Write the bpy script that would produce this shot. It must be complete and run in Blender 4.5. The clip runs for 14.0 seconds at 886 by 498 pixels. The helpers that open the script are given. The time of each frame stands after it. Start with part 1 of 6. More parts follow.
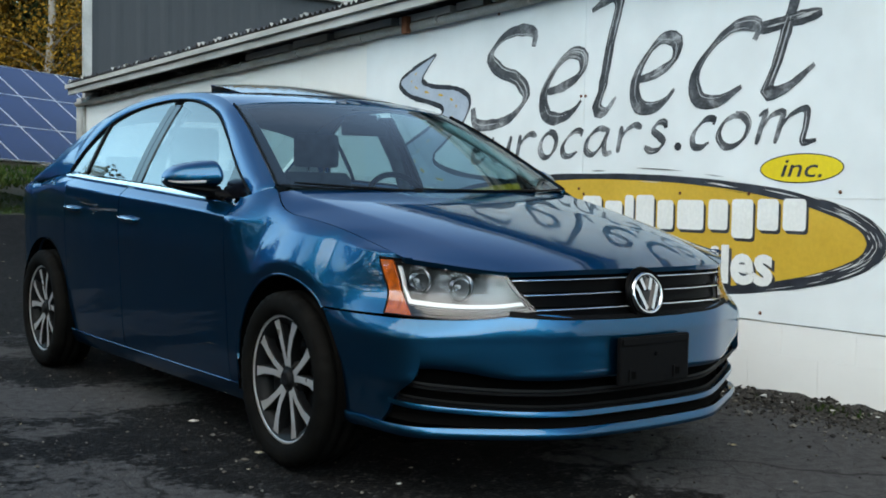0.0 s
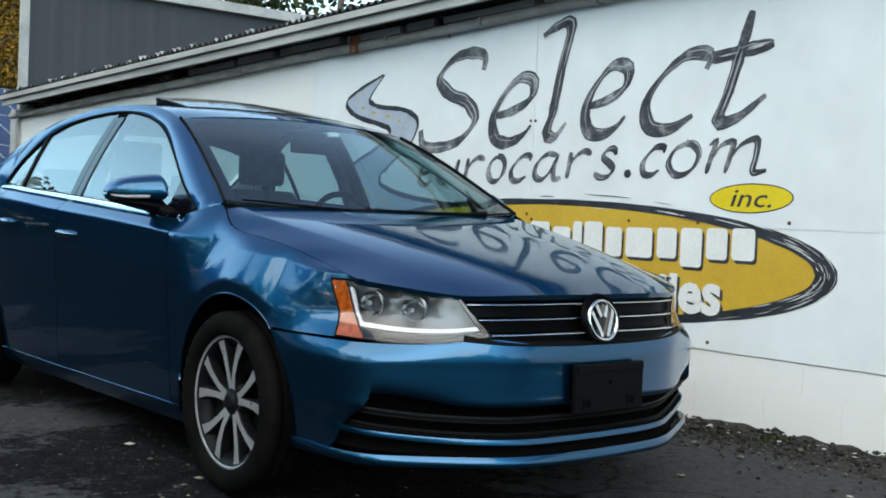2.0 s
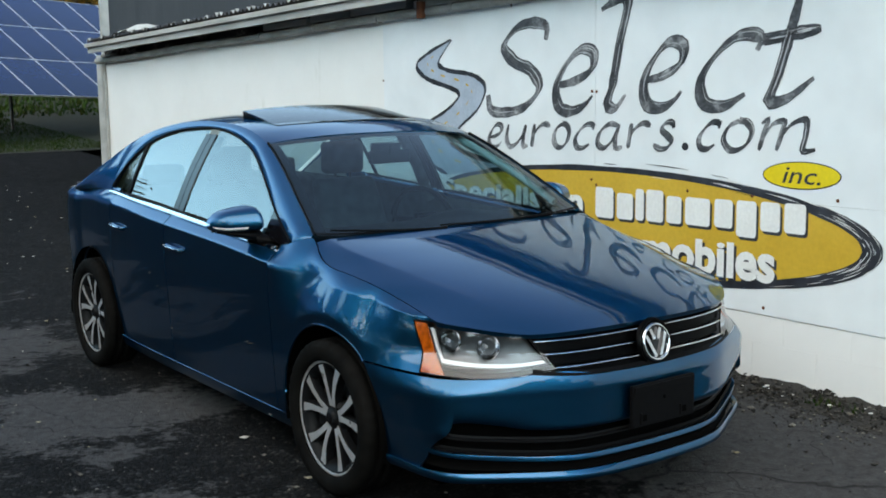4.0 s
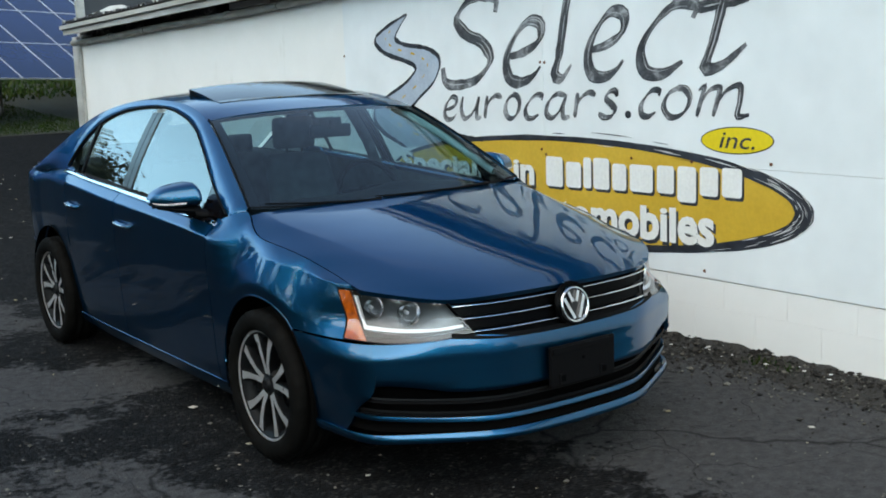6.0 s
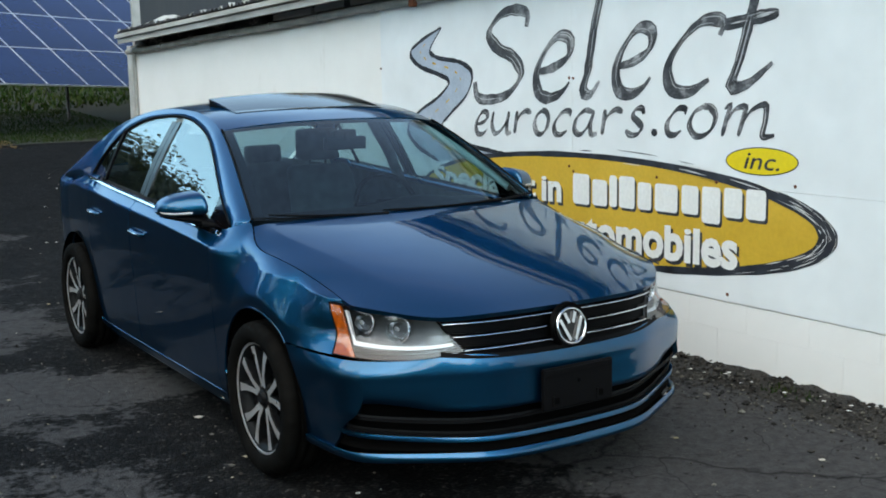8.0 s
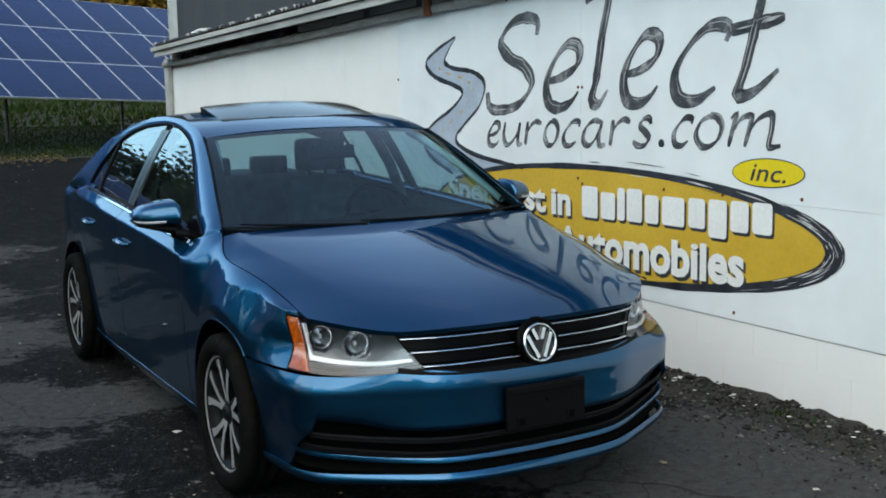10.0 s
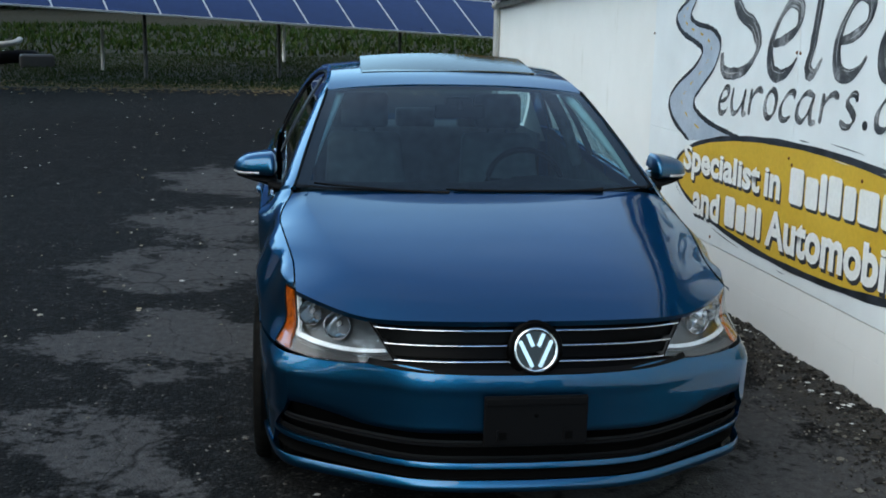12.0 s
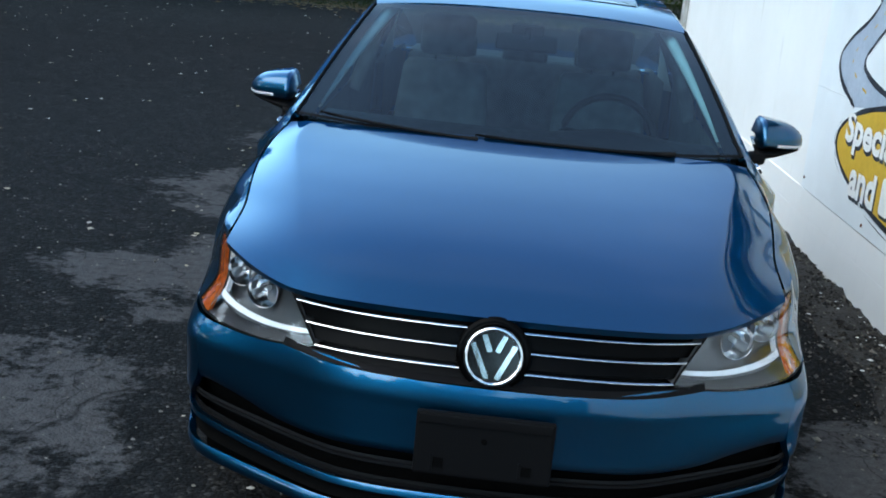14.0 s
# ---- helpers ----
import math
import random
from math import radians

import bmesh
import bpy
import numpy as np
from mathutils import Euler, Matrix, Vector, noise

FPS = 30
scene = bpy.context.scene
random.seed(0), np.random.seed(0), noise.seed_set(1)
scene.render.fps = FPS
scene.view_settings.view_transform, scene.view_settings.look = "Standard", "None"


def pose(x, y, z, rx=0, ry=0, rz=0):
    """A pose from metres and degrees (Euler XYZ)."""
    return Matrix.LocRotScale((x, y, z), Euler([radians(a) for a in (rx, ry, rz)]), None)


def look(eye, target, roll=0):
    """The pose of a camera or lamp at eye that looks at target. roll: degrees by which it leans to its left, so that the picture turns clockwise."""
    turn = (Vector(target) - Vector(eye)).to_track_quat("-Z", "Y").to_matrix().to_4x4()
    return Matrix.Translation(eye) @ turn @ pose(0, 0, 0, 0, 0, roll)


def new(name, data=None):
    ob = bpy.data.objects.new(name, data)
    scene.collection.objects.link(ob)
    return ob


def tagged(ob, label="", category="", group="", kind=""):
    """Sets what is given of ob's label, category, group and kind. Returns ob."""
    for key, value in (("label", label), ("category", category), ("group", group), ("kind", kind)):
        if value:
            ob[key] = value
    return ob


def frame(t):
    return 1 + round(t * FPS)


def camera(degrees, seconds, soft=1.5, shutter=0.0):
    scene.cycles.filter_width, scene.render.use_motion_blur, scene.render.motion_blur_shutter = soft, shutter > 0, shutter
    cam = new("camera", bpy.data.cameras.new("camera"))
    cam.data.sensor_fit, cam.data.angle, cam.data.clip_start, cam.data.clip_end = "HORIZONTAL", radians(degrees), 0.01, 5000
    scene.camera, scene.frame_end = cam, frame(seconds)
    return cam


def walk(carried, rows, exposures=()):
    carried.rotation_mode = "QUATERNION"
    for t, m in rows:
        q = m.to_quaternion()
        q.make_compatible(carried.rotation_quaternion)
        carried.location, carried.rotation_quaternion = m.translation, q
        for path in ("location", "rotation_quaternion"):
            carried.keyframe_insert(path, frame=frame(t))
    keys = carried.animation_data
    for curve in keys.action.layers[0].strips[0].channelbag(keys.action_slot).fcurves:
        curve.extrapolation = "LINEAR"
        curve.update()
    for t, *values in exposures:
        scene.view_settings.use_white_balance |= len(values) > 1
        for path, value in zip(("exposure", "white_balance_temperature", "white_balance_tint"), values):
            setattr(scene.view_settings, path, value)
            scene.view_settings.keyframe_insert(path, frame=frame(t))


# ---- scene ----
cam = camera(41.8, 14.0, 1.8)
PATH = [
    (0, (-2.88, -3.692, 1.018), (-1.688, -2.09, 0.909), 1.0),
    (0.5, (-2.885, -3.687, 1.012), (-1.674, -2.097, 0.94), 1.4),
    (1, (-2.884, -3.69, 1.012), (-1.702, -2.079, 0.906), 1.8),
    (1.5, (-2.879, -3.663, 1.006), (-1.71, -2.047, 0.861), 2.4),
    (2, (-2.873, -3.581, 1.005), (-1.593, -2.046, 0.941), 2.4),
    (2.5, (-2.874, -3.49, 1.195), (-1.599, -1.958, 1.026), 2.2),
    (3, (-2.932, -3.581, 1.45), (-1.71, -2.024, 1.161), 1.3),
    (3.2, (-2.987, -3.682, 1.545), (-1.801, -2.097, 1.26), 0.3),
    (5.3, (-3.163, -4.096, 1.699), (-2.004, -2.499, 1.371), -1.0),
    (5.5, (-3.094, -4.146, 1.686), (-1.94, -2.547, 1.351), -0.6),
    (6, (-2.95, -4.22, 1.655), (-1.798, -2.621, 1.314), -2.0),
    (6.5, (-2.79, -4.242, 1.628), (-1.665, -2.616, 1.324), -0.1),
    (7, (-2.701, -4.295, 1.652), (-1.667, -2.613, 1.332), -0.1),
    (7.5, (-2.675, -4.311, 1.662), (-1.644, -2.625, 1.351), -0.9),
    (8, (-2.677, -4.317, 1.647), (-1.62, -2.648, 1.332), -1.1),
    (8.2, (-2.678, -4.319, 1.646), (-1.614, -2.657, 1.323), -1.2),
    (10.3, (-2.011, -4.362, 1.584), (-1.108, -2.599, 1.303), -0.8),
    (10.5, (-1.813, -4.422, 1.653), (-1.011, -2.631, 1.271), 0.5),
    (11, (-1.451, -4.446, 1.605), (-0.846, -2.573, 1.251), 0.0),
    (11.5, (-1.123, -4.381, 1.625), (-0.572, -2.492, 1.268), 1.3),
    (12, (-0.755, -4.397, 1.665), (-0.495, -2.451, 1.281), 1.2),
    (12.5, (-0.542, -4.259, 1.647), (-0.391, -2.292, 1.32), 2.1),
    (13, (-0.288, -4.119, 1.629), (-0.259, -2.163, 1.215), 2.2),
    (13.5, (-0.115, -3.876, 1.602), (-0.213, -1.927, 1.161), 5.2),
    (14, (-0.001, -3.565, 1.592), (-0.106, -1.633, 1.087), 5.3),
]
walk(cam, [(t, look(eye, target, roll)) for t, eye, target, roll in PATH], [(0.0, 1.55, 8350, 6), (8.2, 1.55, 8350, 6), (10.3, 1.42, 8250, 6), (11.0, 1.39, 8150, 6), (12.5, 1.51, 7700, 6), (14.0, 1.86, 7250, 6)])

# ---------------------------------------------------------------- light
SUN_AZ, SUN_EL = radians(242), radians(27)
world = bpy.data.worlds.new("sky")
scene.world = world
world.use_nodes = True
wn, wl = world.node_tree.nodes, world.node_tree.links
wn.clear()
w_out = wn.new("ShaderNodeOutputWorld")
w_bg = wn.new("ShaderNodeBackground")
w_sky = wn.new("ShaderNodeTexSky")
w_sky.sky_type, w_sky.sun_disc = "NISHITA", False
w_sky.sun_elevation, w_sky.sun_rotation = SUN_EL, SUN_AZ
w_sky.air_density, w_sky.dust_density, w_sky.ozone_density = 1.0, 0.0, 3.0
w_geo = wn.new("ShaderNodeTexCoord")
w_map = wn.new("ShaderNodeMapping")
w_map.inputs["Scale"].default_value = (1.0, 1.0, 2.6)
w_noise = wn.new("ShaderNodeTexNoise")
w_noise.inputs["Scale"].default_value, w_noise.inputs["Detail"].default_value = 2.6, 6.0
w_ramp = wn.new("ShaderNodeValToRGB")
w_ramp.color_ramp.elements[0].position, w_ramp.color_ramp.elements[1].position = 0.52, 0.75
w_mix = wn.new("ShaderNodeMixRGB")
w_mix.inputs["Color2"].default_value = (9.0, 9.3, 9.8, 1)
w_fac = wn.new("ShaderNodeMath")
w_fac.operation = "MULTIPLY"
w_fac.inputs[1].default_value = 0.03
wl.new(w_geo.outputs["Generated"], w_map.inputs["Vector"])
wl.new(w_map.outputs["Vector"], w_noise.inputs["Vector"])
wl.new(w_noise.outputs["Fac"], w_ramp.inputs["Fac"])
wl.new(w_ramp.outputs["Color"], w_fac.inputs[0])
wl.new(w_fac.outputs["Value"], w_mix.inputs["Fac"])
wl.new(w_sky.outputs["Color"], w_mix.inputs["Color1"])
w_sep = wn.new("ShaderNodeSeparateXYZ")
w_low = wn.new("ShaderNodeValToRGB")
w_low.color_ramp.interpolation = "EASE"
w_low.color_ramp.elements[0].position, w_low.color_ramp.elements[1].position = 0.28, 0.72
w_low.color_ramp.elements[0].color, w_low.color_ramp.elements[1].color = (0.85, 0.85, 0.85, 1), (0.0, 0.0, 0.0, 1)
w_haze = wn.new("ShaderNodeMixRGB")
w_haze.inputs["Color2"].default_value = (4.2, 9.4, 15.0, 1)
wl.new(w_geo.outputs["Generated"], w_sep.inputs["Vector"])
wl.new(w_sep.outputs["Z"], w_low.inputs["Fac"])
w_west = wn.new("ShaderNodeMapRange")
w_west.inputs["From Min"].default_value, w_west.inputs["From Max"].default_value = 0.30, -0.55
w_west.inputs["To Min"].default_value, w_west.inputs["To Max"].default_value = 0.06, 1.0
w_glow = wn.new("ShaderNodeMath")
w_glow.operation = "MULTIPLY"
wl.new(w_sep.outputs["X"], w_west.inputs["Value"])
wl.new(w_low.outputs["Color"], w_glow.inputs[0])
wl.new(w_west.outputs["Result"], w_glow.inputs[1])
wl.new(w_glow.outputs["Value"], w_haze.inputs["Fac"])
wl.new(w_mix.outputs["Color"], w_haze.inputs["Color1"])
wl.new(w_haze.outputs["Color"], w_bg.inputs["Color"])
w_bg.inputs["Strength"].default_value = 0.125
wl.new(w_bg.outputs["Background"], w_out.inputs["Surface"])

sun = new("sun", bpy.data.lights.new("sun", "SUN"))
sun.data.energy, sun.data.angle, sun.data.color = 1.75, radians(100), (1.0, 0.98, 0.95)
sun_dir = Vector((math.sin(SUN_AZ) * math.cos(SUN_EL), math.cos(SUN_AZ) * math.cos(SUN_EL), math.sin(SUN_EL)))
sun.matrix_world = look(sun_dir * 50, (0, 0, 0))

# ---------------------------------------------------------------- materials


def mat_new(name):
    m = bpy.data.materials.new(name)
    m.use_nodes = True
    n, l = m.node_tree.nodes, m.node_tree.links
    return m, n, l, n["Principled BSDF"]


def noise_node(n, l, scale, detail=4.0, rough=0.55, stretch=(1, 1, 1), coord="Object"):
    tc = n.new("ShaderNodeTexCoord")
    mp = n.new("ShaderNodeMapping")
    mp.inputs["Scale"].default_value = stretch
    nz = n.new("ShaderNodeTexNoise")
    nz.inputs["Scale"].default_value, nz.inputs["Detail"].default_value, nz.inputs["Roughness"].default_value = scale, detail, rough
    l.new(tc.outputs[coord], mp.inputs["Vector"])
    l.new(mp.outputs["Vector"], nz.inputs["Vector"])
    return nz.outputs["Fac"]


def ramp(n, l, fac, stops):
    r = n.new("ShaderNodeValToRGB")
    e = r.color_ramp.elements
    while len(e) < len(stops):
        e.new(0.5)
    for k, (p, c) in enumerate(stops):
        e[k].position, e[k].color = p, (*c, 1)
    l.new(fac, r.inputs["Fac"])
    return r.outputs["Color"]


def mixc(n, l, fac, a, b, mode="MIX"):
    x = n.new("ShaderNodeMixRGB")
    x.blend_type = mode
    for sock, v in (("Fac", fac), ("Color1", a), ("Color2", b)):
        if isinstance(v, (int, float)):
            x.inputs[sock].default_value = v
        elif isinstance(v, tuple):
            x.inputs[sock].default_value = (*v, 1)
        else:
            l.new(v, x.inputs[sock])
    return x.outputs["Color"]


def bump(n, l, b, height, strength=0.3, dist=0.01):
    bp = n.new("ShaderNodeBump")
    bp.inputs["Strength"].default_value, bp.inputs["Distance"].default_value = strength, dist
    l.new(height, bp.inputs["Height"])
    l.new(bp.outputs["Normal"], b.inputs["Normal"])


def rough_mat(name, c1, c2, scale=8.0, fine=60.0, rough=0.7, bstr=0.25, bdist=0.004, metal=0.0, stretch=(1, 1, 1), spec=0.5):
    """A surface that varies between two colours at a broad and a fine scale."""
    m, n, l, b = mat_new(name)
    f1, f2 = noise_node(n, l, scale, stretch=stretch), noise_node(n, l, fine, 3.0, stretch=stretch)
    base = ramp(n, l, f1, [(0.3, c1), (0.7, c2)])
    fleck = ramp(n, l, f2, [(0.3, (0.90, 0.90, 0.90)), (0.7, (1.0, 1.0, 1.0))])
    l.new(mixc(n, l, 1.0, base, fleck, "MULTIPLY"), b.inputs["Base Color"])
    b.inputs["Roughness"].default_value, b.inputs["Metallic"].default_value = rough, metal
    b.inputs["Specular IOR Level"].default_value = spec
    bump(n, l, b, f2, bstr, bdist)
    return m


def plain_mat(name, c, rough=0.5, metal=0.0, coat=0.0, scale=40.0, vary=0.12, spec=0.5):
    """A plain finish with slight unevenness of tone and gloss."""
    m, n, l, b = mat_new(name)
    f = noise_node(n, l, scale, 3.0)
    lo = tuple(v * (1 - vary) for v in c)
    l.new(ramp(n, l, f, [(0.3, lo), (0.7, c)]), b.inputs["Base Color"])
    rr = ramp(n, l, f, [(0.2, (rough * 0.85,) * 3), (0.8, (min(1.0, rough * 1.15),) * 3)])
    l.new(rr, b.inputs["Roughness"])
    b.inputs["Metallic"].default_value, b.inputs["Coat Weight"].default_value = metal, coat
    b.inputs["Coat Roughness"].default_value = 0.04
    b.inputs["Specular IOR Level"].default_value = spec
    return m


def paint_mat():
    m, n, l, b = mat_new("blue metallic car paint")
    flake = noise_node(n, l, 900.0, 2.0)
    dust = noise_node(n, l, 5.0, 5.0)
    col = ramp(n, l, flake, [(0.35, (0.0009, 0.071, 0.157)), (0.65, (0.0014, 0.094, 0.202))])
    l.new(col, b.inputs["Base Color"])
    b.inputs["Metallic"].default_value = 1.0
    l.new(ramp(n, l, dust, [(0.3, (0.33, 0.33, 0.33)), (0.75, (0.37, 0.37, 0.37))]), b.inputs["Roughness"])
    b.inputs["Specular Tint"].default_value = (0.12, 0.47, 0.64, 1)
    b.inputs["Coat Weight"].default_value, b.inputs["Coat IOR"].default_value = 1.0, 1.5
    l.new(ramp(n, l, dust, [(0.4, (0.008, 0.008, 0.008)), (0.9, (0.03, 0.03, 0.03))]), b.inputs["Coat Roughness"])
    return m


def glass_mat(name, tint, ior=1.5, rough=0.0):
    """A thin pane: tinted see-through with mirror gloss by the angle."""
    m = bpy.data.materials.new(name)
    m.use_nodes = True
    n, l = m.node_tree.nodes, m.node_tree.links
    n.clear()
    out, mix, tr, gl, lw, pw, ma = (n.new(k) for k in ("ShaderNodeOutputMaterial", "ShaderNodeMixShader", "ShaderNodeBsdfTransparent", "ShaderNodeBsdfGlossy", "ShaderNodeLayerWeight", "ShaderNodeMath", "ShaderNodeMath"))
    tr.inputs["Color"].default_value = (*tint, 1)
    r0 = 1.8 * ((ior - 1) / (ior + 1)) ** 2
    gl.inputs["Roughness"].default_value, lw.inputs["Blend"].default_value = rough, 0.5
    pw.operation, ma.operation = "POWER", "MULTIPLY_ADD"
    pw.inputs[1].default_value, ma.inputs[1].default_value, ma.inputs[2].default_value = 4.0, 1 - r0, r0
    l.new(lw.outputs["Facing"], pw.inputs[0])
    l.new(pw.outputs["Value"], ma.inputs[0])
    l.new(ma.outputs["Value"], mix.inputs["Fac"])
    l.new(tr.outputs["BSDF"], mix.inputs[1])
    l.new(gl.outputs["BSDF"], mix.inputs[2])
    l.new(mix.outputs["Shader"], out.inputs["Surface"])
    return m


def asphalt_mat():
    """Dark stony asphalt with smooth pale worn areas and cracks."""
    m, n, l, b = mat_new("worn asphalt")

    def calc(op, x, y):
        k = n.new("ShaderNodeMath")
        k.operation = op
        for q, v in enumerate((x, y)):
            if isinstance(v, (int, float)):
                k.inputs[q].default_value = v
            else:
                l.new(v, k.inputs[q])
        return k.outputs["Value"]

    tc = n.new("ShaderNodeTexCoord")
    big = noise_node(n, l, 0.8, 6.0, 0.6)
    mid = noise_node(n, l, 4.5, 8.0, 0.68)
    rag = noise_node(n, l, 22.0, 6.0, 0.7)
    fine = noise_node(n, l, 150.0, 3.0)
    wob = n.new("ShaderNodeTexNoise")
    wob.inputs["Scale"].default_value, wob.inputs["Detail"].default_value = 1.1, 5.0
    l.new(tc.outputs["Object"], wob.inputs["Vector"])
    centre = n.new("ShaderNodeVectorMath")
    centre.operation = "MULTIPLY_ADD"
    centre.inputs[1].default_value, centre.inputs[2].default_value = (1.6, 1.6, 0.0), (-0.8, -0.8, 0.0)
    l.new(wob.outputs["Color"], centre.inputs[0])
    spot = n.new("ShaderNodeVectorMath")
    l.new(tc.outputs["Object"], spot.inputs[0])
    l.new(centre.outputs["Vector"], spot.inputs[1])
    worn = calc("MULTIPLY", mid, 0.42)
    worn = calc("ADD", worn, calc("MULTIPLY", rag, 0.26))
    worn = calc("ADD", worn, calc("MULTIPLY", big, 0.16))
    for cx, cy, rad, amt in ((-1.25, 1.65, 1.15, 0.23), (-1.55, 0.25, 0.75, 0.16), (-1.45, -0.4, 0.6, 0.15), (-1.35, 3.6, 1.2, 0.22), (-1.35, 1.9, 0.6, 0.10), (-1.4, 5.3, 1.2, 0.22), (-2.3, 3.5, 0.5, 0.08), (-2.5, 1.8, 0.5, 0.08), (-1.25, 7.6, 1.5, 0.22), (1.25, -1.3, 2.0, 0.26), (1.35, 0.3, 0.55, 0.16), (-0.3, -2.4, 1.6, 0.10), (-6.0, 17.5, 3.0, 0.07)):
        dist = n.new("ShaderNodeVectorMath")
        dist.operation = "DISTANCE"
        dist.inputs[1].default_value = (cx, cy, 0)
        l.new(spot.outputs["Vector"], dist.inputs[0])
        fall = n.new("ShaderNodeMapRange")
        fall.interpolation_type = "SMOOTHSTEP"
        fall.inputs["From Min"].default_value, fall.inputs["From Max"].default_value = rad * 0.25, rad
        fall.inputs["To Min"].default_value, fall.inputs["To Max"].default_value = amt, 0.0
        l.new(dist.outputs["Value"], fall.inputs["Value"])
        worn = calc("ADD", worn, fall.outputs["Result"])
    # stones of the open surface
    st = n.new("ShaderNodeTexVoronoi")
    st.inputs["Scale"].default_value = 75.0
    l.new(tc.outputs["Object"], st.inputs["Vector"])
    sep = n.new("ShaderNodeSeparateColor")
    l.new(st.outputs["Color"], sep.inputs["Color"])
    stone = ramp(n, l, sep.outputs["Red"], [(0.0, (0.0037, 0.0037, 0.0041)), (0.6, (0.0081, 0.0083, 0.0091)), (0.85, (0.0145, 0.0145, 0.015)), (1.0, (0.041, 0.040, 0.038))])
    tar = ramp(n, l, mid, [(0.35, (0.55, 0.56, 0.58)), (0.65, (1.15, 1.15, 1.15))])
    dark = mixc(n, l, 1.0, stone, tar, "MULTIPLY")
    dark = mixc(n, l, 1.0, dark, ramp(n, l, noise_node(n, l, 11.0, 6.0, 0.7), [(0.36, (0.60, 0.60, 0.60)), (0.54, (1.0, 1.0, 1.0)), (0.68, (2.0, 2.0, 2.0))]), "MULTIPLY")
    pale = ramp(n, l, rag, [(0.3, (0.034, 0.034, 0.035)), (0.7, (0.070, 0.070, 0.072))])
    mask = ramp(n, l, worn, [(0.545, (0, 0, 0)), (0.60, (1, 1, 1))])
    col = mixc(n, l, mask, dark, pale)
    col = mixc(n, l, 1.0, col, ramp(n, l, fine, [(0.3, (0.72, 0.72, 0.72)), (0.7, (1.2, 1.2, 1.2))]), "MULTIPLY")
    warp = n.new("ShaderNodeTexNoise")
    warp.inputs["Scale"].default_value, warp.inputs["Detail"].default_value = 1.8, 4.0
    l.new(tc.outputs["Object"], warp.inputs["Vector"])
    add = n.new("ShaderNodeMixRGB")
    add.blend_type = "ADD"
    add.inputs["Fac"].default_value = 0.55
    l.new(tc.outputs["Object"], add.inputs["Color1"])
    l.new(warp.outputs["Color"], add.inputs["Color2"])
    for sc, wd in ((0.5, 0.010), (1.7, 0.008)):
        vor = n.new("ShaderNodeTexVoronoi")
        vor.feature = "DISTANCE_TO_EDGE"
        vor.inputs["Scale"].default_value = sc
        l.new(add.outputs["Color"], vor.inputs["Vector"])
        col = mixc(n, l, 1.0, col, ramp(n, l, vor.outputs["Distance"], [(0.0, (0.3, 0.3, 0.3)), (wd, (1.0, 1.0, 1.0))]), "MULTIPLY")
    l.new(col, b.inputs["Base Color"])
    b.inputs["Roughness"].default_value = 0.9
    b.inputs["Specular IOR Level"].default_value = 0.10
    bump(n, l, b, calc("ADD", calc("MULTIPLY", st.outputs["Distance"], -1.2), fine), 0.6, 0.006)
    return m


def streak_mat():
    """Brushed-on grey paint with lighter and darker streaks."""
    m, n, l, b = mat_new("grey brushed sign paint")
    a = noise_node(n, l, 7.0, 5.0, 0.6)
    s = noise_node(n, l, 34.0, 4.0, 0.65, (1, 1, 2.2))
    base = ramp(n, l, a, [(0.34, (0.022, 0.024, 0.030)), (0.50, (0.085, 0.09, 0.10)), (0.66, (0.40, 0.41, 0.43))])
    st = ramp(n, l, s, [(0.3, (0.45, 0.45, 0.45)), (0.65, (1.25, 1.25, 1.25))])
    l.new(mixc(n, l, 1.0, base, st, "MULTIPLY"), b.inputs["Base Color"])
    b.inputs["Roughness"].default_value = 0.5
    return m


def wall_paint_mat():
    m, n, l, b = mat_new("white painted masonry")
    broad = noise_node(n, l, 1.3, 6.0, 0.6)
    drip = noise_node(n, l, 6.0, 5.0, 0.6, (1, 1, 0.25))
    fine = noise_node(n, l, 70.0, 3.0)
    base = ramp(n, l, broad, [(0.3, (0.80, 0.795, 0.775)), (0.7, (0.86, 0.855, 0.84))])
    dirt = ramp(n, l, drip, [(0.20, (0.86, 0.85, 0.82)), (0.36, (1.0, 1.0, 1.0))])
    l.new(mixc(n, l, 1.0, base, dirt, "MULTIPLY"), b.inputs["Base Color"])
    b.inputs["Roughness"].default_value = 0.7
    bump(n, l, b, fine, 0.18, 0.002)
    return m


def old_wood_mat():
    m, n, l, b = mat_new("rotten timber with flaking white paint")
    a = noise_node(n, l, 3.0, 6.0, 0.7, (1, 0.6, 2.5))
    g = noise_node(n, l, 40.0, 4.0, 0.6, (1, 0.15, 1))
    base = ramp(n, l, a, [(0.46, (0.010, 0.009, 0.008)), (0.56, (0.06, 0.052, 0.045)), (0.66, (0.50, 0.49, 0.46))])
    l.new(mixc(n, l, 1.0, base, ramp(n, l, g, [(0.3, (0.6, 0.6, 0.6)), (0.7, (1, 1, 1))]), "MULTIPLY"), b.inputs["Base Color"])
    b.inputs["Roughness"].default_value = 0.85
    bump(n, l, b, g, 0.5, 0.006)
    return m


def leaf_mat(name, c1, c2, c3):
    m, n, l, b = mat_new(name)
    gi = n.new("ShaderNodeNewGeometry")
    l.new(ramp(n, l, gi.outputs["Random Per Island"], [(0.0, c1), (0.5, c2), (1.0, c3)]), b.inputs["Base Color"])
    b.inputs["Roughness"].default_value = 0.65
    b.inputs["Specular IOR Level"].default_value = 0.12
    return m


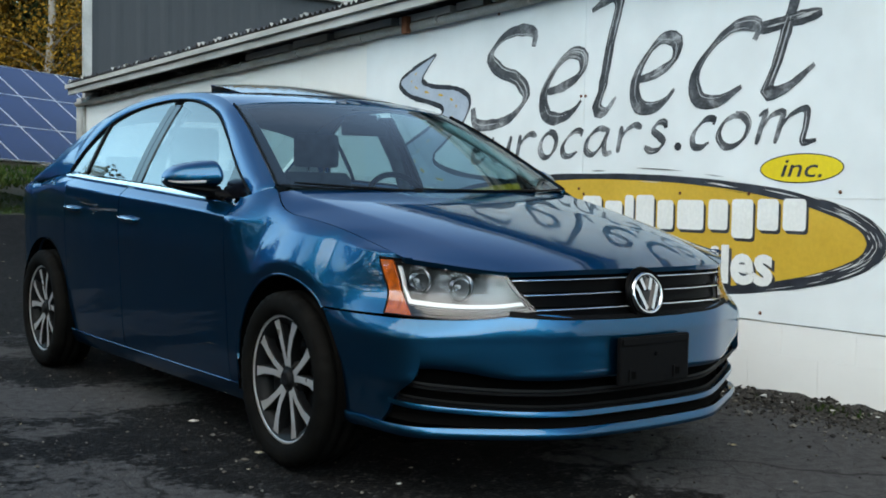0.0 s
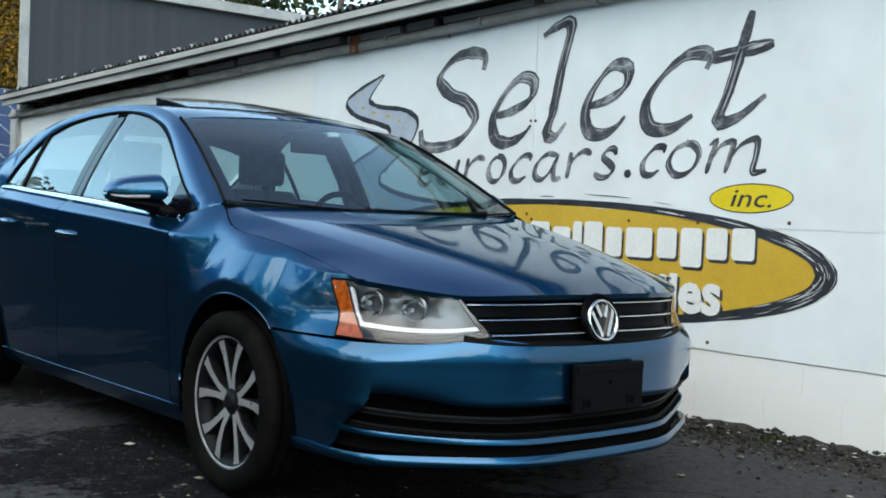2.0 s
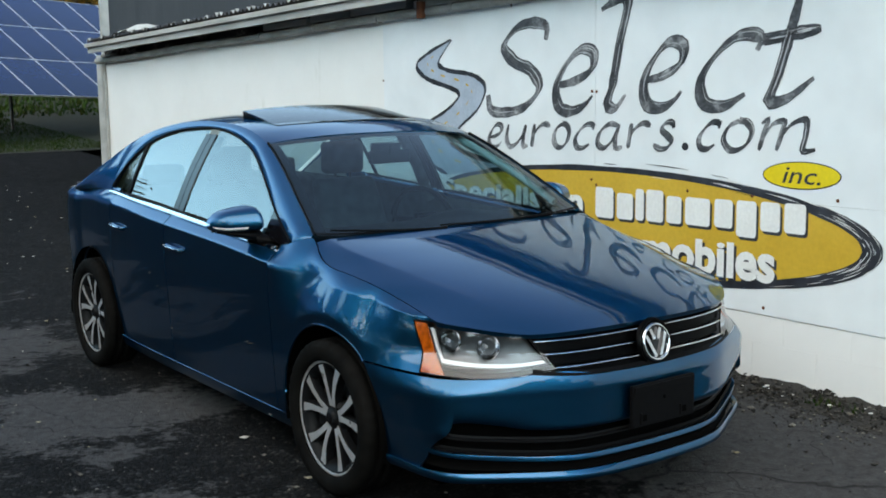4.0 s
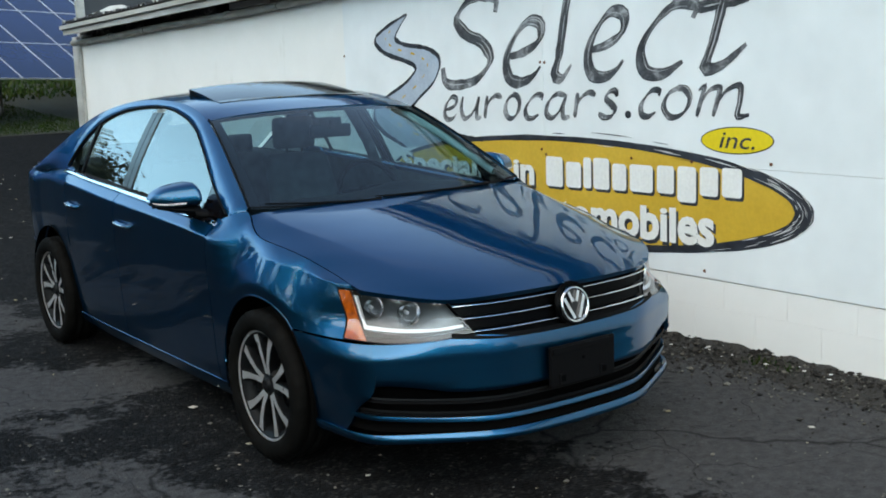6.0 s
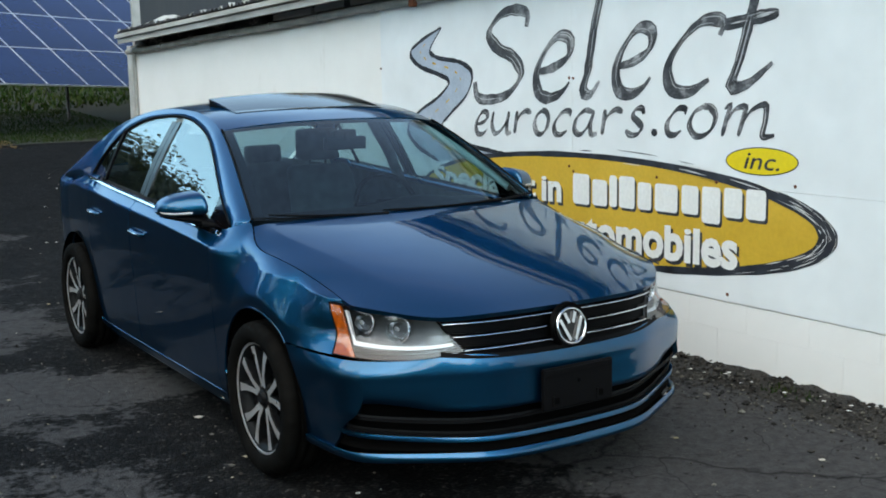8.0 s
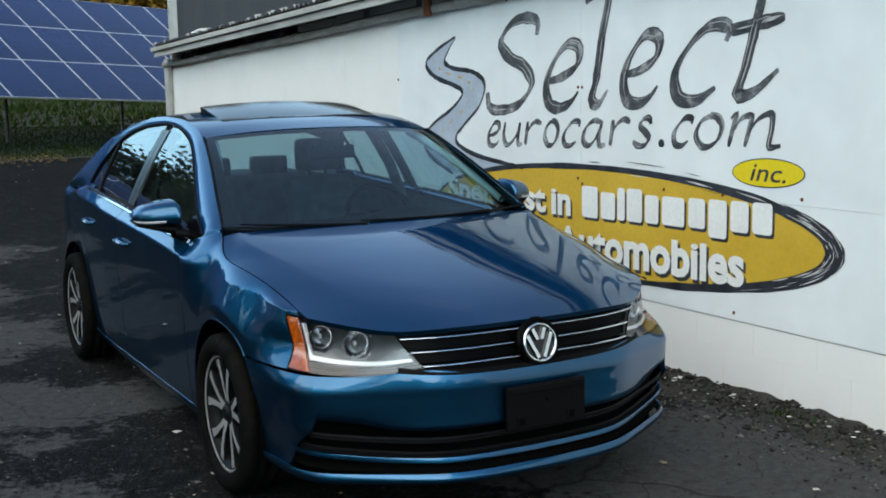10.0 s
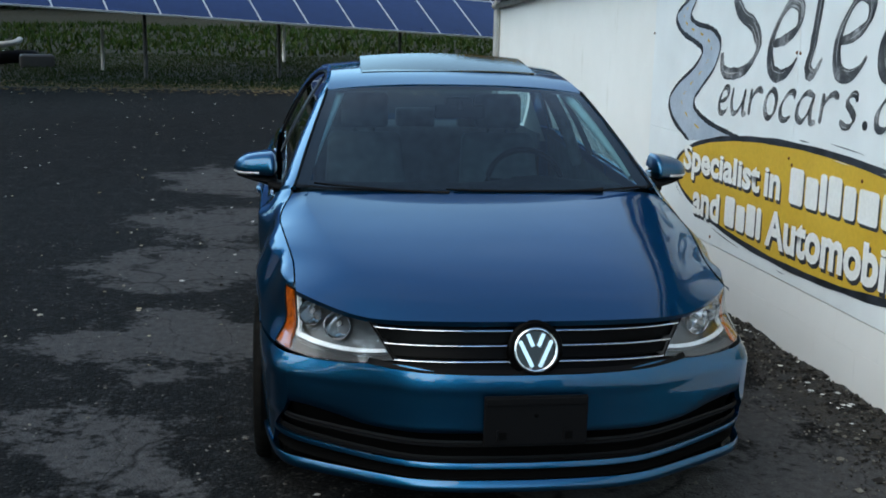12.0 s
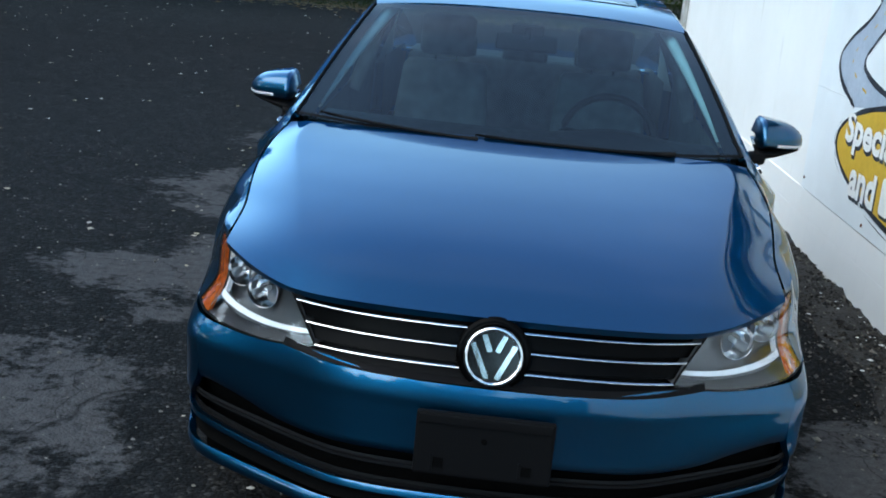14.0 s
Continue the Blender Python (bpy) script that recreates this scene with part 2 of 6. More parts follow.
PAINT = paint_mat()
ASPHALT = asphalt_mat()
STREAK = streak_mat()
MASONRY = wall_paint_mat()
OLDWOOD = old_wood_mat()
GLASS = glass_mat("faintly green window glass", (0.56, 0.87, 0.93), 1.60)
SIDE_GLASS = glass_mat("tinted side glass", (0.50, 0.60, 0.62), 2.0)
LENS = glass_mat("clear lamp lens", (0.93, 0.95, 0.96), 1.45)
BLACK_PLASTIC = plain_mat("black textured plastic", (0.0035, 0.0035, 0.004), 0.6, spec=0.08)
GLOSS_BLACK = plain_mat("gloss black trim", (0.004, 0.004, 0.005), 0.10, 0.0, 0.3, spec=0.3)
DARK = plain_mat("dark underbody", (0.002, 0.002, 0.002), 0.9, spec=0.03)
PIANO_BLACK = plain_mat("satin black pillar trim", (0.012, 0.014, 0.018), 0.35, 0.0, 0.2)
GRILLE_BLACK = plain_mat("piano black grille", (0.0016, 0.0016, 0.0018), 0.35, spec=0.04)
CHROME = plain_mat("chrome", (0.80, 0.81, 0.83), 0.08, 1.0)
SILVER = plain_mat("machined aluminium", (0.70, 0.71, 0.73), 0.30, 0.7, scale=12.0, vary=0.05)
GREY_METAL = plain_mat("dark grey wheel paint", (0.006, 0.0065, 0.0075), 0.5, 0.0, spec=0.12)
RUBBER = rough_mat("tyre rubber", (0.003, 0.003, 0.003), (0.007, 0.0066, 0.006), 12.0, 90.0, 0.8, 0.3, 0.003, spec=0.05)
ORANGE = plain_mat("amber reflector", (0.62, 0.11, 0.008), 0.2, 0.0, 0.8, 60.0, 0.6)
LAMP_CHROME = plain_mat("lamp reflector chrome", (0.52, 0.53, 0.55), 0.12, 1.0)
LAMP_GREY = plain_mat("satin grey lamp bezel", (0.10, 0.104, 0.112), 0.30, 0.5)
LIGHT_BAR = plain_mat("frosted white light guide", (0.85, 0.86, 0.88), 0.25, 0.0, 0.4)
CLOTH = rough_mat("black seat cloth", (0.040, 0.041, 0.044), (0.075, 0.076, 0.080), 15.0, 220.0, 0.9)
TRIM_GREY = rough_mat("grey headliner cloth", (0.30, 0.31, 0.31), (0.36, 0.37, 0.37), 12.0, 200.0, 0.9)
BOARD = rough_mat("white sign board paint", (0.79, 0.83, 0.845), (0.83, 0.865, 0.88), 0.9, 2.5, 0.5, 0.03, 0.001)
OCHRE = rough_mat("ochre yellow sign paint", (0.62, 0.38, 0.040), (0.70, 0.44, 0.055), 3.0, 40.0, 0.45, 0.1, 0.002)
LEMON = rough_mat("bright yellow sign paint", (0.80, 0.60, 0.02), (0.84, 0.65, 0.03), 4.0, 40.0, 0.45, 0.1, 0.002)
ROADBLUE = rough_mat("pale blue grey sign paint", (0.36, 0.43, 0.52), (0.46, 0.53, 0.62), 6.0, 50.0, 0.5, 0.1, 0.002)
INK = rough_mat("black sign paint", (0.012, 0.014, 0.018), (0.05, 0.055, 0.065), 9.0, 60.0, 0.5, 0.1, 0.002)
BRUSH_PALE = rough_mat("thin pale brush marks", (0.34, 0.35, 0.37), (0.66, 0.67, 0.68), 9.0, 60.0, 0.5, 0.1, 0.002)
EDGE_INK = rough_mat("dry brushed black outline", (0.004, 0.005, 0.008), (0.035, 0.040, 0.055), 9.0, 45.0, 0.55, 0.1, 0.002)
LETTER_WHITE = rough_mat("white lettering paint", (0.80, 0.80, 0.78), (0.86, 0.86, 0.84), 6.0, 50.0, 0.5, 0.1, 0.002)
WHITE_TRIM = rough_mat("weathered white trim paint", (0.34, 0.34, 0.32), (0.56, 0.55, 0.53), 4.0, 40.0, 0.6, 0.3, 0.004, 0.0, (1, 0.3, 1))
GREY_PIPE = rough_mat("weathered white plastic pipe", (0.28, 0.28, 0.26), (0.46, 0.46, 0.44), 5.0, 50.0, 0.55, 0.2, 0.002)
CORRUGATED = rough_mat("dark corrugated sheet", (0.03, 0.03, 0.032), (0.10, 0.10, 0.105), 6.0, 60.0, 0.6, 0.3, 0.004, 0.2)
GREY_WALL = rough_mat("dark grey steel cladding", (0.042, 0.045, 0.050), (0.055, 0.058, 0.064), 1.0, 40.0, 0.55, 0.1, 0.002, 0.1, (1, 1, 0.1))
RUST = rough_mat("rusty iron", (0.10, 0.03, 0.015), (0.20, 0.07, 0.03), 20.0, 90.0, 0.85, 0.5, 0.006)
CELL = rough_mat("blue silicon solar cells", (0.008, 0.020, 0.072), (0.014, 0.032, 0.105), 0.9, 9.0, 0.22, 0.02, 0.002)
ALU = plain_mat("aluminium frame", (0.62, 0.64, 0.67), 0.45, 0.4)
GALV = rough_mat("weathered steel", (0.05, 0.05, 0.05), (0.12, 0.115, 0.11), 8.0, 60.0, 0.6, 0.2, 0.003, 0.4)
SOIL = rough_mat("grassy earth", (0.007, 0.012, 0.004), (0.020, 0.019, 0.009), 0.8, 14.0, 0.95, 0.6, 0.03)
GRASS = leaf_mat("grass blades", (0.007, 0.021, 0.002), (0.016, 0.042, 0.004), (0.036, 0.046, 0.008))
LEAF_GOLD = leaf_mat("golden autumn leaves", (0.27, 0.145, 0.014), (0.16, 0.085, 0.012), (0.045, 0.036, 0.010))
BARK_PALE = rough_mat("pale grey bark", (0.16, 0.14, 0.12), (0.30, 0.27, 0.24), 3.0, 25.0, 0.9, 0.6, 0.02, 0.0, (1, 1, 0.2))
LEAF_DARK = leaf_mat("dark green leaves", (0.012, 0.022, 0.010), (0.022, 0.036, 0.014), (0.035, 0.05, 0.018))
LEAF_RED = leaf_mat("red autumn leaves", (0.25, 0.02, 0.015), (0.16, 0.02, 0.015), (0.10, 0.03, 0.015))
BARK = rough_mat("grey brown bark", (0.05, 0.042, 0.034), (0.14, 0.12, 0.10), 3.0, 25.0, 0.9, 0.8, 0.02, 0.0, (1, 1, 0.2))
RUBBLE = leaf_mat("dark broken stones", (0.008, 0.0075, 0.007), (0.020, 0.018, 0.017), (0.060, 0.056, 0.050))
GRAVEL = leaf_mat("grey gravel and litter", (0.012, 0.011, 0.010), (0.035, 0.032, 0.030), (0.16, 0.15, 0.13))
VERGE = leaf_mat("dead leaves and dry stalks", (0.16, 0.10, 0.04), (0.07, 0.05, 0.025), (0.22, 0.17, 0.09))
CHIP = leaf_mat("pale chips and dry leaves", (0.45, 0.43, 0.38), (0.25, 0.20, 0.10), (0.55, 0.53, 0.50))
WHITE_PLASTIC = rough_mat("dirty white plastic", (0.45, 0.45, 0.43), (0.62, 0.62, 0.60), 4.0, 30.0, 0.5, 0.2, 0.003)


# ---------------------------------------------------------------- mesh tools


def mk(name, verts, faces, mats, parent=None, label="", smooth=True, idx=None):
    """One mesh object from verts and faces."""
    me = bpy.data.meshes.new(name)
    me.from_pydata([tuple(v) for v in verts], [], faces)
    for m in mats if isinstance(mats, (list, tuple)) else (mats,):
        me.materials.append(m)
    if idx is not None:
        me.polygons.foreach_set("material_index", idx)
    me.polygons.foreach_set("use_smooth", [smooth] * len(faces))
    me.update()
    ob = new(name, me)
    ob.parent = parent
    return tagged(ob, label)


def part(name, bm, material, parent, label="", smooth=False):
    """Link a bmesh as one mesh object under a thing or a part."""
    me = bpy.data.meshes.new(name)
    bm.to_mesh(me)
    bm.free()
    me.materials.append(material)
    me.polygons.foreach_set("use_smooth", [smooth] * len(me.polygons))
    ob = new(name, me)
    ob.parent = parent
    return tagged(ob, label)


def empty(name, label, category, group="", at=(0, 0, 0)):
    ob = new(name)
    ob.location = at
    return tagged(ob, label, category, group)


def box_bm(x0, y0, z0, x1, y1, z1, bevel=0.0, seg=2, bm=None):
    bm2 = bmesh.new()
    bmesh.ops.create_cube(bm2, size=1.0)
    for v in bm2.verts:
        v.co = Vector((x0 + (v.co.x + 0.5) * (x1 - x0), y0 + (v.co.y + 0.5) * (y1 - y0), z0 + (v.co.z + 0.5) * (z1 - z0)))
    if bevel:
        bmesh.ops.bevel(bm2, geom=bm2.edges[:], offset=bevel, segments=seg, affect="EDGES", profile=0.7)
    return bm2


def spl(*pts):
    """A smooth curve through (t, value) points; values may be tuples."""
    xs = np.array([p[0] for p in pts], float)
    ys = np.array([p[1] for p in pts], float)
    d = np.diff(ys, axis=0) / (np.diff(xs)[:, None] if ys.ndim > 1 else np.diff(xs))
    tan = np.concatenate([d[:1], (d[1:] + d[:-1]) / 2, d[-1:]])

    def f(t):
        t = min(max(t, xs[0]), xs[-1])
        k = min(int(np.searchsorted(xs, t, "right")) - 1, len(xs) - 2)
        h = xs[k + 1] - xs[k]
        s = (t - xs[k]) / h
        r = (2 * s**3 - 3 * s**2 + 1) * ys[k] + (s**3 - 2 * s**2 + s) * h * tan[k] + (3 * s**2 - 2 * s**3) * ys[k + 1] + (s**3 - s**2) * h * tan[k + 1]
        return float(r) if ys.ndim == 1 else r
    return f


def sheet(name, fn, us, vs, mat, parent=None, label="", away=(0, 1.3, 0.6), flange=0.012, smooth=True):
    """A curved panel: fn(u, v) gives its points; its rim is turned in by the flange; it faces away from the given point."""
    if isinstance(us, int):
        us = np.linspace(0, 1, us + 1)
    if isinstance(vs, int):
        vs = np.linspace(0, 1, vs + 1)
    P = np.array([[fn(u, v) for v in vs] for u in us], float)
    nu, nv = len(us), len(vs)
    du, dv = np.gradient(P, axis=0), np.gradient(P, axis=1)
    N = np.cross(du, dv)
    N /= np.linalg.norm(N, axis=2, keepdims=True) + 1e-9
    flip = np.sum(N * (P - np.array(away))) < 0
    if flip:
        N = -N
    verts = P.reshape(-1, 3).tolist()
    faces = []
    for i in range(nu - 1):
        for j in range(nv - 1):
            q = [i * nv + j, (i + 1) * nv + j, (i + 1) * nv + j + 1, i * nv + j + 1]
            faces.append(q[::-1] if flip else q)
    sharp = set()
    if flange:
        ring = [(i, 0) for i in range(nu)] + [(nu - 1, j) for j in range(1, nv)] + [(i, nv - 1) for i in range(nu - 2, -1, -1)] + [(0, j) for j in range(nv - 2, 0, -1)]
        base = len(verts)
        for i, j in ring:
            verts.append((P[i, j] - N[i, j] * flange).tolist())
        L = len(ring)
        for k in range(L):
            a, b = ring[k], ring[(k + 1) % L]
            ia, ib = a[0] * nv + a[1], b[0] * nv + b[1]
            q = [ia, base + k, base + (k + 1) % L, ib]
            faces.append(q[::-1] if flip else q)
            sharp.add((min(ia, ib), max(ia, ib)))
    ob = mk(name, verts, faces, mat, parent, label, smooth)
    if sharp:
        me = ob.data
        for e in me.edges:
            a, b = e.vertices
            if (min(a, b), max(a, b)) in sharp:
                e.use_edge_sharp = True
    return ob


def lathe(profile, n, axis="x"):
    """Verts and faces of a profile of (along, radius) turned about an axis."""
    verts, faces = [], []
    m = len(profile)
    for k in range(n):
        a = 2 * math.pi * k / n
        for x, r in profile:
            p = (x, r * math.cos(a), r * math.sin(a))
            verts.append(p if axis == "x" else (p[1], p[2], p[0]))
    for k in range(n):
        for j in range(m - 1):
            a, b = k * m + j, ((k + 1) % n) * m + j
            faces.append([a, a + 1, b + 1, b])
    return verts, faces


def tube(points, radii, n=10, caps=True):
    """Verts and faces of a round bar along points."""
    verts, faces = [], []
    pts = [Vector(p) for p in points]
    for k, p in enumerate(pts):
        d = (pts[min(k + 1, len(pts) - 1)] - pts[max(k - 1, 0)]).normalized()
        ref = Vector((0, 0, 1)) if abs(d.z) < 0.9 else Vector((1, 0, 0))
        a = d.cross(ref).normalized()
        b = d.cross(a)
        r = radii[k] if isinstance(radii, (list, tuple)) else radii
        for j in range(n):
            t = 2 * math.pi * j / n
            verts.append(p + a * math.cos(t) * r + b * math.sin(t) * r)
    for k in range(len(pts) - 1):
        for j in range(n):
            faces.append([k * n + j, k * n + (j + 1) % n, (k + 1) * n + (j + 1) % n, (k + 1) * n + j])
    if caps:
        faces.append(list(range(n)))
        faces.append(list(range((len(pts) - 1) * n, len(pts) * n))[::-1])
    return verts, faces

# ---------------------------------------------------------------- ground
gb = bmesh.new()
bmesh.ops.create_grid(gb, x_segments=40, y_segments=40, size=600)
for v in gb.verts:
    v.co.z = -0.06
ground = part("ground", gb, SOIL, None)
tagged(ground, "dark grassy earth running out to the woods", "ground", kind="structure")

# the far side of the lot lies higher; what stands there was laid out on the level and is drawn in towards the car
FAR_K, FAR_C = 0.76, Vector((-1.8, -4.3, 1.63))
FAR = Matrix.Translation(FAR_C * (1 - FAR_K)) @ Matrix.Diagonal((FAR_K, FAR_K, FAR_K, 1))


def lot_z(y):
    return 0.375 * np.clip((np.asarray(y, float) - 6.5) / 11.0, 0, 1) ** 1.25


lb = bmesh.new()
bmesh.ops.create_grid(lb, x_segments=90, y_segments=110, size=1.0)
for v in lb.verts:
    x, y = -19 + v.co.x * 23, -10.8 + v.co.y * 28.6
    if y > 14:
        y += 0.4 * noise.noise(Vector((x * 0.35, 3.1, 0)))
    v.co = Vector((x, y, 0.012 * noise.noise(Vector((x * 0.5, y * 0.5, 0.0))) - 0.006 + float(lot_z(y))))
lot = part("pavement", lb, ASPHALT, None, smooth=True)
tagged(lot, "dark worn asphalt lot with pale patches and cracks", "asphalt", kind="structure")

# ---------------------------------------------------------------- shed with the painted sign
WALL_X, WALL_SLOPE = 1.815, -0.017
FAR_Y, NEAR_Y = 9.3, -7.0


def wp(a, z, d=0.0):
    """A point of the sign wall: a runs along it towards the near end, z up, d out of it."""
    return (WALL_X + WALL_SLOPE * -a - d, -a, z)


OVER = 0.16  # overhang of the roof


def eave(y):
    return 2.218 - 0.039 * y


shed = empty("shed", "low white painted block shed with a shallow roof", "shed")


def slab(name, a0, a1, z0, z1, d0, d1, mat, parent, label="", bev=0.0):
    bm = box_bm(a0, d0, z0, a1, d1, z1, bev)
    for v in bm.verts:
        v.co = Vector(wp(v.co.x, v.co.z, v.co.y))
    bmesh.ops.recalc_face_normals(bm, faces=bm.faces[:])
    return part(name, bm, mat, parent, label)


def sloped(name, y0, y1, lo, hi, d0, d1, mat, parent, label=""):
    """A board under the eave that follows its fall."""
    bm = bmesh.new()
    vs = [bm.verts.new(wp(-y, eave(y) + h, d)) for y in (y0, y1) for h in (lo, hi) for d in (d0, d1)]
    for q in ((0, 1, 3, 2), (4, 6, 7, 5), (0, 4, 5, 1), (2, 3, 7, 6), (0, 2, 6, 4), (1, 5, 7, 3)):
        bm.faces.new([vs[k] for k in q])
    bmesh.ops.recalc_face_normals(bm, faces=bm.faces[:])
    return part(name, bm, mat, parent, label)


# wall core behind blocks and boards
wcore = bmesh.new()
ring = [(-FAR_Y, 0.0), (-NEAR_Y, 0.0), (-NEAR_Y, eave(NEAR_Y)), (-FAR_Y, eave(FAR_Y))]
f0 = [wcore.verts.new(wp(a, z, -0.006)) for a, z in ring]
f1 = [wcore.verts.new(wp(a, z, -0.22)) for a, z in ring]
wcore.faces.new(f0)
wcore.faces.new(f1[::-1])
for k in range(4):
    wcore.faces.new([f0[k], f0[(k + 1) % 4], f1[(k + 1) % 4], f1[k]])
bmesh.ops.recalc_face_normals(wcore, faces=wcore.faces[:])
wall_core = part("wall", wcore, MASONRY, shed)

# end wall and back, closing the shed
for nm, x0, y0, x1, y1, h in (("end_wall", 1.88, FAR_Y - 0.2, 7.5, FAR_Y, 1.85), ("back_wall", 7.3, NEAR_Y, 7.5, FAR_Y - 0.2, 1.85), ("near_wall", 2.2, NEAR_Y, 7.3, NEAR_Y + 0.2, 2.2)):
    part(nm, box_bm(x0, y0, 0, x1, y1, h), MASONRY, shed)

# corner post, eave pipe, timber gap, fascia
slab("corner_post", -FAR_Y - 0.02, -FAR_Y + 0.13, 0, eave(FAR_Y) + 0.07, -0.1, 0.035, WHITE_TRIM, shed, "white timber corner post", 0.006)
slab("downpipe", -FAR_Y + 0.15, -FAR_Y + 0.19, 0, eave(FAR_Y) - 0.02, 0.0, 0.035, GREY_PIPE, shed, "", 0.008)
pv, pf = tube([wp(-y, eave(y) + 0.005 * math.sin(y * 2.1), 0.035) for y in np.linspace(FAR_Y, NEAR_Y, 60)], 0.032, 12)
mk("eave_pipe", pv, pf, GREY_PIPE, shed, "dirty white pipe along the eave")
for y in np.arange(NEAR_Y + 0.4, FAR_Y, 0.92):
    cv, cf = tube([wp(-y - 0.02, eave(y), 0.035), wp(-y + 0.02, eave(y), 0.035)], 0.037, 12)
    mk("pipe_collar", cv, cf, GREY_PIPE, shed)
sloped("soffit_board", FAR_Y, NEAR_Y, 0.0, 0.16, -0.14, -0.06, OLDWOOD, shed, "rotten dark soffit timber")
rng = random.Random(4)
y = FAR_Y - 0.2
while y > NEAR_Y:
    L = rng.uniform(0.25, 0.8)
    if rng.random() < 0.75:
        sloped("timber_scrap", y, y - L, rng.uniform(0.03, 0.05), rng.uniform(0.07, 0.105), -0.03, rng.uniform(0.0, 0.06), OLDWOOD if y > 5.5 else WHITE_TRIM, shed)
    y -= L + rng.uniform(0.03, 0.25)
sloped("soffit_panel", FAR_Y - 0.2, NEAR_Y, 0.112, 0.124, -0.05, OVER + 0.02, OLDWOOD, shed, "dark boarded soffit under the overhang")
sloped("fascia", FAR_Y - 0.22, NEAR_Y, 0.078, 0.136, OVER + 0.02, OVER + 0.055, WHITE_TRIM, shed, "weathered white fascia board")
sloped("fascia_cap", FAR_Y - 0.20, NEAR_Y, 0.141, 0.184, OVER + 0.03, OVER + 0.085, WHITE_TRIM, shed, "weathered white drip edge")

# corrugated roof
rv, rf = [], []
ys = np.arange(NEAR_Y, FAR_Y - 0.18, 0.019)
for y in ys:
    h = eave(y) + 0.219 + 0.017 * math.sin(y * 2 * math.pi / 0.076)
    ragged = OVER + 0.05 + 0.025 * noise.noise(Vector((y * 5, 0, 0)))
    rv += [wp(-y, h, ragged), wp(-y, h + 0.05, -5.6)]
for k in range(len(ys) - 1):
    rf.append([2 * k, 2 * k + 1, 2 * k + 3, 2 * k + 2])
roof_sheet = mk("roof", rv, rf, CORRUGATED, shed, "dark corrugated roof sheet with ragged edge")
# sky-lit crests of the sheet end, put in as broken pale strips
ev, ef = [], []
for y in ys:
    h = eave(y) + 0.219 + 0.017 * math.sin(y * 2 * math.pi / 0.076)
    d = OVER + 0.052 + 0.025 * noise.noise(Vector((y * 5, 0, 0)))
    up = 0.010 + 0.016 * max(0.0, noise.noise(Vector((y * 9, 2, 0))))
    ev += [wp(-y, h + 0.002, d), wp(-y, h + up, d), wp(-y, h + up, d - 0.03)]
for k in range(len(ys) - 1):
    if noise.noise(Vector((ys[k] * 7, 5, 1))) > 0.12:
        ef += [[3 * k, 3 * k + 3, 3 * k + 4, 3 * k + 1], [3 * k + 1, 3 * k + 4, 3 * k + 5, 3 * k + 2]]
mk("sheet_edge", ev, ef, GREY_PIPE, roof_sheet, "broken pale strips along the sheet edge for its sky-lit crests", smooth=False)
# crumpled plastic sheet left on the roof by the taller wall
cv2, cf2 = [], []
for i in range(15):
    for j in range(9):
        yy, dd = 9.25 - 1.25 * i / 14, -0.05 - 0.75 * j / 8
        hump = math.sin(math.pi * i / 14) ** 0.6 * math.sin(math.pi * min(1, (j + 1) / 8)) ** 0.6
        cv2.append(wp(-yy, eave(yy) + 0.228 + hump * (0.11 + 0.09 * noise.noise(Vector((yy * 5, dd * 6, 0)))), dd))
for i in range(14):
    for j in range(8):
        cf2.append([i * 9 + j, (i + 1) * 9 + j, (i + 1) * 9 + j + 1, i * 9 + j + 1])
tagged(mk("plastic_sheet", cv2, cf2, WHITE_PLASTIC, smooth=False), "crumpled pale plastic sheet lying on the shed roof", "plastic sheet")

# rusty bracket under the eave
bk = box_bm(-0.03, -0.02, -0.07, 0.03, 0.02, 0.05, 0.008)
for v in bk.verts:
    v.co = Vector(wp(-2.92 + v.co.x, eave(2.92) + 0.02 + v.co.z, 0.075 + v.co.y))
part("bracket", bk, RUST, shed, "rusty iron bracket")

# ---------------------------------------------------------------- tall grey building behind
gbld = empty("grey_building", "tall dark grey clad building behind the shed", "building", at=(0, 0, 0))
GX0, GY0, GTOP = 1.79, 9.55, 3.40
n_rib = 60
gv, gf = [], []
for k in range(n_rib * 4 + 1):
    x = GX0 + 0.07 + k * 0.05
    dy = -0.005 if (k % 6) in (0, 1) else 0.0
    gv += [(x, GY0 + dy, 0.0), (x, GY0 + dy, GTOP)]
for k in range(n_rib * 4):
    gf.append([2 * k, 2 * k + 2, 2 * k + 3, 2 * k + 1])
mk("cladding", gv, gf, GREY_WALL, gbld, "dark grey ribbed steel cladding", smooth=False)
sw = box_bm(GX0, GY0 + 0.01, 0, GX0 + 12.0, GY0 + 9, GTOP - 0.02)
for v in sw.verts:
    if v.co.y > GY0 + 5 and v.co.x < GX0 + 5:
        v.co.x += 4.2
part("side_wall", sw, GREY_WALL, gbld)
part("corner_trim", box_bm(GX0 - 0.02, GY0 - 0.05, 0, GX0 + 0.075, GY0 + 0.005, GTOP), WHITE_TRIM, gbld, "white corner trim")
rfb = box_bm(GX0 - 0.05, GY0 - 0.10, GTOP + 0.003, GX0 + 12.05, GY0 + 9.1, GTOP + 0.12)
for v in rfb.verts:
    if v.co.y > GY0 + 5 and v.co.x < GX0 + 5:
        v.co.x += 4.2
part("roof_fascia", rfb, WHITE_TRIM, gbld, "white roof edge")

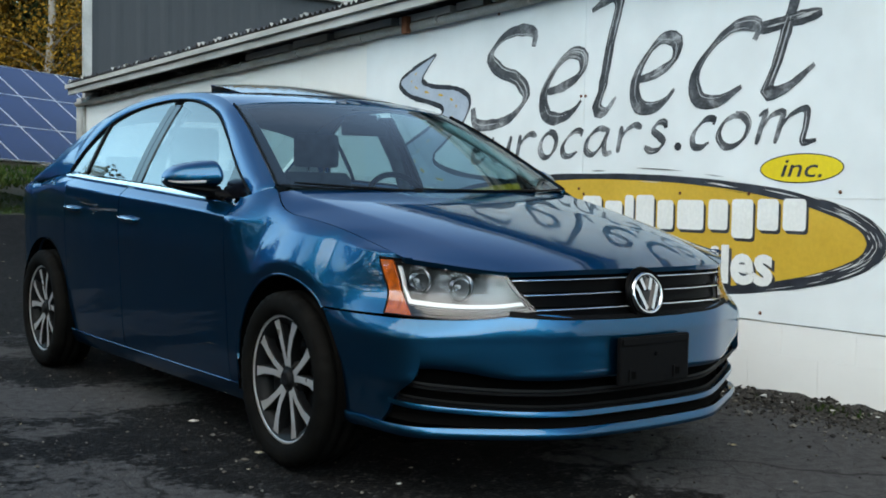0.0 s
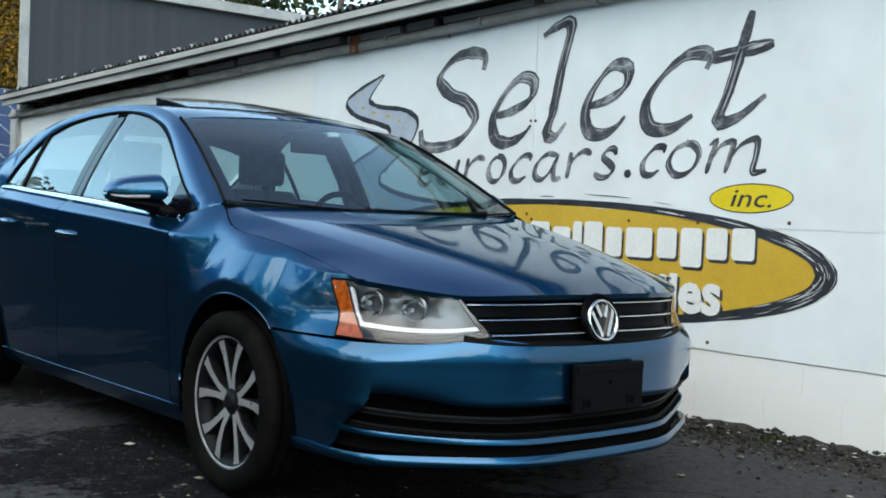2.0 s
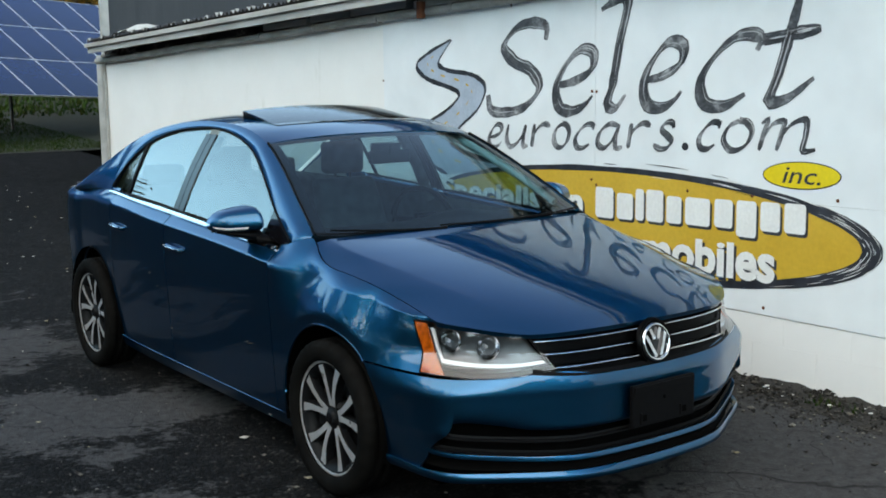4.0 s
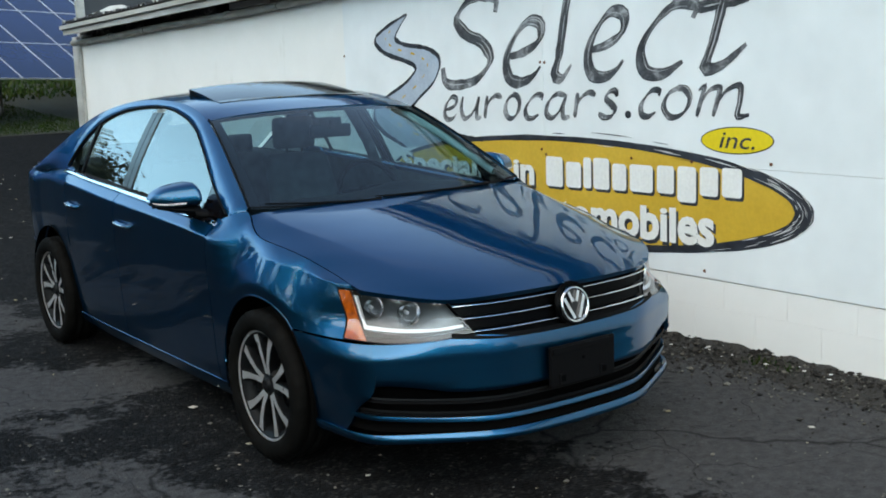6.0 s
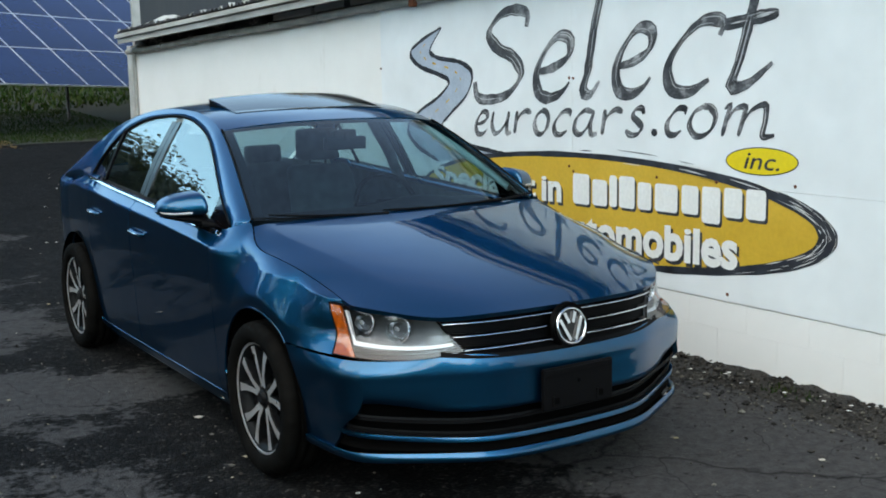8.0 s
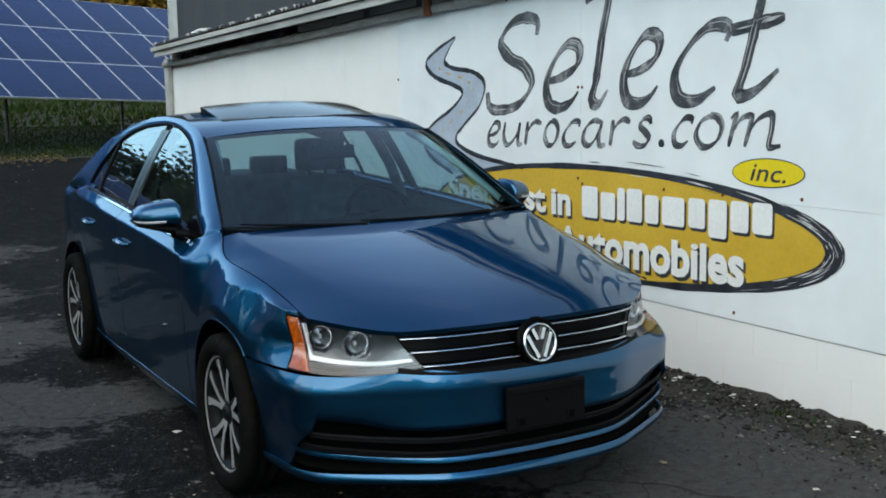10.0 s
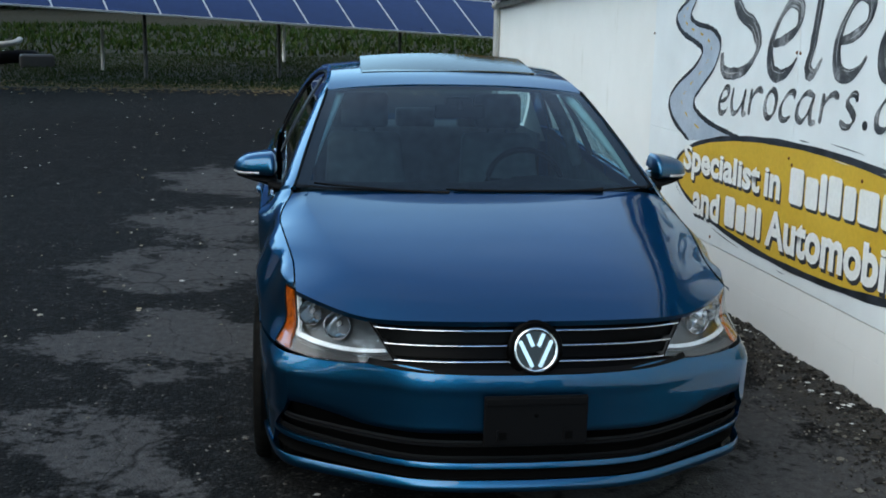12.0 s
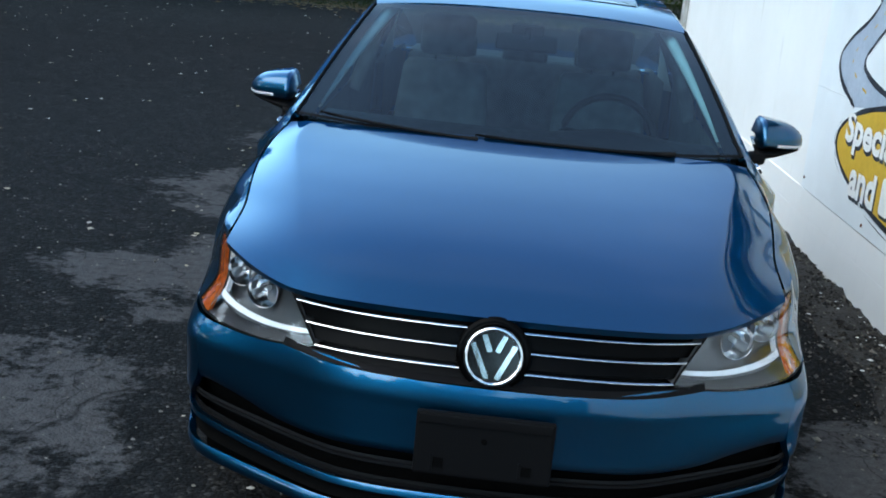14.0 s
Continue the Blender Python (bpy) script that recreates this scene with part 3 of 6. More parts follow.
# ---------------------------------------------------------------- painted sign on boards
sign = empty("painted_sign", "hand painted dealer sign on white boards across the shed wall", "sign")
BZ0, SEAM_Z = 0.378, 0.990
for a0, a1 in ((-3.50, -1.238), (-1.235, 1.202), (1.205, 3.642), (3.645, 6.04)):
    slab("board", a0, a1, BZ0, SEAM_Z - 0.001, -0.004, 0.008, BOARD, sign, "white lower sign board", 0.0015)
    bm = bmesh.new()
    vs = [bm.verts.new(wp(a, z, d)) for d in (-0.004, 0.008) for a, z in ((a0, SEAM_Z + 0.001), (a1, SEAM_Z + 0.001), (a1, eave(-a1) - 0.005), (a0, eave(-a0) - 0.005))]
    for q in ((0, 1, 2, 3), (7, 6, 5, 4), (0, 4, 5, 1), (1, 5, 6, 2), (2, 6, 7, 3), (3, 7, 4, 0)):
        bm.faces.new([vs[k] for k in q])
    bmesh.ops.recalc_face_normals(bm, faces=bm.faces[:])
    part("board", bm, BOARD, sign, "white upper sign board")
D0 = 0.008


SIGN_A = 0.037


def sp(a, z, d=0.0):
    """A point of the sign, measured along the wall from its own middle."""
    return wp(a + SIGN_A, z, d)


def flat_shape(name, pts, mat, d, parent, label="", thick=0.0012):
    """A painted shape on the boards from its outline in (a, z)."""
    bm = bmesh.new()
    top = [bm.verts.new(sp(a, z, d)) for a, z in pts]
    low = [bm.verts.new(sp(a, z, d - thick)) for a, z in pts]
    bm.faces.new(top)
    n = len(pts)
    for k in range(n):
        bm.faces.new([top[k], top[(k + 1) % n], low[(k + 1) % n], low[k]])
    bmesh.ops.triangulate(bm, faces=[f for f in bm.faces if len(f.verts) > 4])
    bmesh.ops.recalc_face_normals(bm, faces=bm.faces[:])
    return part(name, bm, mat, parent, label)


def band(name, left, right, mat, d, parent, label="", n=40):
    """A painted band between two curves in (a, z)."""
    vs, fs = [], []
    for k in range(n + 1):
        t = k / n
        vs += [sp(*left(t), d), sp(*right(t), d)]
    for k in range(n):
        fs.append([2 * k, 2 * k + 2, 2 * k + 3, 2 * k + 1])
    ob = mk(name, vs, fs, mat, parent, label, smooth=False)
    return ob


def stroke(name, pts, w, mat, d, parent, nib=0.9, label="", closed=False, wob=0.0, seed=0, lean=0.0):
    """A brush stroke through points of (a, z), broad across the nib's angle and thin along it."""
    P = [np.array(p, float) for p in pts]
    if closed:
        P = P + [P[0]]
    seg = [0.0]
    for k in range(1, len(P)):
        seg.append(seg[-1] + float(np.linalg.norm(P[k] - P[k - 1])))
    f = spl(*[(s, tuple(p)) for s, p in zip(seg, P)])
    n = max(10, int(seg[-1] / (w * 0.30)))
    L, R = [], []
    for k in range(n + 1):
        s = seg[-1] * k / n
        p = f(s)
        t = f(min(s + 1e-3, seg[-1])) - f(max(s - 1e-3, 0.0))
        t /= np.linalg.norm(t) + 1e-9
        nrm = np.array((-t[1], t[0]))
        wide = w * (0.30 + 0.70 * abs(t[0] * math.sin(nib) - t[1] * math.cos(nib)))
        wide *= 1 + wob * noise.noise(Vector((s * 18, seed, 0)))
        if not closed:
            wide *= min(1.0, 0.55 + 4.0 * min(k, n - k) / n)
        L.append(p + nrm * wide / 2)
        R.append(p - nrm * wide / 2)
    base = band(name, lambda t: L[round(t * n)], lambda t: R[round(t * n)], mat, d, parent, label, n)
    if mat is STREAK:
        # single bristle marks left within the stroke: dark along the rims, pale in the middle
        rs = random.Random(seed * 7 + int(seg[-1] * 1000))
        for j in range(9 if w > 0.045 else 5):
            rim = j < 2
            q = (0.44 if j == 0 else -0.44) if rim else rs.uniform(-0.34, 0.34)
            span = rs.uniform(0.55, 0.95) if rim else rs.uniform(0.14, 0.45)
            k0 = int(n * rs.uniform(0.0, 1.0 - span))
            m = max(4, int(n * span))
            hw = 0.05 if rim else rs.uniform(0.03, 0.085)
            A, B = [], []
            for k in range(m + 1):
                i = min(n, k0 + k)
                c, e = (L[i] + R[i]) / 2, (L[i] - R[i])
                h = hw * (math.sin(math.pi * (k + 0.3) / (m + 0.6)) ** 0.5) * (0.8 + 0.4 * noise.noise(Vector((i * 0.7, j, seed))))
                A.append(c + e * (q + h))
                B.append(c + e * (q - h))
            band("bristle_mark", lambda t: A[round(t * m)], lambda t: B[round(t * m)], INK if rim or j % 4 == 3 else BRUSH_PALE, d + 0.0010 + 0.0001 * j, base, "", m)
    return base


# forms of the brushwork in a unit box, one or more strokes each
SWASH = (((0.96, 0.80), (0.98, 0.93), (0.78, 0.99), (0.48, 0.93), (0.30, 0.74), (0.46, 0.58), (0.74, 0.47), (0.86, 0.30), (0.66, 0.09), (0.36, 0.01), (0.06, 0.04), (0.02, 0.20)),)
LOOP = (((0.16, 0.42), (0.50, 0.49), (0.86, 0.70), (0.88, 0.92), (0.64, 0.98), (0.28, 0.72), (0.08, 0.34), (0.16, 0.06), (0.44, 0.01), (0.74, 0.14), (0.86, 0.26)),)
TALL = (((0.08, 0.90), (0.50, 0.97), (0.86, 0.99), (0.66, 0.60), (0.44, 0.22), (0.30, 0.04), (0.52, 0.02), (0.86, 0.14)),)
HOOK = (((0.92, 0.76), (0.98, 0.92), (0.70, 0.97), (0.34, 0.74), (0.08, 0.34), (0.14, 0.06), (0.42, 0.01), (0.76, 0.18)),)
CROSSED = (((0.70, 1.00), (0.56, 0.66), (0.40, 0.30), (0.28, 0.04), (0.50, 0.06), (0.94, 0.26)), ((0.10, 0.61), (0.52, 0.65), (1.02, 0.70)))
CUP = (((0.16, 0.96), (0.06, 0.40), (0.18, 0.05), (0.46, 0.14), (0.80, 0.62), (0.92, 0.98)), ((0.92, 0.98), (0.80, 0.40), (0.80, 0.08), (1.0, 0.12)))
SPRIG = (((0.22, 0.96), (0.14, 0.50), (0.06, 0.02)), ((0.12, 0.46), (0.40, 0.82), (0.70, 0.98), (0.96, 0.90)))
RING = (((0.56, 1.00), (0.20, 0.78), (0.03, 0.34), (0.22, 0.03), (0.50, 0.02), (0.84, 0.28), (0.97, 0.70), (0.80, 0.96)),)
BOWL = (((0.88, 0.92), (0.52, 0.98), (0.14, 0.62), (0.06, 0.18), (0.26, 0.02), (0.58, 0.30), (0.86, 0.92)), ((0.88, 0.98), (0.72, 0.42), (0.74, 0.06), (0.98, 0.10)))
CURL = (((0.90, 0.78), (0.84, 0.97), (0.52, 0.92), (0.40, 0.70), (0.64, 0.50), (0.80, 0.30), (0.62, 0.06), (0.30, 0.01), (0.04, 0.14)),)
ARCHES = (((0.10, 0.86), (0.20, 0.98), (0.14, 0.55), (0.06, 0.02)), ((0.12, 0.42), (0.30, 0.86), (0.48, 0.94), (0.44, 0.55), (0.36, 0.04)), ((0.40, 0.40), (0.62, 0.88), (0.84, 1.00), (0.84, 0.55), (0.80, 0.08), (1.0, 0.12)))


def brushwork(form, a0, a1, z0, z1, w, k, mat=None, nib=0.75):
    for st in form:
        pts = [(a0 + x * (a1 - a0), z0 + z * (z1 - z0)) for x, z in st]
        stroke("brush_stroke", pts, w, mat or STREAK, D0 + 0.0016 + 0.0002 * (k % 3), sign, nib, "", form is RING, 0.25, k)


k = 0
for form, a0, a1, z0, z1 in ((SWASH, -2.305, -1.695, 1.405, 1.985), (LOOP, -1.655, -1.240, 1.425, 1.810), (TALL, -1.245, -0.985, 1.440, 2.095), (LOOP, -0.910, -0.545, 1.455, 1.835), (HOOK, -0.495, -0.050, 1.470, 1.860), (CROSSED, -0.105, 0.290, 1.480, 2.030)):
    brushwork(form, a0, a1, z0, z1, 0.092, k)
    k += 1
for form, a0, a1, z0, z1 in ((LOOP, -2.300, -2.135, 1.172, 1.330), (CUP, -2.116, -1.890, 1.180, 1.335), (SPRIG, -1.865, -1.665, 1.190, 1.345), (RING, -1.645, -1.497, 1.198, 1.348), (HOOK, -1.460, -1.280, 1.202, 1.355), (BOWL, -1.263, -1.040, 1.208, 1.360), (SPRIG, -1.012, -0.812, 1.215, 1.372), (CURL, -0.805, -0.628, 1.225, 1.382), (HOOK, -0.475, -0.315, 1.238, 1.392), (RING, -0.298, -0.100, 1.240, 1.400), (ARCHES, -0.080, 0.288, 1.245, 1.412)):
    brushwork(form, a0, a1, z0, z1, 0.045, k)
    k += 1
flat_shape("brush_dot", [(-0.561 + 0.024 * math.cos(t), 1.247 + 0.022 * math.sin(t)) for t in np.linspace(0, 2 * math.pi, 17)[:-1]], INK, D0 + 0.0018, sign)

# winding road: pale blue with dark brushed edges
RL = spl((0.0, (-2.700, 1.900)), (0.12, (-2.96, 1.815)), (0.22, (-3.110, 1.730)), (0.32, (-2.99, 1.635)), (0.43, (-2.70, 1.565)), (0.52, (-2.612, 1.515)), (0.60, (-2.74, 1.420)), (0.72, (-3.02, 1.300)), (0.82, (-3.165, 1.185)), (0.91, (-3.06, 1.065)), (1.0, (-2.76, 0.960)))
RR = spl((0.0, (-2.690, 1.898)), (0.12, (-2.80, 1.800)), (0.20, (-2.845, 1.735)), (0.28, (-2.74, 1.690)), (0.40, (-2.46, 1.655)), (0.50, (-2.325, 1.575)), (0.60, (-2.40, 1.430)), (0.70, (-2.60, 1.300)), (0.79, (-2.71, 1.195)), (0.89, (-2.46, 1.105)), (1.0, (-1.880, 1.045)))
band("road", RL, RR, ROADBLUE, D0 + 0.0012, sign, "winding pale blue road", 60)
for nm, cv, w in (("road_edge", RL, 0.036), ("road_edge", RR, 0.034)):
    stroke(nm, [cv(t) for t in np.linspace(0, 1, 26)], w, EDGE_INK, D0 + 0.0022, sign, 0.9, "dry brushed dark edge", False, 0.5, 3)
for t in np.linspace(0.14, 0.92, 14):
    q = [(RL(t + d) * 0.5 + RR(t + d) * 0.5) for d in (0.0, 0.02)]
    stroke("road_dash", [tuple(q[0]), tuple((q[0] + q[1]) / 2), tuple(q[1])], 0.014, OCHRE, D0 + 0.0020, sign, 0.9)

# ochre oval with a brushed outline
OC, OZ, OA, OB = -1.175, 0.772, 1.795, 0.312


def oval(t, g=0.0):
    return (OC + (OA + g) * math.cos(t) * (1.0 if math.cos(t) < 0 else 1.0), OZ + (OB + g) * math.sin(t) + 0.012 * math.cos(t))


flat_shape("oval", [oval(t) for t in np.linspace(0, 2 * math.pi, 121)[:-1]], OCHRE, D0 + 0.0012, sign, "large ochre yellow oval")
vs, fs = [], []
N = 200
for q in range(N + 1):
    t = 2 * math.pi * q / N
    thick = 0.030 + 0.072 * max(0.0, math.cos(t)) ** 3 + 0.010 * noise.noise(Vector((q * 0.21, 0, 0)))
    vs += [sp(*oval(t, -thick * 0.45), D0 + 0.0024), sp(*oval(t, thick * 0.65), D0 + 0.0024)]
for q in range(N):
    fs.append([2 * q, 2 * q + 2, 2 * q + 3, 2 * q + 1])
outline = mk("oval_outline", vs, fs, EDGE_INK, sign, "dry brushed dark outline", smooth=False)
orng = random.Random(31)
for q in range(60):
    t0, g0 = (orng.gauss(0, 0.55) if q % 3 else orng.uniform(0, 2 * math.pi)), orng.uniform(-0.030, 0.060)
    span, wd = orng.uniform(0.05, 0.28), orng.uniform(0.0012, 0.0032)
    sv = []
    for k in range(9):
        t = t0 + span * k / 8
        w2 = wd * math.sin(math.pi * (k + 0.3) / 8.6)
        sv += [sp(*oval(t, g0 - w2), D0 + 0.0032 + 0.00001 * q), sp(*oval(t, g0 + w2), D0 + 0.0032 + 0.00001 * q)]
    mk("brush_streak", sv, [[2 * k, 2 * k + 2, 2 * k + 3, 2 * k + 1] for k in range(8)], LETTER_WHITE if q % 3 else EDGE_INK, outline, smooth=False)


# lettering
def word(text, a0, a1, z0, z1, mat, d, shear=0.0, bold=0.02, name="lettering", rise=0.0, cap=None, tall=False):
    cu = bpy.data.curves.new("word", "FONT")
    cu.body, cu.size, cu.offset, cu.extrude, cu.resolution_u = text, 1.0, bold, 0.0, 3
    tmp = new("word", cu)
    me = bpy.data.meshes.new_from_object(tmp.evaluated_get(bpy.context.evaluated_depsgraph_get()))
    bpy.data.objects.remove(tmp)
    bpy.data.curves.remove(cu)
    co = np.array([v.co for v in me.vertices])
    x0, x1 = co[:, 0].min(), co[:, 0].max()
    hi = cap or 0.70
    for v in me.vertices:
        u = (v.co.x - x0) / (x1 - x0)
        z = v.co.y / hi
        if tall:
            z = z * 0.84 / 0.745 if z < 0.745 else 0.84 + (z - 0.745) * 0.16 / 0.255
        v.co = Vector(sp(a0 + u * (a1 - a0) + shear * z * (z1 - z0), z0 + z * (z1 - z0) + rise * u, d))
    me.materials.clear()
    me.materials.append(mat)
    me.flip_normals()
    ob = new(name, me)
    ob.parent = sign
    return ob


def shadowed(text, a0, a1, z0, z1, rise=0.0, cap=None):
    word(text, a0 + 0.016, a1 + 0.016, z0 - 0.018, z1 - 0.018, INK, D0 + 0.0018, 0.0, 0.042, "lettering_shadow", rise, cap, True)
    word(text, a0, a1, z0, z1, LETTER_WHITE, D0 + 0.0032, 0.0, 0.036, "lettering", rise, cap, True)


def blocks(spec, a0, a1, z0, z1, rise=0.0):
    """A brand name as plain rounded blocks: each with a width, a foot and a top."""
    total = sum(s[0] for s in spec)
    a = a0
    for w, lo, hi in spec:
        wa = (a1 - a0) * w / total
        u = (a - a0) / (a1 - a0)
        for da, dz, mat, d in ((0.014, -0.016, INK, D0 + 0.0018), (0.0, 0.0, LETTER_WHITE, D0 + 0.0032)):
            x0, x1 = a + da + wa * 0.07, a + da + wa * 0.90
            y0, y1 = z0 + dz + rise * u + lo * (z1 - z0), z0 + dz + rise * u + hi * (z1 - z0)
            r = min(0.020, (x1 - x0) * 0.35)
            pts = []
            for cx, cz, b in ((x1 - r, y1 - r, 0), (x0 + r, y1 - r, 90), (x0 + r, y0 + r, 180), (x1 - r, y0 + r, 270)):
                pts += [(cx + r * math.cos(radians(b + q)), cz + r * math.sin(radians(b + q))) for q in (0, 30, 60, 90)]
            flat_shape("plain_block", pts, mat, d, sign)
        a += wa


shadowed("Specialist", -2.825, -1.632, 0.782, 0.925, 0.008)
shadowed("in", -1.574, -1.374, 0.788, 0.940, 0.004)
blocks(((1.15, 0, 1.0), (1.0, 0, 0.84), (0.5, 0, 1.0), (1.0, 0, 1.0), (0.85, 0, 0.84), (1.35, 0, 0.84), (0.95, 0, 0.84), (1.0, -0.22, 0.84), (0.95, 0, 0.84), (1.0, 0, 0.84)), -1.275, 0.263, 0.790, 0.975, 0.044)
shadowed("and", -2.620, -2.180, 0.528, 0.690, 0.0)
blocks(((1.2, 0, 1.0), (1.0, 0, 0.84), (1.0, 0, 1.0), (0.5, 0, 1.0)), -2.105, -1.575, 0.530, 0.705)
shadowed("Automobiles", -1.517, 0.068, 0.532, 0.715, 0.030)

# small yellow oval
flat_shape("small_oval_edge", [(0.2075 + 0.236 * math.cos(t), 1.131 + 0.072 * math.sin(t) + 0.006 * math.cos(t)) for t in np.linspace(0, 2 * math.pi, 65)[:-1]], INK, D0 + 0.0012, sign)
flat_shape("small_oval", [(0.2075 + 0.229 * math.cos(t), 1.131 + 0.066 * math.sin(t) + 0.006 * math.cos(t)) for t in np.linspace(0, 2 * math.pi, 65)[:-1]], LEMON, D0 + 0.0024, sign, "small bright yellow oval")
word("inc.", 0.095, 0.325, 1.090, 1.178, INK, D0 + 0.0036, 0.35, 0.004)

# bolt heads and their stains
for a, z in ((0.427, 1.020), (0.0, 0.385 + 0.030), (-0.537, 1.000), (-0.091, 1.004), (-1.30, 1.550), (-1.262, 1.548), (-1.30, 1.015), (-1.26, 0.985), (-2.05, 2.10), (-3.54, 1.62), (-3.50, 0.44), (1.30, 0.42), (1.12, 1.55), (-2.3, 0.42)):
    bv, bf = lathe([(0.0, 0.009), (0.003, 0.009), (0.006, 0.006), (0.0065, 0.0005)], 10)
    mk("bolt", [Vector(sp(a + p[1], z + p[2], D0 + p[0])) for p in bv], bf, RUST, sign)

# ---------------------------------------------------------------- field rising beyond the lot
def field_z(x, y):
    t = np.clip((np.asarray(y, float) - 24.3), 0, 40)
    return 0.05 * t + 0.06 * np.sin(np.asarray(x, float) * 0.9) * np.sin(t * 0.7) * np.minimum(t / 3, 1) - 0.03


fv, ff = [], []
fxs, fys = np.linspace(-70, 60, 131), np.concatenate([np.linspace(24.0, 36, 40), np.linspace(36.6, 75, 40)])
for y in fys:
    for x in fxs:
        fv.append((x, y + (0.4 * noise.noise(Vector((x * 0.4, 1.7, 0))) if y < 24.5 else 0.0), float(field_z(x, y))))
for i in range(len(fys) - 1):
    for j in range(len(fxs) - 1):
        q = i * len(fxs) + j
        ff.append([q, q + 1, q + 1 + len(fxs), q + len(fxs)])
field = mk("field", [FAR @ Vector(v) for v in fv], ff, SOIL)
tagged(field, "rough dark grassy field rising to the woods", "field", kind="structure")

# ---------------------------------------------------------------- solar array on posts
S0, SU, SV = Vector((-0.404, 17.446, 1.571)), Vector((0.852, 0.297, -0.042)), Vector((-0.451, 1.016, 0.742))
su, sv_ = SU.normalized(), SV.normalized()
sn = su.cross(sv_).normalized()
if sn.y > 0:
    sn = -sn
array = empty("solar_array", "ground-mounted rows of tilted blue solar panels", "solar array")


def panel_mesh():
    """One framed panel as a shared mesh: cells within an aluminium rim."""
    w, h, r, t = SU.length - 0.006, SV.length - 0.006, 0.010, 0.035
    out = [(0, 0), (w, 0), (w, h), (0, h)]
    inn = [(r, r), (w - r, r), (w - r, h - r), (r, h - r)]
    vs = [su * a + sv_ * b for a, b in out] + [su * a + sv_ * b for a, b in inn] + [su * a + sv_ * b - sn * 0.006 for a, b in inn] + [su * a + sv_ * b - sn * t for a, b in out]
    fs = [[k, (k + 1) % 4, 4 + (k + 1) % 4, 4 + k] for k in range(4)] + [[4 + k, 4 + (k + 1) % 4, 8 + (k + 1) % 4, 8 + k] for k in range(4)] + [[8, 9, 10, 11]] + [[12 + k, 12 + (k + 1) % 4, (k + 1) % 4, k] for k in range(4)] + [[15, 14, 13, 12]]
    me = bpy.data.meshes.new("panel")
    me.from_pydata([tuple(v) for v in vs], [], fs)
    me.materials.append(ALU)
    me.materials.append(CELL)
    me.polygons.foreach_set("material_index", [1 if k == 8 else 0 for k in range(len(fs))])
    b2 = bmesh.new()
    b2.from_mesh(me)
    bmesh.ops.recalc_face_normals(b2, faces=b2.faces[:])
    b2.to_mesh(me)
    b2.free()
    return me


pm = panel_mesh()
for i in range(-18, 13):
    for j in range(3):
        ob = new("panel", pm)
        ob.parent = array
        ob.location = S0 + SU * i + SV * j
for i in range(-18, 14, 3):
    for j, rad in ((2.2, 0.038),):
        top = S0 + SU * (i + 0.5) + SV * j - sn * 0.05
        pv, pf = tube([(top.x, top.y, -0.06), tuple(top)], rad, 8)
        mk("post", pv, pf, GALV, array, "galvanised post")
    a, b = S0 + SU * (i + 0.5) + SV * 0.05 - sn * 0.07, S0 + SU * (i + 0.5) + SV * 2.95 - sn * 0.07
    pv, pf = tube([tuple(a), tuple(b)], 0.045, 6)
    mk("rafter", pv, pf, GALV, array)
for j in (0.5, 1.5, 2.5):
    a, b = S0 + SU * -18 + SV * j - sn * 0.06, S0 + SU * 13 + SV * j - sn * 0.06
    pv, pf = tube([tuple(a), tuple(b)], 0.04, 6)
    mk("purlin", pv, pf, GALV, array)

# pale marker post in the grass
mpv, mpf = tube([(-5.45, 28.2, 0.05), (-5.43, 28.2, 1.30)], 0.045, 10)
tagged(mk("marker_post", [FAR @ Vector(v) for v in mpv], mpf, WHITE_PLASTIC), "pale post standing in the grass", "post")
mpv, mpf = tube([(-0.62, 32.0, 0.2), (-0.61, 32.0, 1.45)], 0.045, 10)
tagged(mk("marker_post", [FAR @ Vector(v) for v in mpv], mpf, WHITE_PLASTIC), "pale post standing in the grass", "post")


# ---------------------------------------------------------------- heap of car parts by the grass
def bumper_shell(cx, cy, z, half, depth, h, turn, tilt, mat, label):
    vs, fs = [], []
    n = 24
    for q in range(n + 1):
        t = math.pi * q / n
        x, y = half * math.cos(t), -depth * math.sin(t) ** 0.7
        for zz, o in ((0.0, -0.06), (h * 0.3, 0.03), (h * 0.7, 0.05), (h, -0.04), (h * 0.97, -0.10)):
            k = 1 + o
            vs.append((x * k, y * k, zz))
    m = 5
    for q in range(n):
        for j in range(m - 1):
            fs.append([q * m + j, q * m + j + 1, (q + 1) * m + j + 1, (q + 1) * m + j])
    mtx = FAR @ Matrix.Translation((cx, cy, z)) @ Matrix.Rotation(turn, 4, "Z") @ Matrix.Rotation(tilt, 4, "X")
    ob = mk("car_bumper", [mtx @ Vector(v) for v in vs], fs, mat)
    return tagged(ob, label, "car part", "scrapped car parts")


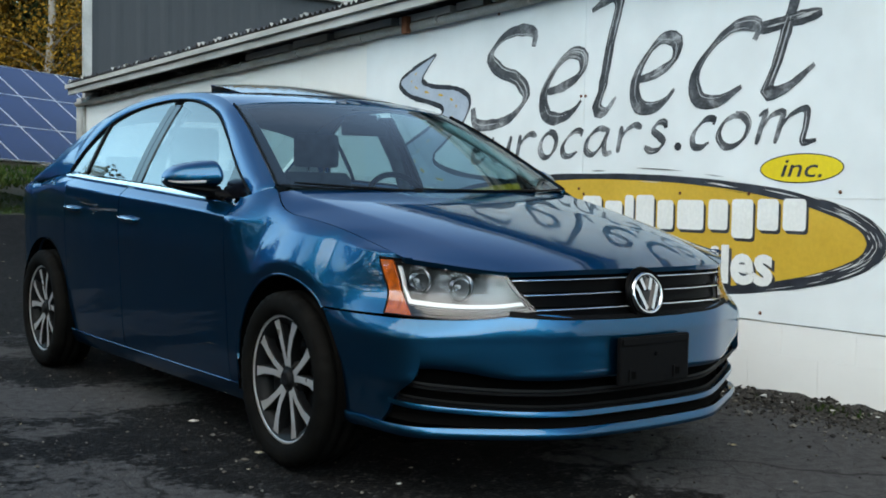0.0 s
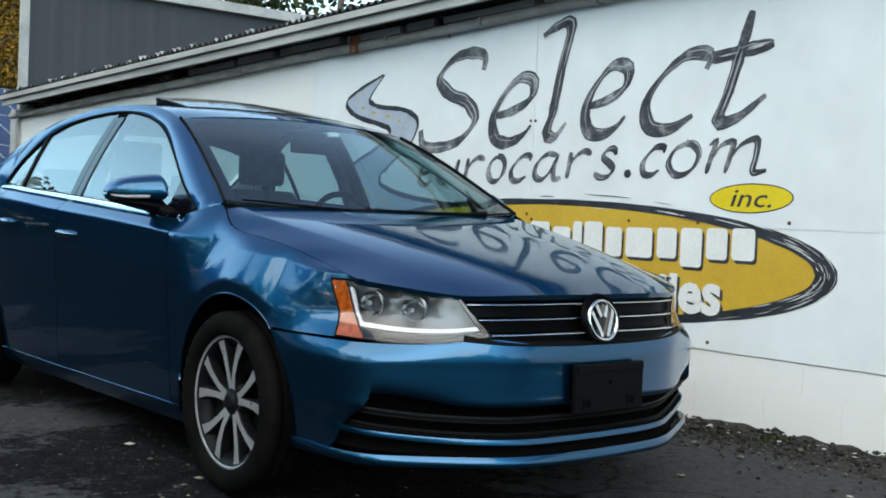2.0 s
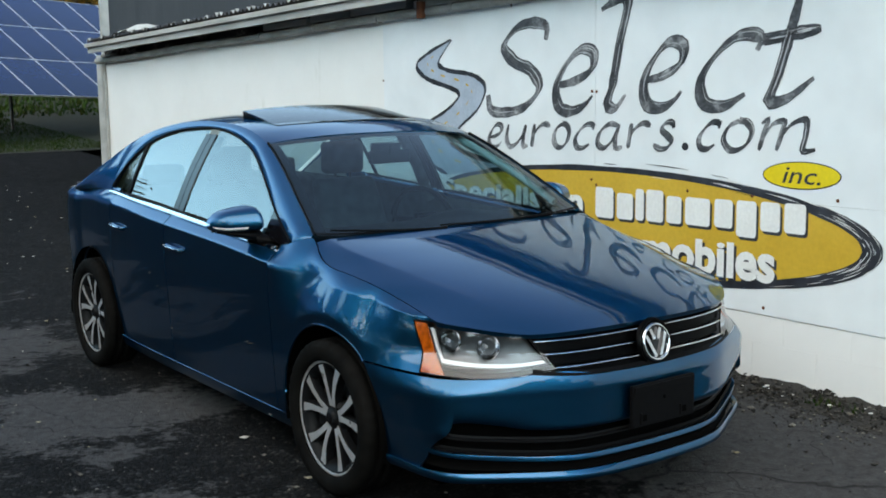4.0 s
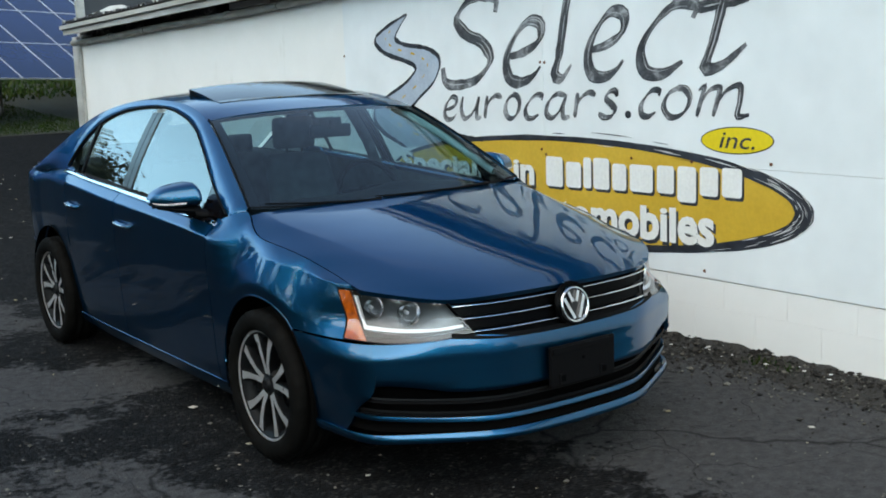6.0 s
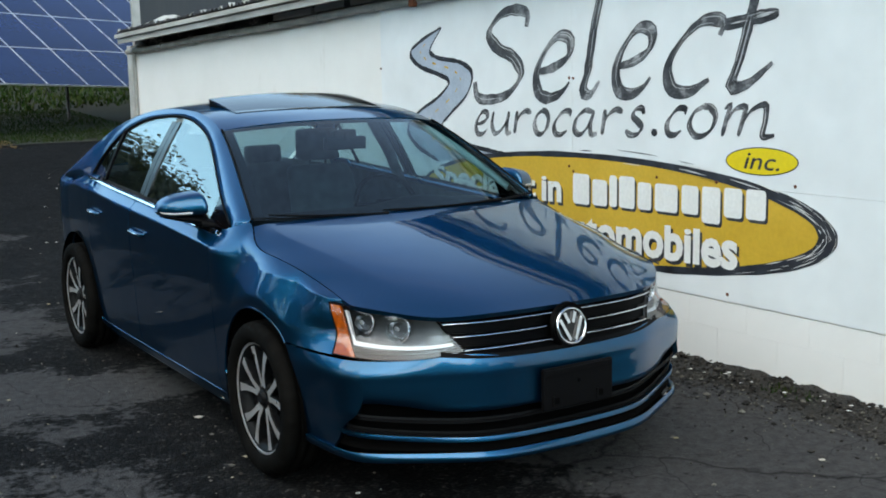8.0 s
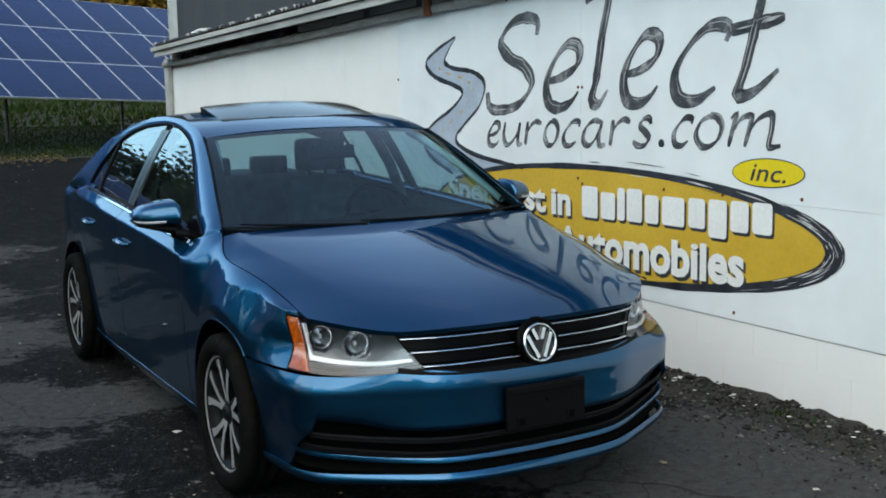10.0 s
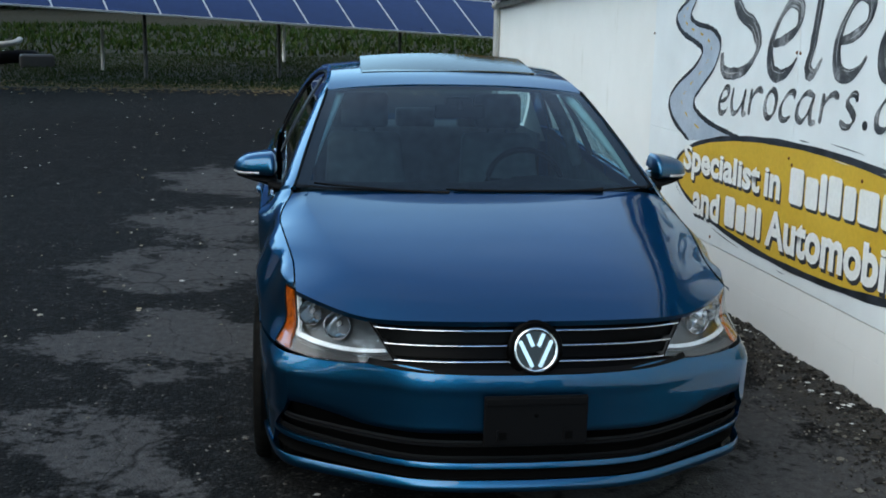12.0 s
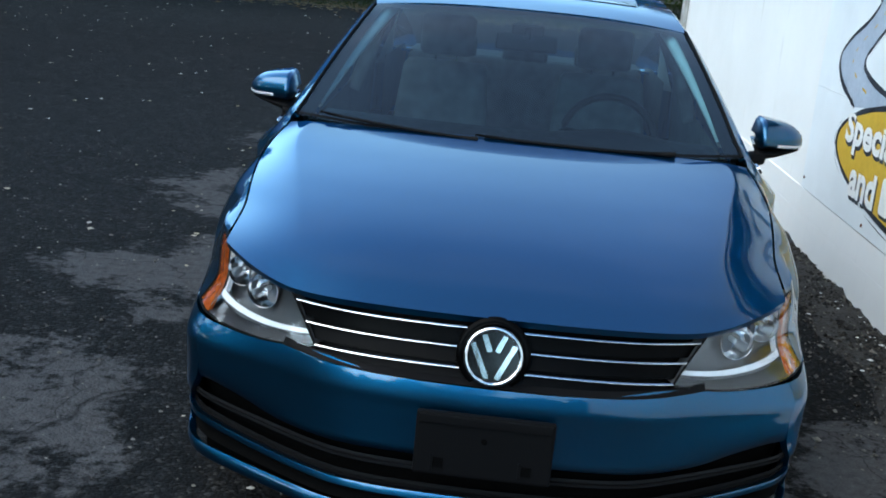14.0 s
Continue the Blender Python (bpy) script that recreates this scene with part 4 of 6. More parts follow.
bumper_shell(-9.5, 29.9, 0.42, 1.15, 0.75, 0.22, 0.25, 0.12, WHITE_PLASTIC, "scrapped white bumper lying in the grass")
bumper_shell(-9.0, 30.6, 0.86, 0.95, 0.65, 0.16, 0.05, 0.25, WHITE_PLASTIC, "scrapped pale bumper on the heap")
bumper_shell(-8.2, 30.1, 0.22, 0.80, 0.50, 0.36, 0.9, -0.2, BLACK_PLASTIC, "scrapped black bumper in the grass")
bumper_shell(-10.2, 30.6, 0.25, 0.95, 0.65, 0.40, -0.3, 0.0, BLACK_PLASTIC, "scrapped dark bumper under the heap")
pb = box_bm(-0.10, -0.03, 0, 0.10, 0.03, 0.72, 0.025)
for v in pb.verts:
    v.co = FAR @ Matrix.Translation((-8.85, 28.6, 0.12)) @ Matrix.Rotation(-0.45, 4, "Y") @ v.co
tagged(part("trim_panel", pb, WHITE_PLASTIC, None), "white trim panel leaning on the heap", "car part", "scrapped car parts")
gb2 = box_bm(-0.45, -0.3, 0, 0.45, 0.3, 0.42, 0.12, 3)
for v in gb2.verts:
    v.co = FAR @ Matrix.Translation((-7.4, 29.4, 0.15)) @ Matrix.Rotation(0.3, 4, "Z") @ v.co
tagged(part("crate", gb2, GREY_WALL, None), "grey plastic tub in the grass", "tub")


# far pale car behind the array
van = empty("parked_car", "dark grey car half hidden behind the panels", "car", at=FAR_C * (1 - FAR_K) + Vector((0, 0, -0.25)))
van.scale = (0.90, 0.80, 0.90)
bb = box_bm(-15.8, 37.0, 1.0, -11.0, 38.7, 1.65, 0.22, 3)
part("body", bb, GREY_METAL, van, "", True)
part("cabin", box_bm(-14.8, 37.15, 1.6, -12.0, 38.55, 2.25, 0.3, 3), GLOSS_BLACK, van, "dark glazed cabin", True)
for x in (-14.9, -11.9):
    wv, wf = lathe([(-0.1, 0.18), (-0.1, 0.33), (0.1, 0.33), (0.1, 0.18)], 24)
    mk("wheel", [(x + p[1], 37.05 + p[0], 0.86 + p[2]) for p in wv], wf, RUBBER, van)


# ---------------------------------------------------------------- trees
def tree(x, y, h, spread, leaf, seed, n=2600, size=0.16, low=0.25, name="tree", label="", group="woods", bark=BARK):
    rg = np.random.default_rng(seed)
    t = empty(name, label, "tree", group, (0, 0, 0))
    lean = rg.uniform(-0.04, 0.04, 2)
    trunk_pts = [(x + lean[0] * z + 0.08 * math.sin(z * 0.9 + seed), y + lean[1] * z, z - 0.1) for z in np.linspace(0, h * 0.88, 9)]
    r0 = 0.022 * h
    tv, tf = tube(trunk_pts, [r0 * (1 - 0.88 * k / 8) + 0.01 for k in range(9)], 8)
    mk("trunk", tv, tf, bark, t, "grey brown trunk" if bark is BARK else "pale grey trunk")
    ends = []
    lv, lf = [], []
    for q in range(16):
        k = rg.uniform(low, 0.92)
        z0 = h * 0.88 * k
        a = rg.uniform(0, 2 * math.pi)
        L = spread * (1.0 - 0.65 * k) * rg.uniform(0.6, 1.1)
        p0 = np.array((x + lean[0] * z0, y + lean[1] * z0, z0))
        pts = [p0, p0 + np.array((math.cos(a) * L * 0.5, math.sin(a) * L * 0.5, L * 0.28)), p0 + np.array((math.cos(a) * L, math.sin(a) * L, L * 0.42))]
        bv, bf = tube(pts, [r0 * 0.30 * (1 - k * 0.6), r0 * 0.18 * (1 - k * 0.6), 0.012], 5)
        o = len(lv)
        lv += bv
        lf += [[i + o for i in f] for f in bf]
        ends += [pts[1], pts[2], (pts[1] + pts[2]) / 2]
    mk("branchwork", lv, lf, BARK, t, "spreading bare branches")
    ends += [np.array((x + lean[0] * h * 0.88, y + lean[1] * h * 0.88, h * kk)) for kk in (0.8, 0.88, 0.95)]
    ends = np.array(ends)
    c = ends[rg.integers(0, len(ends), n)]
    g = rg.normal(0, 1, (n, 3)) * np.array((spread * 0.17, spread * 0.17, spread * 0.13))
    c = c + g
    u = rg.normal(0, 1, (n, 3))
    u /= np.linalg.norm(u, axis=1, keepdims=True)
    w = np.cross(u, rg.normal(0, 1, (n, 3)))
    w /= np.linalg.norm(w, axis=1, keepdims=True)
    s = size * rg.uniform(0.6, 1.4, (n, 1))
    V = np.stack([c - u * s, c + w * s * 0.55, c + u * s, c - w * s * 0.55], axis=1).reshape(-1, 3)
    F = np.arange(n * 4).reshape(-1, 4).tolist()
    mk("crown", V.tolist(), F, leaf, t, smooth=False)
    return t


GOLD_L, DARK_L = "autumn tree with thinning golden leaves", "dark green tree at the edge of the lot"
# woods behind the array
for k, (x, y, h, sp, lf, nn, sz) in enumerate(((11.0, 46, 16, 5.6, LEAF_GOLD, 26000, 0.12), (14.2, 49, 18, 5.6, LEAF_GOLD, 26000, 0.13), (14.6, 45, 13, 4.6, LEAF_DARK, 22000, 0.12), (8.2, 48, 16, 5.4, LEAF_GOLD, 24000, 0.13), (17.5, 47, 15, 5.2, LEAF_DARK, 22000, 0.13), (10.0, 51, 19, 6.0, LEAF_DARK, 22000, 0.16), (16.0, 52, 19, 6.0, LEAF_GOLD, 22000, 0.16))):
    tree(x, y, h, sp, lf, 20 + k, nn, sz, 0.10, label=GOLD_L if lf is LEAF_GOLD else DARK_L)
for k in range(13):
    x = -30 + 3.3 * k
    lf = LEAF_DARK if k % 3 else LEAF_GOLD
    tree(x, 50 + 3 * math.sin(k * 2.3), (13.5 if x < 1 else 15) + 2 * math.sin(k * 1.7), 5.0, lf, 50 + k, 12000, 0.20, 0.05, label=GOLD_L if lf is LEAF_GOLD else DARK_L)
tree(12.9, 42.6, 13, 2.6, LEAF_DARK, 79, 9000, 0.10, 0.12, label=DARK_L)
tree(11.1, 40.0, 13, 4.2, LEAF_GOLD, 77, 9000, 0.07, 0.25, label="tall autumn tree with a pale bare trunk", bark=BARK_PALE)
for k, (x, y, h, lf) in enumerate(((21, 42, 15, LEAF_GOLD), (25.5, 38, 16, LEAF_DARK), (30, 33, 15, LEAF_GOLD), (34, 27, 16, LEAF_DARK))):
    tree(x, y, h, 6.0, lf, 210 + k, 9000, 0.20, 0.05, label=GOLD_L if lf is LEAF_GOLD else DARK_L)
# undergrowth closing the woods, and the wooded skyline beyond
ug = np.random.default_rng(33)


def thicket(name, n, xs, ys, top, size, mat, label):
    x, y = ug.uniform(*xs, n), ug.uniform(*ys, n)
    z = top * ug.uniform(0, 1, n) ** 1.5 * (0.7 + 0.3 * np.sin(x * 0.9 + y * 0.7))
    c = np.stack([x, y, z], 1)
    u = ug.normal(0, 1, (n, 3))
    u /= np.linalg.norm(u, axis=1, keepdims=True)
    w = np.cross(u, ug.normal(0, 1, (n, 3)))
    w /= np.linalg.norm(w, axis=1, keepdims=True)
    q = size * ug.uniform(0.6, 1.5, (n, 1))
    V = np.stack([c - u * q, c + w * q * 0.6, c + u * q, c - w * q * 0.6], axis=1).reshape(-1, 3)
    return tagged(mk(name, V.tolist(), np.arange(n * 4).reshape(-1, 4).tolist(), mat, smooth=False), label, "undergrowth", kind="stuff")


thicket("undergrowth", 34000, (-40, 26), (48, 56), 7.0, 0.20, LEAF_DARK, "dense dark undergrowth below the woods")
thicket("brambles", 9000, (-40, 22), (46, 50), 3.2, 0.12, LEAF_DARK, "low dark brambles along the field")
thicket("hedge", 14000, (-36, -29), (-40, 46), 4.5, 0.28, LEAF_DARK, "dense dark hedge across the lot")
thicket("hedge", 9000, (-34, 26), (-41, -35), 2.6, 0.24, LEAF_DARK, "dense dark hedge behind the lot")
sky_v, sky_f = [], []
for k in range(181):
    a = 2 * math.pi * k / 180
    hgt = 10 + 3.5 * noise.noise(Vector((math.cos(a) * 6, math.sin(a) * 6, 0))) + 1.5 * noise.noise(Vector((math.cos(a) * 30, math.sin(a) * 30, 4)))
    for z, r in ((-0.2, 110), (hgt * 0.6, 112), (hgt, 116)):
        sky_v.append((r * math.cos(a), r * math.sin(a), z))
for k in range(180):
    for j in range(2):
        sky_f.append([3 * k + j, 3 * k + 3 + j, 3 * k + 4 + j, 3 * k + 1 + j])
tagged(mk("backdrop", sky_v, sky_f, rough_mat("distant dark woods", (0.012, 0.016, 0.009), (0.035, 0.030, 0.014), 0.15, 1.2, 0.95, 0.5, 0.3)), "distant dark wooded skyline", "woods", kind="structure")
tree(2.6, 44.5, 2.6, 1.5, LEAF_RED, 91, 900, 0.10, 0.1, "shrub", "small shrub with red autumn leaves")
# row across the lot, mirrored in the car's side
for k in range(15):
    y = -34 + 5.2 * k
    tree(-27 - 3 * math.sin(k * 1.9), y, 18.0 + 3.5 * math.sin(k * 2.7), 6.0, LEAF_DARK if k % 4 else LEAF_GOLD, 120 + k, 13000, 0.17, 0.02, label=DARK_L if k % 4 else GOLD_L, group="trees across the lot")
for k in range(9):
    x = -24 + 5.6 * k
    tree(x, -36 - 2 * math.sin(k * 1.3), 6 + 1.5 * math.sin(k * 2.1), 3.6, LEAF_DARK, 160 + k, 4500, 0.18, 0.02, label=DARK_L, group="trees across the lot")

# ---------------------------------------------------------------- grass, gravel and litter
rg = np.random.default_rng(8)


def blades(name, n, xs, ys, zs, hh, mat, label, wide=0.02, edge=None):
    x, y = rg.uniform(*xs, n), rg.uniform(*ys, n)
    if edge is not None:
        y = edge(x) + np.abs(rg.normal(0, 1, n)) * (ys[1] - ys[0]) * 0.4
    a, h = rg.uniform(0, 6.28, n), hh * rg.uniform(0.4, 1.3, n)
    lx, ly = rg.normal(0, 0.35, n) * h, rg.normal(0, 0.35, n) * h
    dx, dy = np.cos(a) * wide, np.sin(a) * wide
    zs = zs + np.where(y > 22, field_z(x, y), 0.0)
    V = np.stack([np.stack([x - dx, y - dy, zs], 1), np.stack([x + dx, y + dy, zs], 1), np.stack([x + lx, y + ly, zs + h], 1)], 1).reshape(-1, 3)
    if ys[0] > 22:
        V = np.array(FAR_C) * (1 - FAR_K) + FAR_K * V
    ob = mk(name, V.tolist(), np.arange(3 * n).reshape(-1, 3).tolist(), mat, smooth=False)
    return tagged(ob, label, "grass", kind="stuff")


blades("grass", 70000, (-22, 7), (24.3, 34), 0.0, 0.065, GRASS, "rough green grass along the edge of the lot", 0.012)
blades("far_grass", 12000, (-26, 14), (34, 50), 0.0, 0.20, GRASS, "rough grass below the woods", 0.05)


def crumbs(name, x, y, z, size, mat, label, category, flat=0.6):
    """Small stones or leaf bits: squashed eight-sided lumps in one mesh."""
    n = len(x)
    s = size
    base = np.array([(1, 0, 0), (0, 1, 0), (-1, 0, 0), (0, -1, 0), (0, 0, flat), (0, 0, -flat)], float)
    tri = np.array([(0, 1, 4), (1, 2, 4), (2, 3, 4), (3, 0, 4), (1, 0, 5), (2, 1, 5), (3, 2, 5), (0, 3, 5)])
    jit = rg.uniform(0.6, 1.3, (n, 6, 1))
    a = rg.uniform(0, 6.28, n)
    ca, sa = np.cos(a)[:, None], np.sin(a)[:, None]
    b = base[None] * jit * s[:, None, None]
    bx, by = b[:, :, 0] * ca - b[:, :, 1] * sa, b[:, :, 0] * sa + b[:, :, 1] * ca
    V = np.stack([bx + x[:, None], by + y[:, None], b[:, :, 2] + z[:, None]], 2).reshape(-1, 3)
    F = (tri[None] + 6 * np.arange(n)[:, None, None]).reshape(-1, 3)
    ob = mk(name, V.tolist(), F.tolist(), mat, smooth=False)
    return tagged(ob, label, category, kind="stuff")


n = 9000
gy = rg.uniform(-4, 9.2, n)
gd = np.abs(rg.normal(0, 0.26, n))
gs = rg.gamma(2.0, 0.0022, n) + 0.002
crumbs("gravel", 1.80 - 0.017 * gy - gd, gy, 0.002 + gs * 0.3 + np.maximum(0, 0.03 - gd * 0.12), gs, GRAVEL, "loose gravel, grit and dead leaves along the wall foot", "gravel")
n = 2600
gy = rg.uniform(-4, 3.5, n)
gd = np.abs(rg.normal(0, 0.17, n))
gs = rg.gamma(2.0, 0.0026, n) + 0.004
crumbs("rubble", 1.79 - 0.017 * gy - gd, gy, gs * 0.35 + np.maximum(0, 0.04 - gd * 0.15), gs, RUBBLE, "broken stones and crumbled asphalt along the wall foot", "rubble")
n = 520
cx, cy = rg.uniform(-9, 1.6, n), rg.uniform(-3.5, 17, n)
crumbs("litter", cx, cy, 0.006 + lot_z(cy), rg.uniform(0.006, 0.022, n), CHIP, "pale chips and dry leaves scattered on the asphalt", "litter", 0.25)
n = 5200
cx, cy = rg.uniform(-4.5, 1.7, n), rg.uniform(-3.6, 4.5, n)
crumbs("grit", cx, cy, np.full(n, 0.003), rg.gamma(2.0, 0.0016, n) + 0.0015, GRAVEL, "fine loose grit on the asphalt", "grit", 0.6)
n = 4200
cx, cy = rg.uniform(-16, 2, n), 17.6 + rg.normal(0, 0.45, n)
crumbs("verge_litter", cx, cy, lot_z(cy) + np.clip(cy - 17.4, 0, 2) * 0.05, rg.uniform(0.015, 0.05, n), VERGE, "dead leaves and stones along the grass verge", "litter", 0.3)
n = 110
cy = rg.uniform(-3.2, 2.5, n)
crumbs("paint_flakes", 1.795 - 0.017 * cy - np.abs(rg.normal(0, 0.10, n)), cy, np.full(n, 0.036), rg.uniform(0.005, 0.016, n), WHITE_PLASTIC, "white paint flakes fallen along the wall foot", "paint flakes", 0.2)
blades("tuft", 50, (1.62, 1.74), (-0.75, -0.45), 0.02, 0.035, GRASS, "small tuft of grass by the wall foot", 0.004)
blades("weeds", 60, (1.66, 1.79), (-1.0, 0.4), 0.0, 0.035, GRASS, "small weeds at the foot of the wall", 0.004)

# low bank of crumbled soil against the wall
bvs, bfs = [], []
ysb = np.linspace(-5, 9.2, 430)
for y in ysb:
    w = 0.30 + 0.12 * noise.noise(Vector((y * 1.3, 0, 0)))
    for q, (f, hgt) in enumerate(((0.0, 0.034), (0.35, 0.024), (0.7, 0.010), (1.0, -0.004))):
        bvs.append((1.822 - 0.017 * y - f * w, y, max(-0.005, hgt * (1.0 + 1.2 * noise.noise(Vector((y * 2.3, f * 3, 2))) + 0.7 * noise.noise(Vector((y * 9.0, f * 7, 4)))))))
for i in range(len(ysb) - 1):
    for q in range(3):
        bfs.append([i * 4 + q, (i + 1) * 4 + q, (i + 1) * 4 + q + 1, i * 4 + q + 1])
tagged(mk("soil_bank", bvs, bfs, rough_mat("dark crumbled soil", (0.010, 0.009, 0.008), (0.030, 0.027, 0.024), 9.0, 60.0, 0.95, 0.9, 0.02)), "low bank of dark soil along the wall foot", "soil", kind="stuff")
import functools

# ---------------------------------------------------------------- blue sedan: forms
# nose towards -y, front axle at y = 0, x = 0 the middle
WB = 2.651
ARCH_R, ARCH_Z, AY = 0.376, 0.320, -0.052
car = empty("car", "blue metallic four-door sedan parked beside the white wall", "car")


ZC = spl((-0.7, 0.768), (-0.5, 0.796), (-0.25, 0.828), (-0.08, 0.845), (0.1, 0.860), (0.3, 0.876), (0.45, 0.891), (0.93, 0.922), (1.58, 0.950), (2.2, 0.984), (2.6, 0.988), (3.0, 0.965), (3.5, 0.945))
ZB = spl((-0.6, 0.90), (0.3, 0.945), (0.9, 0.976), (1.5, 1.008), (2.0, 1.034), (2.35, 1.050), (2.6, 1.044), (2.9, 1.016), (3.2, 0.992), (3.5, 0.975))


def zc(y):
    """Height of the crease along the flank."""
    return ZC(y)


def zb(y):
    """Height of the belt below the side windows."""
    return ZB(y)


W_LOW = spl((0.12, 0.78), (0.2, 0.838), (0.3, 0.861), (0.45, 0.872), (0.6, 0.880), (0.75, 0.889), (0.88, 0.888), (1.02, 0.880))
NOSE = spl((0.12, 0.86), (0.16, 0.945), (0.20, 0.990), (0.24, 0.985), (0.30, 0.968), (0.36, 0.968), (0.40, 1.003), (0.43, 0.998), (0.46, 0.996), (0.49, 0.996), (0.52, 0.996), (0.545, 0.997), (0.57, 0.993), (0.60, 0.984), (0.63, 0.970), (0.67, 0.953), (0.75, 0.940), (0.80, 0.915))


def nose_taper(y, z):
    return 0.028 * (max(0.0, min(z, zc(y)) - 0.60) / 0.2) ** 1.6


def wing_fade(y):
    k = min(1.0, max(0.0, (0.38 - y) / 0.36))
    return k * k * (3 - 2 * k)


def wside(y, z):
    """Half width of the flank: upright up to the crease, then leaning in to the belt."""
    c = zc(y)
    w = W_LOW(min(z, c))
    d = z - c
    if d > 0:
        w -= d * (w - 0.820) / max(0.03, zb(y) - c)
    w -= wing_fade(y) * nose_taper(y, z)
    if y > 1.7:
        w *= 1 - 0.21 * ((y - 1.7) / 2.0) ** 2
    return w


# plan of the lower nose: flat middle, straight slanted corners, then the flank
CHAMFER = ((0, 1), (0.28, 0.993), (0.42, 0.968), (0.50, 0.938), (0.69, 0.845), (0.85, 0.767), (0.90, 0.735), (0.935, 0.690), (0.955, 0.625), (0.975, 0.53), (0.99, 0.38), (0.998, 0.2), (1, 0))


@functools.lru_cache(maxsize=None)
def plan_table(zk):
    """Plan of the nose at a height: fractions of the half width and of the length, for phi from 0 to 1."""
    z = zk / 2000.0
    k = min(max((0.69 - z) / 0.16, 0.0), 1.0)
    k = k * k * (3 - 2 * k)
    a = np.linspace(0, math.pi / 2, 241)
    xs, ys = np.sin(a) ** (2 / 3.0), np.maximum(np.cos(a), 0.0) ** (2 / 2.1)
    cx, cy = np.array(CHAMFER).T
    t = np.linspace(0, 1, len(cx))
    tt = np.linspace(0, 1, 2001)
    fx, fy2 = np.interp(tt, t, cx), np.interp(tt, t, cy)
    for _ in range(3):
        fx[1:-1], fy2[1:-1] = (np.convolve(np.pad(q, 70, mode="reflect", reflect_type="odd"), np.ones(141) / 141, "valid")[1:-1] for q in (fx, fy2))
    ang = np.arctan2(fx, fy2)
    want = np.arctan2(xs, ys)
    px, py = np.interp(want, ang, fx), np.interp(want, ang, fy2)
    return (1 - k) * xs + k * px, (1 - k) * ys + k * py


def plan_of(z):
    return plan_table(int(round(z * 2000)))


def shell(y, z):
    """Half width of the body at y and z."""
    if y < 0:
        xs, ys = plan_of(z)
        return wside(0, z) * float(np.interp(y / NOSE(z), -ys, xs))
    if y > 2.9:
        q = 1 - min(1.0, (y - 2.9) / (0.80 - 0.10 * abs(z - 0.6))) ** 2.6
        return wside(2.9, z) * max(q, 0.0) ** (1 / 3.2)
    return wside(y, z)


def front_y(x, z):
    """The y of the nose at half width x."""
    xs, ys = plan_of(z)
    return -NOSE(z) * float(np.interp(abs(x) / wside(0, z), xs, ys))


def front_pt(phi, z):
    """A point round the nose: phi 0 in the middle, 1 abreast of the axle."""
    xs, ys = plan_of(z)
    p = min(max(phi, 0.0), 1.0) * 240
    return (wside(0, z) * float(np.interp(p, np.arange(241), xs)), -NOSE(z) * float(np.interp(p, np.arange(241), ys)), z)


def phi_of_y(y, z):
    xs, ys = plan_of(z)
    return float(np.interp(y / NOSE(z), -ys, np.linspace(0, 1, 241)))


# edge of the hood, then of the wing beside the windscreen foot
HE = spl((-0.70, (0.736, 0.764)), (-0.615, (0.742, 0.783)), (-0.39, (0.747, 0.831)), (-0.245, (0.766, 0.866)), (-0.085, (0.785, 0.892)), (0.04, (0.795, 0.908)), (0.10, (0.791, 0.925)), (0.16, (0.775, 0.952)), (0.215, (0.754, 0.980)), (0.25, (0.752, 0.998)), (0.30, (0.786, 0.984)), (0.36, (0.812, 0.965)), (0.42, (0.818, 0.958)))


def both(name, fn, us, vs, mat, parent, label="", flange=0.012, smooth=True, away=(0, 1.3, 0.55)):
    """The panel on the car's right side (-x) and on its left."""
    out = []
    for s in (-1, 1):
        out.append(sheet(name, lambda u, v: (s * fn(u, v)[0], fn(u, v)[1], fn(u, v)[2]), us, vs, mat, parent, label, away, flange, smooth))
    return out


def arch(y, y0):
    d = ARCH_R**2 - (y - y0) ** 2
    return ARCH_Z + math.sqrt(max(d, 0.0))


# ---- hood
def hood_fn(u, v):
    """A crowned middle up to a crease on each side, then down to the hood's edge; a quarter of the columns lie outside the crease."""
    f = abs(u)
    xe, ze = HE(-0.618 + v * (0.218 + 0.618))
    tc = 0.69 + 0.22 * v
    t = tc * f / 0.75 if f <= 0.75 else tc + (1 - tc) * (f - 0.75) / 0.25
    yf, yr = -0.948 + 0.330 * t**3.5, 0.200 + 0.018 * t**2
    y = yf + (yr - yf) * v
    zm = spl((0, 0.752), (0.10, 0.795), (0.25, 0.845), (0.5, 0.907), (0.75, 0.957), (1.0, 0.999))(v)
    zs = zm - spl((0, -0.004), (0.25, 0.003), (0.5, 0.009), (0.75, 0.012), (1.0, 0.008))(v)
    if f <= 0.75:
        z = zm + (zs - zm) * (t / tc) ** 2.4
    else:
        z = zs + (ze - zs) * ((t - tc) / (1 - tc)) ** 1.25
    z -= 0.010 * math.exp(-((t - 0.72) / 0.22) ** 2) * (1 - v) ** 5
    return ((1 if u >= 0 else -1) * t * (xe - 0.003), y, z)


sheet("hood", hood_fn, np.linspace(-1, 1, 161), np.linspace(0, 1, 61), PAINT, car, "", (0, 0, 0), 0.018)


# ---- front wings
RING_R = 0.420


